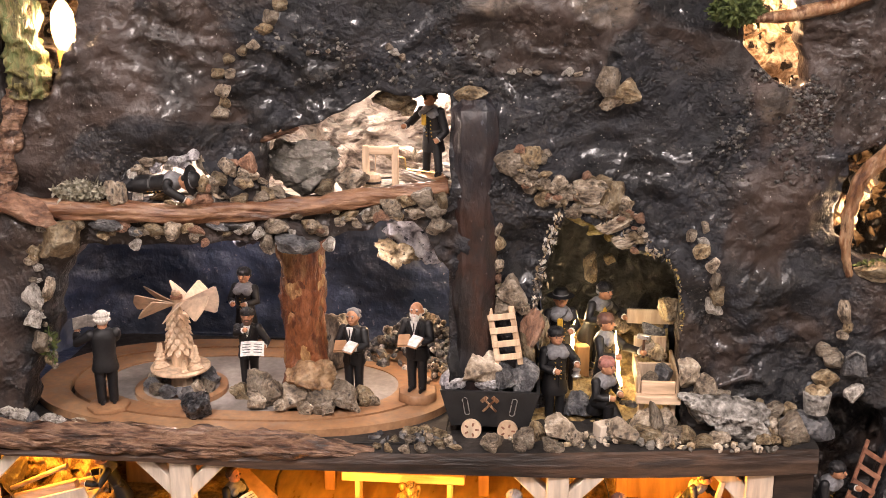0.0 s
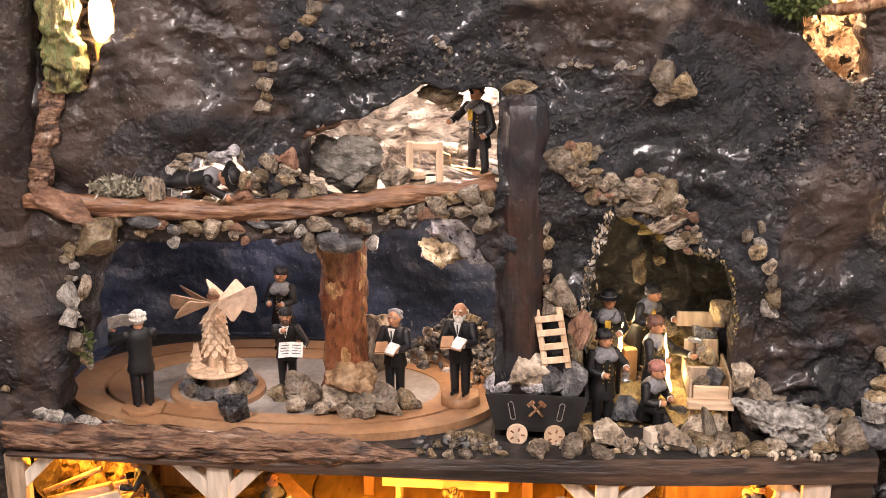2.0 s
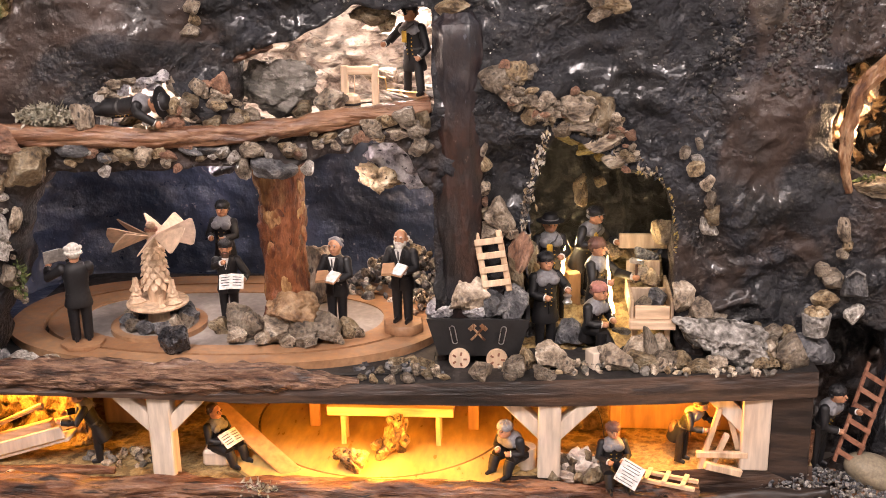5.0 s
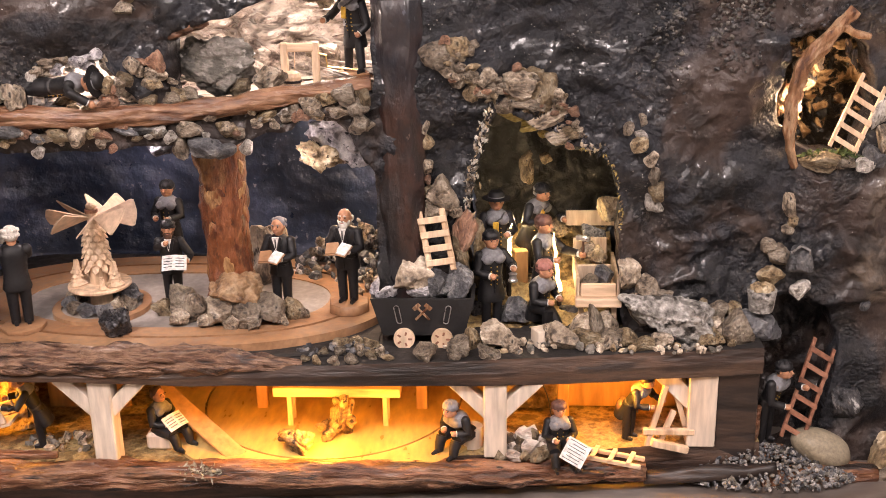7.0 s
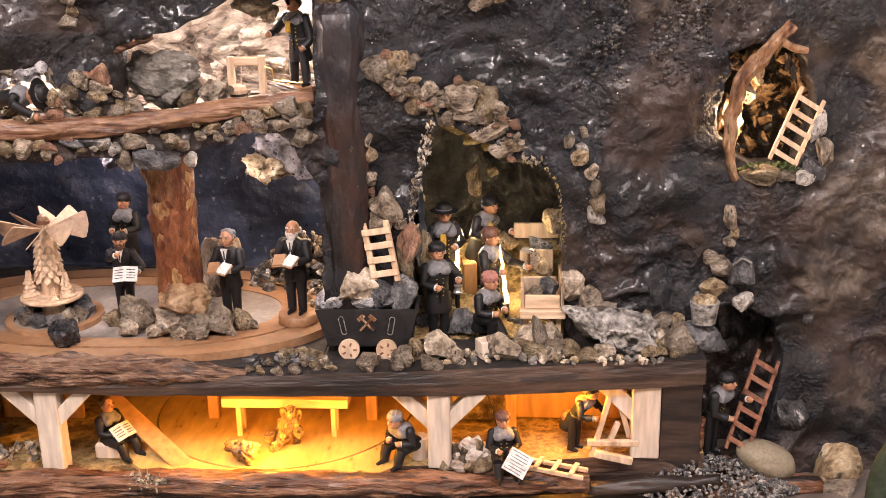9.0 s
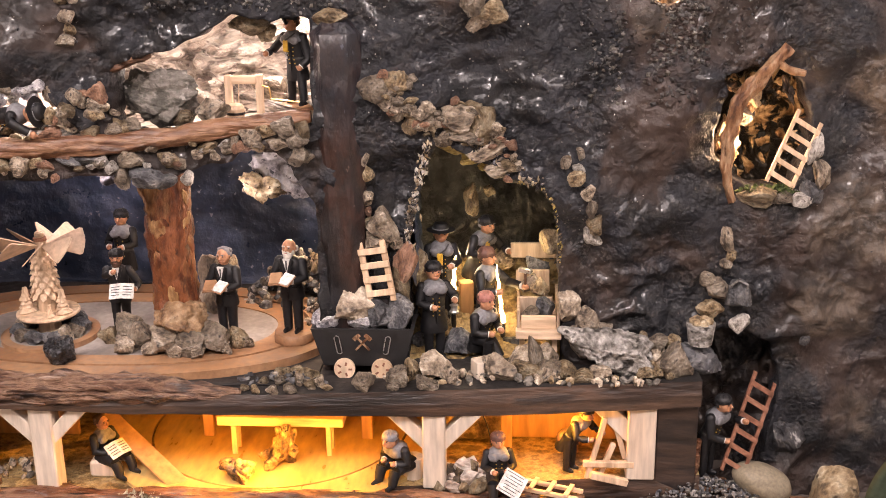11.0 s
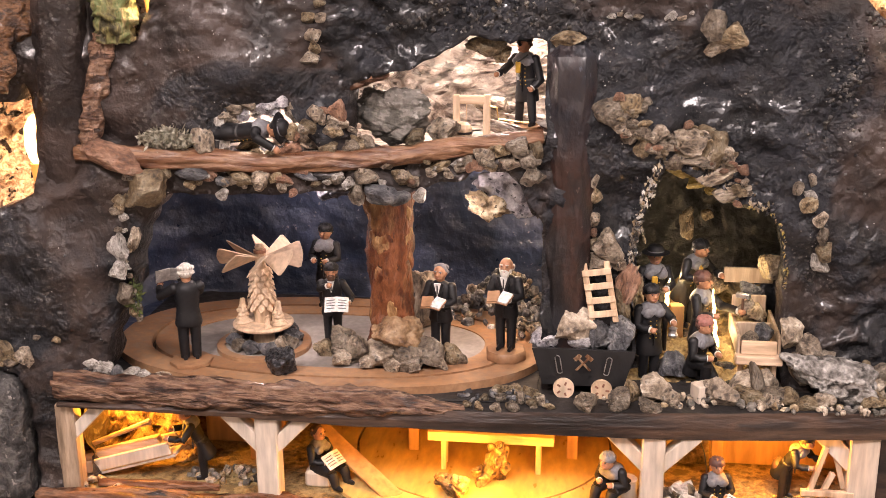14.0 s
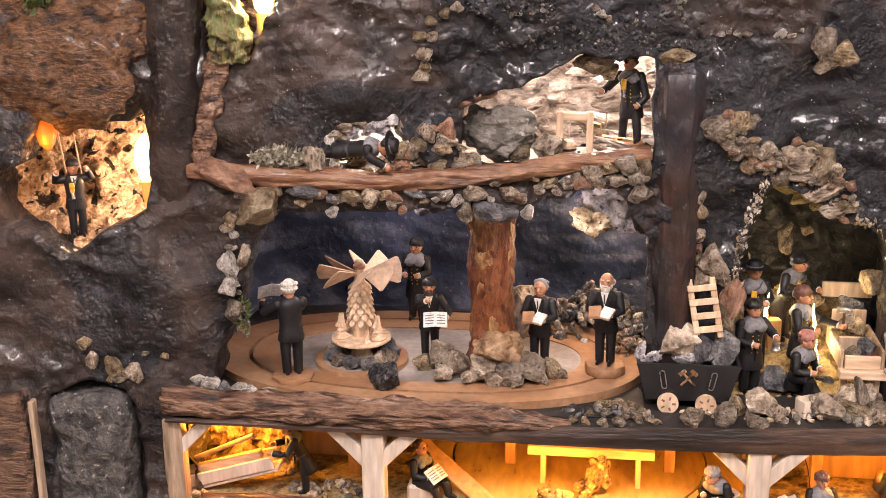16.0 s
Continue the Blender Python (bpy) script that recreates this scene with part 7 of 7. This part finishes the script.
# ---- winch and bucket of the upper gallery ----
winch = thing("winch_frame", "small pale wooden winch frame at the gallery shaft", "winch", (-0.131, 0.096, 0.258))
for x, y in ((-0.0165, 0), (0.0165, 0.004)):
    bm = bmesh.new()
    box(bm, (x, y, 0.0225), (0.0075, 0.0075, 0.051), bevel=0.0008)
    part("post", bm, M_WOOD, winch)
bm = bmesh.new()
box(bm, (0, 0.001, 0.0425), (0.029, 0.0055, 0.009), bevel=0.0008)
part("crossbar", bm, M_WOODX, winch)
bm = bmesh.new()
tube(bm, [(0.02, 0.002, 0.036), (0.028, 0, 0.034), (0.030, -0.002, 0.022), (0.078, -0.006, 0.018)], [0.0011] * 4, 8)
part("crank", bm, M_BRASS, winch, "brass wire crank")
bm = bmesh.new()
tube(bm, [(-0.005, 0, 0.04), (-0.006, -0.002, 0.018)], [0.0006] * 2, 6)
part("rope", bm, M_WOOD, winch)
bucket = thing("bucket", "little wooden bucket with dark hoops on the winch rope", "bucket", (-0.1385, 0.085, 0.2595))
bm = bmesh.new()
tube(bm, [(0, 0, 0), (0, 0, 0.004), (0, 0, 0.012), (0, 0, 0.016), (0, 0, 0.018)], [0.0085, 0.0095, 0.0095, 0.0075, 0.003], 16)
part("body", bm, M_WOOD, bucket)
bm = bmesh.new()
tube(bm, [(0, 0, 0.006), (0, 0, 0.0085)], [0.0101, 0.0101], 16)
part("hoop", bm, M_BEAM, bucket, "dark hoop")


# ---- ore cart ----
cart = thing("ore_cart", "black mine cart with crossed hammers loaded with rocks", "cart", (0, 0.02, -0.012))
bm = bmesh.new()
lowc = [bm.verts.new(p) for p in ((-0.044, 0.002, 0.012), (0.044, 0.002, 0.012), (0.044, 0.04, 0.012), (-0.044, 0.04, 0.012))]
topc = [bm.verts.new(p) for p in ((-0.056, -0.003, 0.056), (0.056, -0.003, 0.056), (0.056, 0.045, 0.056), (-0.056, 0.045, 0.056))]
inn = [bm.verts.new(p) for p in ((-0.052, 0.001, 0.056), (0.052, 0.001, 0.056), (0.052, 0.041, 0.056), (-0.052, 0.041, 0.056))]
bot = [bm.verts.new(p) for p in ((-0.042, 0.006, 0.018), (0.042, 0.006, 0.018), (0.042, 0.036, 0.018), (-0.042, 0.036, 0.018))]
bm.faces.new(lowc[::-1])
for a, b in ((lowc, topc), (topc, inn), (inn, bot)):
    for k in range(4):
        bm.faces.new((a[k], a[(k + 1) % 4], b[(k + 1) % 4], b[k]))
bm.faces.new(bot)
part("body", bm, M_IRON, cart)
for x in (-0.0205, 0.0205):
    for y, side in ((-0.002, "front"), (0.046, "back")):
        bm = bmesh.new()
        tube(bm, [(x, y + 0.0025, 0.010), (x, y - 0.0025, 0.010)], [0.0115, 0.0115], 22)
        wheel = part("wheel", bm, M_WOOD, cart, "pale wooden wheel with dark holes")
        for k in range(5):
            a = 6.283 * k / 5
            bm = bmesh.new()
            box(bm, (x + 0.0065 * math.cos(a), y - 0.0027, 0.010 + 0.0065 * math.sin(a)), (0.0042, 0.0008, 0.0022), Matrix.Rotation(-a, 4, "Y"), bevel=0.0003)
            part("wheel_hole", bm, M_RED, wheel)
for s in (-1, 1):
    bm = bmesh.new()
    box(bm, (0.0, -0.0022, 0.040), (0.0022, 0.0012, 0.022), Matrix.Rotation(s * 0.75, 4, "Y"), mat=0)
    box(bm, (s * 0.0062, -0.0024, 0.0468), (0.009, 0.0014, 0.0045), Matrix.Rotation(s * 0.75, 4, "Y"), bevel=0.0004)
    part("emblem_hammer", bm, M_BRANCH, cart, "orange crossed hammer emblem")
    bm = bmesh.new()
    loop = [(s * 0.0265 + 0.0028 * math.cos(a) + s * 0.0015 * (1 if math.sin(a) > 0 else -1), -0.0030, 0.038 + 0.0028 * math.sin(a) + 0.0075 * (1 if math.sin(a) > 0 else -1)) for a in np.linspace(0.01, 6.29, 18)]
    tube(bm, loop, [0.0006] * 18, 6)
    part("handle", bm, M_STEEL, cart, "bright wire handle")
for x, z, w, h, m in ((-0.042, 0.052, 0.030, 0.026, M_VIOLET), (-0.012, 0.062, 0.044, 0.044, M_STONE), (-0.004, 0.049, 0.026, 0.022, M_VIOLET), (0.020, 0.052, 0.036, 0.026, M_SLATE), (0.040, 0.055, 0.030, 0.036, M_SLATE), (0.010, 0.056, 0.03, 0.03, M_SLATE)):
    stone(x, 0.038, z, w, h, m, "whitish-grey ore lump heaped in the cart", group="cart load")


# ---- sluice trough in the adit ----
trough = thing("sluice_trough", "long pale wooden sluice trough filled with stones", "trough", (0.190, 0.060, -0.007))
for name, c, s, m in (("front_board", (0, -0.002, 0.0465), (0.038, 0.005, 0.015), M_WOODX), ("bottom_board", (0, 0.045, 0.036), (0.044, 0.09, 0.004), M_WOOD), ("base_board", (0, -0.0045, 0.034), (0.050, 0.014, 0.0095), M_WOODX),
                      ("side_board", (-0.022, 0.042, 0.048), (0.0035, 0.088, 0.024), M_AGED), ("side_board", (0.022, 0.042, 0.048), (0.0035, 0.088, 0.024), M_AGED), ("cross_board", (-0.003, 0.028, 0.054), (0.038, 0.004, 0.022), M_AGED),
                      ("cross_board", (-0.006, 0.058, 0.074), (0.038, 0.004, 0.026), M_AGED), ("back_board", (-0.004, 0.090, 0.100), (0.056, 0.004, 0.018), M_AGED), ("leg", (0.018, 0.004, 0.0145), (0.006, 0.008, 0.029), M_WOOD), ("leg", (-0.018, 0.004, 0.0145), (0.006, 0.008, 0.029), M_WOOD)):
    bm = bmesh.new()
    box(bm, c, s, bevel=0.0008)
    part(name, bm, m, trough)
for x, y, z, w, h, m in ((0.182, 0.075, 0.042, 0.018, 0.018, M_STONE), (0.198, 0.078, 0.048, 0.018, 0.026, M_SLATE), (0.192, 0.105, 0.062, 0.022, 0.024, M_OCHRE), (0.18, 0.11, 0.066, 0.018, 0.02, M_STONE), (0.186, 0.135, 0.080, 0.026, 0.02, M_SLATE)):
    stone(x, y, z, w, h, m, "stone lying in the sluice trough", group="trough stones")
bm = bmesh.new()
box(bm, (0, 0, 0), (0.022, 0.018, 0.020), bevel=0.001)
ob = link_mesh("wood_block", bm, M_LIME, smooth=False)
ob.matrix_world = pose(0.130, 0.026, -0.002, 0, 0, 28)
tagged(ob, "pale wooden cube on the platform", "block")
stone(0.138, 0.02, 0.004, 0.02, 0.02, M_STONE, "rough stone beside the wooden cube")


# ---- lower vault things ----
M_FLOOR = material("orange_painted_disc", [(0.42, 0.27, 0.09), (0.56, 0.38, 0.13), (0.64, 0.46, 0.18)], 0.4, scale=10, bump=0.15, bump_scale=110, stretch=(1, 0.3, 1))


def circle(cx, cy, r, n=80):
    return [(cx + r * math.cos(6.2832 * k / n), cy + r * math.sin(6.2832 * k / n)) for k in range(n)]


table = thing("turntable", "large orange-painted turntable with a dark round slot", "turntable", (0, 0, 0))
cut = [(x, max(y, -0.028)) for x, y in circle(-0.118, 0.128, 0.205)]
part("outer_disc", flat_ring(cut, circle(-0.118, 0.128, 0.1555), -0.131, -0.1265), M_FLOOR, table)
part("inner_disc", flat_ring(circle(-0.118, 0.128, 0.1525), None, -0.131, -0.1265), M_FLOOR, table)
crag("ore_lump", (-0.139, -0.008, -0.112), (0.040, 0.034, 0.034), (0, 10, 20), M_ORE, "golden-lit rough brown ore lump on the turntable", 14)
crag("ore_lump", (-0.092, 0.028, -0.101), (0.038, 0.032, 0.060), (0, 12, 0), M_ORE, "tall golden-lit rough ore lump on the turntable", 15)
crag("ore_lump", (-0.113, 0.020, -0.116), (0.024, 0.024, 0.026), (0, -10, 40), M_ORE, "small golden-lit rough ore lump on the turntable", 16)
bench = thing("bench", "long yellow-lit wooden bench across the turntable's back", "bench", (-0.103, 0.062, -0.1265))
bm = bmesh.new()
box(bm, (0, 0, 0.0435), (0.146, 0.03, 0.011), bevel=0.0008)
part("seat", bm, M_WOODX, bench)
for x in (-0.055, 0.055):
    for y in (-0.009, 0.009):
        bm = bmesh.new()
        box(bm, (x, y, 0.019), (0.006, 0.005, 0.038), bevel=0.0005)
        part("leg", bm, M_WOOD, bench)
for x, y in ((-0.20, 0.10), (-0.01, 0.10), (-0.385, 0.06), (0.155, 0.08)):
    bm = bmesh.new()
    box(bm, (0, 0, 0.0425), (0.013, 0.010, 0.085), bevel=0.0008)
    ob = link_mesh("back_post", bm, M_ORANGE, smooth=False)
    ob.location = (x, y, -0.130)
    tagged(ob, "orange-lit wooden post at the vault's back", "post", "back posts")
bm = bmesh.new()
box(bm, (0, 0, 0), (0.135, 0.022, 0.004), bevel=0.0008)
ob = link_mesh("ramp_plank", bm, M_ORANGE, smooth=False)
ob.matrix_world = pose(-0.255, 0.016, -0.104, 14, 22, -34)
tagged(ob, "slanting pale plank beside the reading miner", "plank")
bm = bmesh.new()
box(bm, (0, 0, 0), (0.03, 0.026, 0.02), bevel=0.003)
ob = link_mesh("seat_block", bm, M_LIME, smooth=False)
ob.location = (-0.295, 0.008, -0.120)
tagged(ob, "pale wooden block used as a seat", "block")
bm = bmesh.new()
tube(bm, [(0, 0, 0), (0, 0, 0.024)], [0.012, 0.012], 16)
ob = link_mesh("seat_block", bm, M_LIME, smooth=False)
ob.location = (0.052, 0.016, -0.130)
tagged(ob, "round pale wooden stump used as a seat", "stump")
bm = bmesh.new()
tube(bm, [(0, 0, 0), (0, 0, 0.024)], [0.014, 0.013], 16)
ob = link_mesh("seat_block", bm, M_LOGD, smooth=False)
ob.location = (0.147, 0.004, -0.130)
tagged(ob, "dark wooden stump under the slate miner", "stump")

saw = thing("saw_trough", "whitish wooden trough with sawn timber at the vault's end", "trough", (-0.515, 0.002, -0.110))
m = Matrix.Rotation(radians(-17), 4, "Y")
for name, c, s, mt in (("side_board", (0, -0.014, 0.008), (0.110, 0.004, 0.015), M_LIME), ("side_board", (0, 0.014, 0.008), (0.110, 0.004, 0.015), M_LIME), ("bottom_board", (0, 0, -0.003), (0.115, 0.026, 0.004), M_LIME), ("end_board", (-0.056, 0, 0.008), (0.004, 0.024, 0.02), M_LIME),
                       ("timber", (-0.01, 0.0, 0.016), (0.10, 0.012, 0.010), M_WOODX)):
    bm = bmesh.new()
    box(bm, m @ Vector(c), s, m, bevel=0.0008)
    part(name, bm, mt, saw)
bm = bmesh.new()
tube(bm, [m @ Vector((-0.04, 0, 0.03)), m @ Vector((0.04, -0.004, 0.042))], [0.003, 0.003], 8)
part("pole", bm, M_WOODX, saw)

rack = thing("saw_trestle", "tumbled pale wooden saw trestle of crossed bars", "trestle", (0.262, 0.02, -0.130))
for c, s, ry, rz in (((-0.008, 0, 0.036), (0.006, 0.006, 0.078), 14, 0), ((0.004, 0.004, 0.020), (0.006, 0.006, 0.044), 20, 0), ((0.006, -0.002, 0.0185), (0.056, 0.006, 0.007), 0, 0), ((0.006, -0.014, 0.007), (0.044, 0.007, 0.008), 18, 12), ((0.018, 0.008, 0.045), (0.006, 0.006, 0.05), -16, 0)):
    bm = bmesh.new()
    box(bm, c, s, Euler((0, radians(ry), radians(rz))).to_matrix().to_4x4(), bevel=0.0007)
    part("bar", bm, M_WOOD, rack)
small = thing("fallen_ladder", "small pale wooden ladder lying on the vault floor", "ladder", (0.205, -0.012, -0.131))
for y in (-0.009, 0.009):
    bm = bmesh.new()
    box(bm, (0, y, 0.003), (0.066, 0.0045, 0.0045), bevel=0.0006)
    part("rail", bm, M_WOODX, small)
for x in (-0.02, 0.0, 0.02):
    bm = bmesh.new()
    box(bm, (x, 0, 0.0065), (0.005, 0.026, 0.003), bevel=0.0005)
    part("rung", bm, M_WOODX, small)
small.rotation_euler = (0, 0, -0.35)
bm = bmesh.new()
tube(bm, [(-0.006, 0, 0.0), (0.0, 0, 0.03), (0.004, 0, 0.062)], [0.006, 0.007, 0.004], 8, wobble=0.5)
ob = link_mesh("bark_board", bm, M_LOG, smooth=False)
ob.location = (0.362, 0.035, -0.150)
tagged(ob, "reddish bark board leaning by the vault's corner", "board")
bm = bmesh.new()
box(bm, (0, 0, 0), (0.045, 0.03, 0.005), bevel=0.001)
ob = link_mesh("floor_board", bm, M_LOG, smooth=False)
ob.matrix_world = pose(0.390, 0.052, -0.153, 0, 10, 20)
tagged(ob, "red-brown wooden base board under the niche miner", "board")

log("lamp_wire", [(0.118, 0.03, -0.0445), (0.128, 0.028, -0.056), (0.136, 0.026, -0.075), (0.140, 0.026, -0.10)], [0.0006] * 4, M_IRON, "thin black lamp wire hanging in the vault", "wire", 6, 33, 0.0, 5)

# grey bucket of stones hanging at the platform's end
pail = thing("stone_pail", "grey pail filled with stones under the branch cave", "pail", (0.366, 0.055, 0.018))
bm = bmesh.new()
tube(bm, [(0, 0, 0), (0, 0, 0.024)], [0.013, 0.016], 18)
part("body", bm, M_CRAGW, pail)
bm = bmesh.new()
for k in range(7):
    ball(bm, (0.008 * math.cos(k), 0.008 * math.sin(k), 0.025), 0.006, 0, 1)
part("stones", bm, M_OCHRE, pail, "stones heaped in the pail")
bm = bmesh.new()
tube(bm, [(0.028, 0.0, 0.066), (0.036, -0.004, 0.075), (0.046, -0.004, 0.07), (0.047, 0, 0.058)], [0.0014] * 4, 8)
part("hook", bm, M_STEEL, pail, "bent wire hook")

# visible bulbs
tinted = thing("tinted_bulb", "orange-tinted lit bulb at the golden cave's roof", "bulb", (-0.676, -0.050, 0.284), group="cave bulbs")
bm = bmesh.new()
tube(bm, [(0, 0, 0), (-0.001, 0, 0.006), (-0.001, 0, 0.018), (0.0, 0, 0.028), (0, 0, 0.034)], [0.003, 0.008, 0.011, 0.009, 0.004], 16)
part("glass_bulb", bm, M_TINT, tinted)
bm = bmesh.new()
tube(bm, [(0, 0, 0.0342), (0, 0.002, 0.048)], [0.005, 0.005], 12)
part("socket", bm, M_SOCKET, tinted)
for x, y, z, s in ((-0.452, 0.008, 0.432, 1.0), (-0.586, -0.010, 0.255, 1.0)):
    lampb = thing("glow_bulb", "lit electric bulb in a cream socket inside a cave", "bulb", (x, y, z), group="cave bulbs")
    bm = bmesh.new()
    tube(bm, [(0, 0, -0.012), (0, 0, -0.006), (0, 0, 0.008), (0, 0, 0.026), (0, 0, 0.036), (0, 0, 0.040)], [0.006, 0.0095, 0.0125, 0.0115, 0.006, 0.002], 20)
    part("glass_bulb", bm, M_BULB, lampb)
    bm = bmesh.new()
    tube(bm, [(0.002, 0, -0.052), (0.001, 0, -0.03), (0, 0, -0.0125)], [0.004, 0.008, 0.0085], 16)
    part("socket", bm, M_SOCKET, lampb)
# glowing strips shaped as the bright gaps behind the miners, on added stems
for x, y, z, h, tilt in ((0.0925, 0.128, 0.048, 0.045, 0.06), (0.150, 0.110, 0.018, 0.070, -0.11)):
    lampb = thing("strip_lamp", "narrow glowing strip for the bright gap behind the adit miners", "lamp", (x, y, z), group="adit lamps")
    bm = bmesh.new()
    pts = [(tilt * h * k / 9 + 0.0008 * math.sin(k * 2.3), 0, h * k / 9) for k in range(10)]
    tube(bm, pts, [0.0034, 0.0031, 0.0026, 0.0024, 0.0021, 0.0019, 0.0019, 0.0015, 0.0012, 0.0006], 10, wobble=0.6, seed=x * 40)
    part("lit_strip", bm, M_BULB, lampb)
    bm = bmesh.new()
    tube(bm, [(0, 0, -z - 0.015), (0, 0, 0.001)], [0.003, 0.003], 8)
    part("stem", bm, M_BEAM, lampb)

# leaf of a plant at the mountain's foot
bm = bmesh.new()
rows = []
for i in range(9):
    u = i / 8
    w = 0.026 * math.sin(math.pi * min(1, 0.12 + u * 0.88)) ** 0.7
    rows.append([bm.verts.new((k * w, 0.006 * k * k - 0.01 * u * u, -0.13 + 0.135 * u)) for k in (-1, -0.5, 0, 0.5, 1)])
for a, b in zip(rows, rows[1:]):
    for k in range(4):
        bm.faces.new((a[k], a[k + 1], b[k + 1], b[k]))
M_LEAF = material("dark_green_leaf", [(0.02, 0.035, 0.022), (0.045, 0.07, 0.045)], 0.5, scale=40, bump=0.3)
ob = link_mesh("plant_leaf", bm, M_LEAF)
ob.location = (0.548, -0.058, -0.052)
mod = ob.modifiers.new("thickness", "SOLIDIFY")
mod.thickness = 0.001
tagged(ob, "dull dark green leaf standing at the mountain's foot", "leaf")
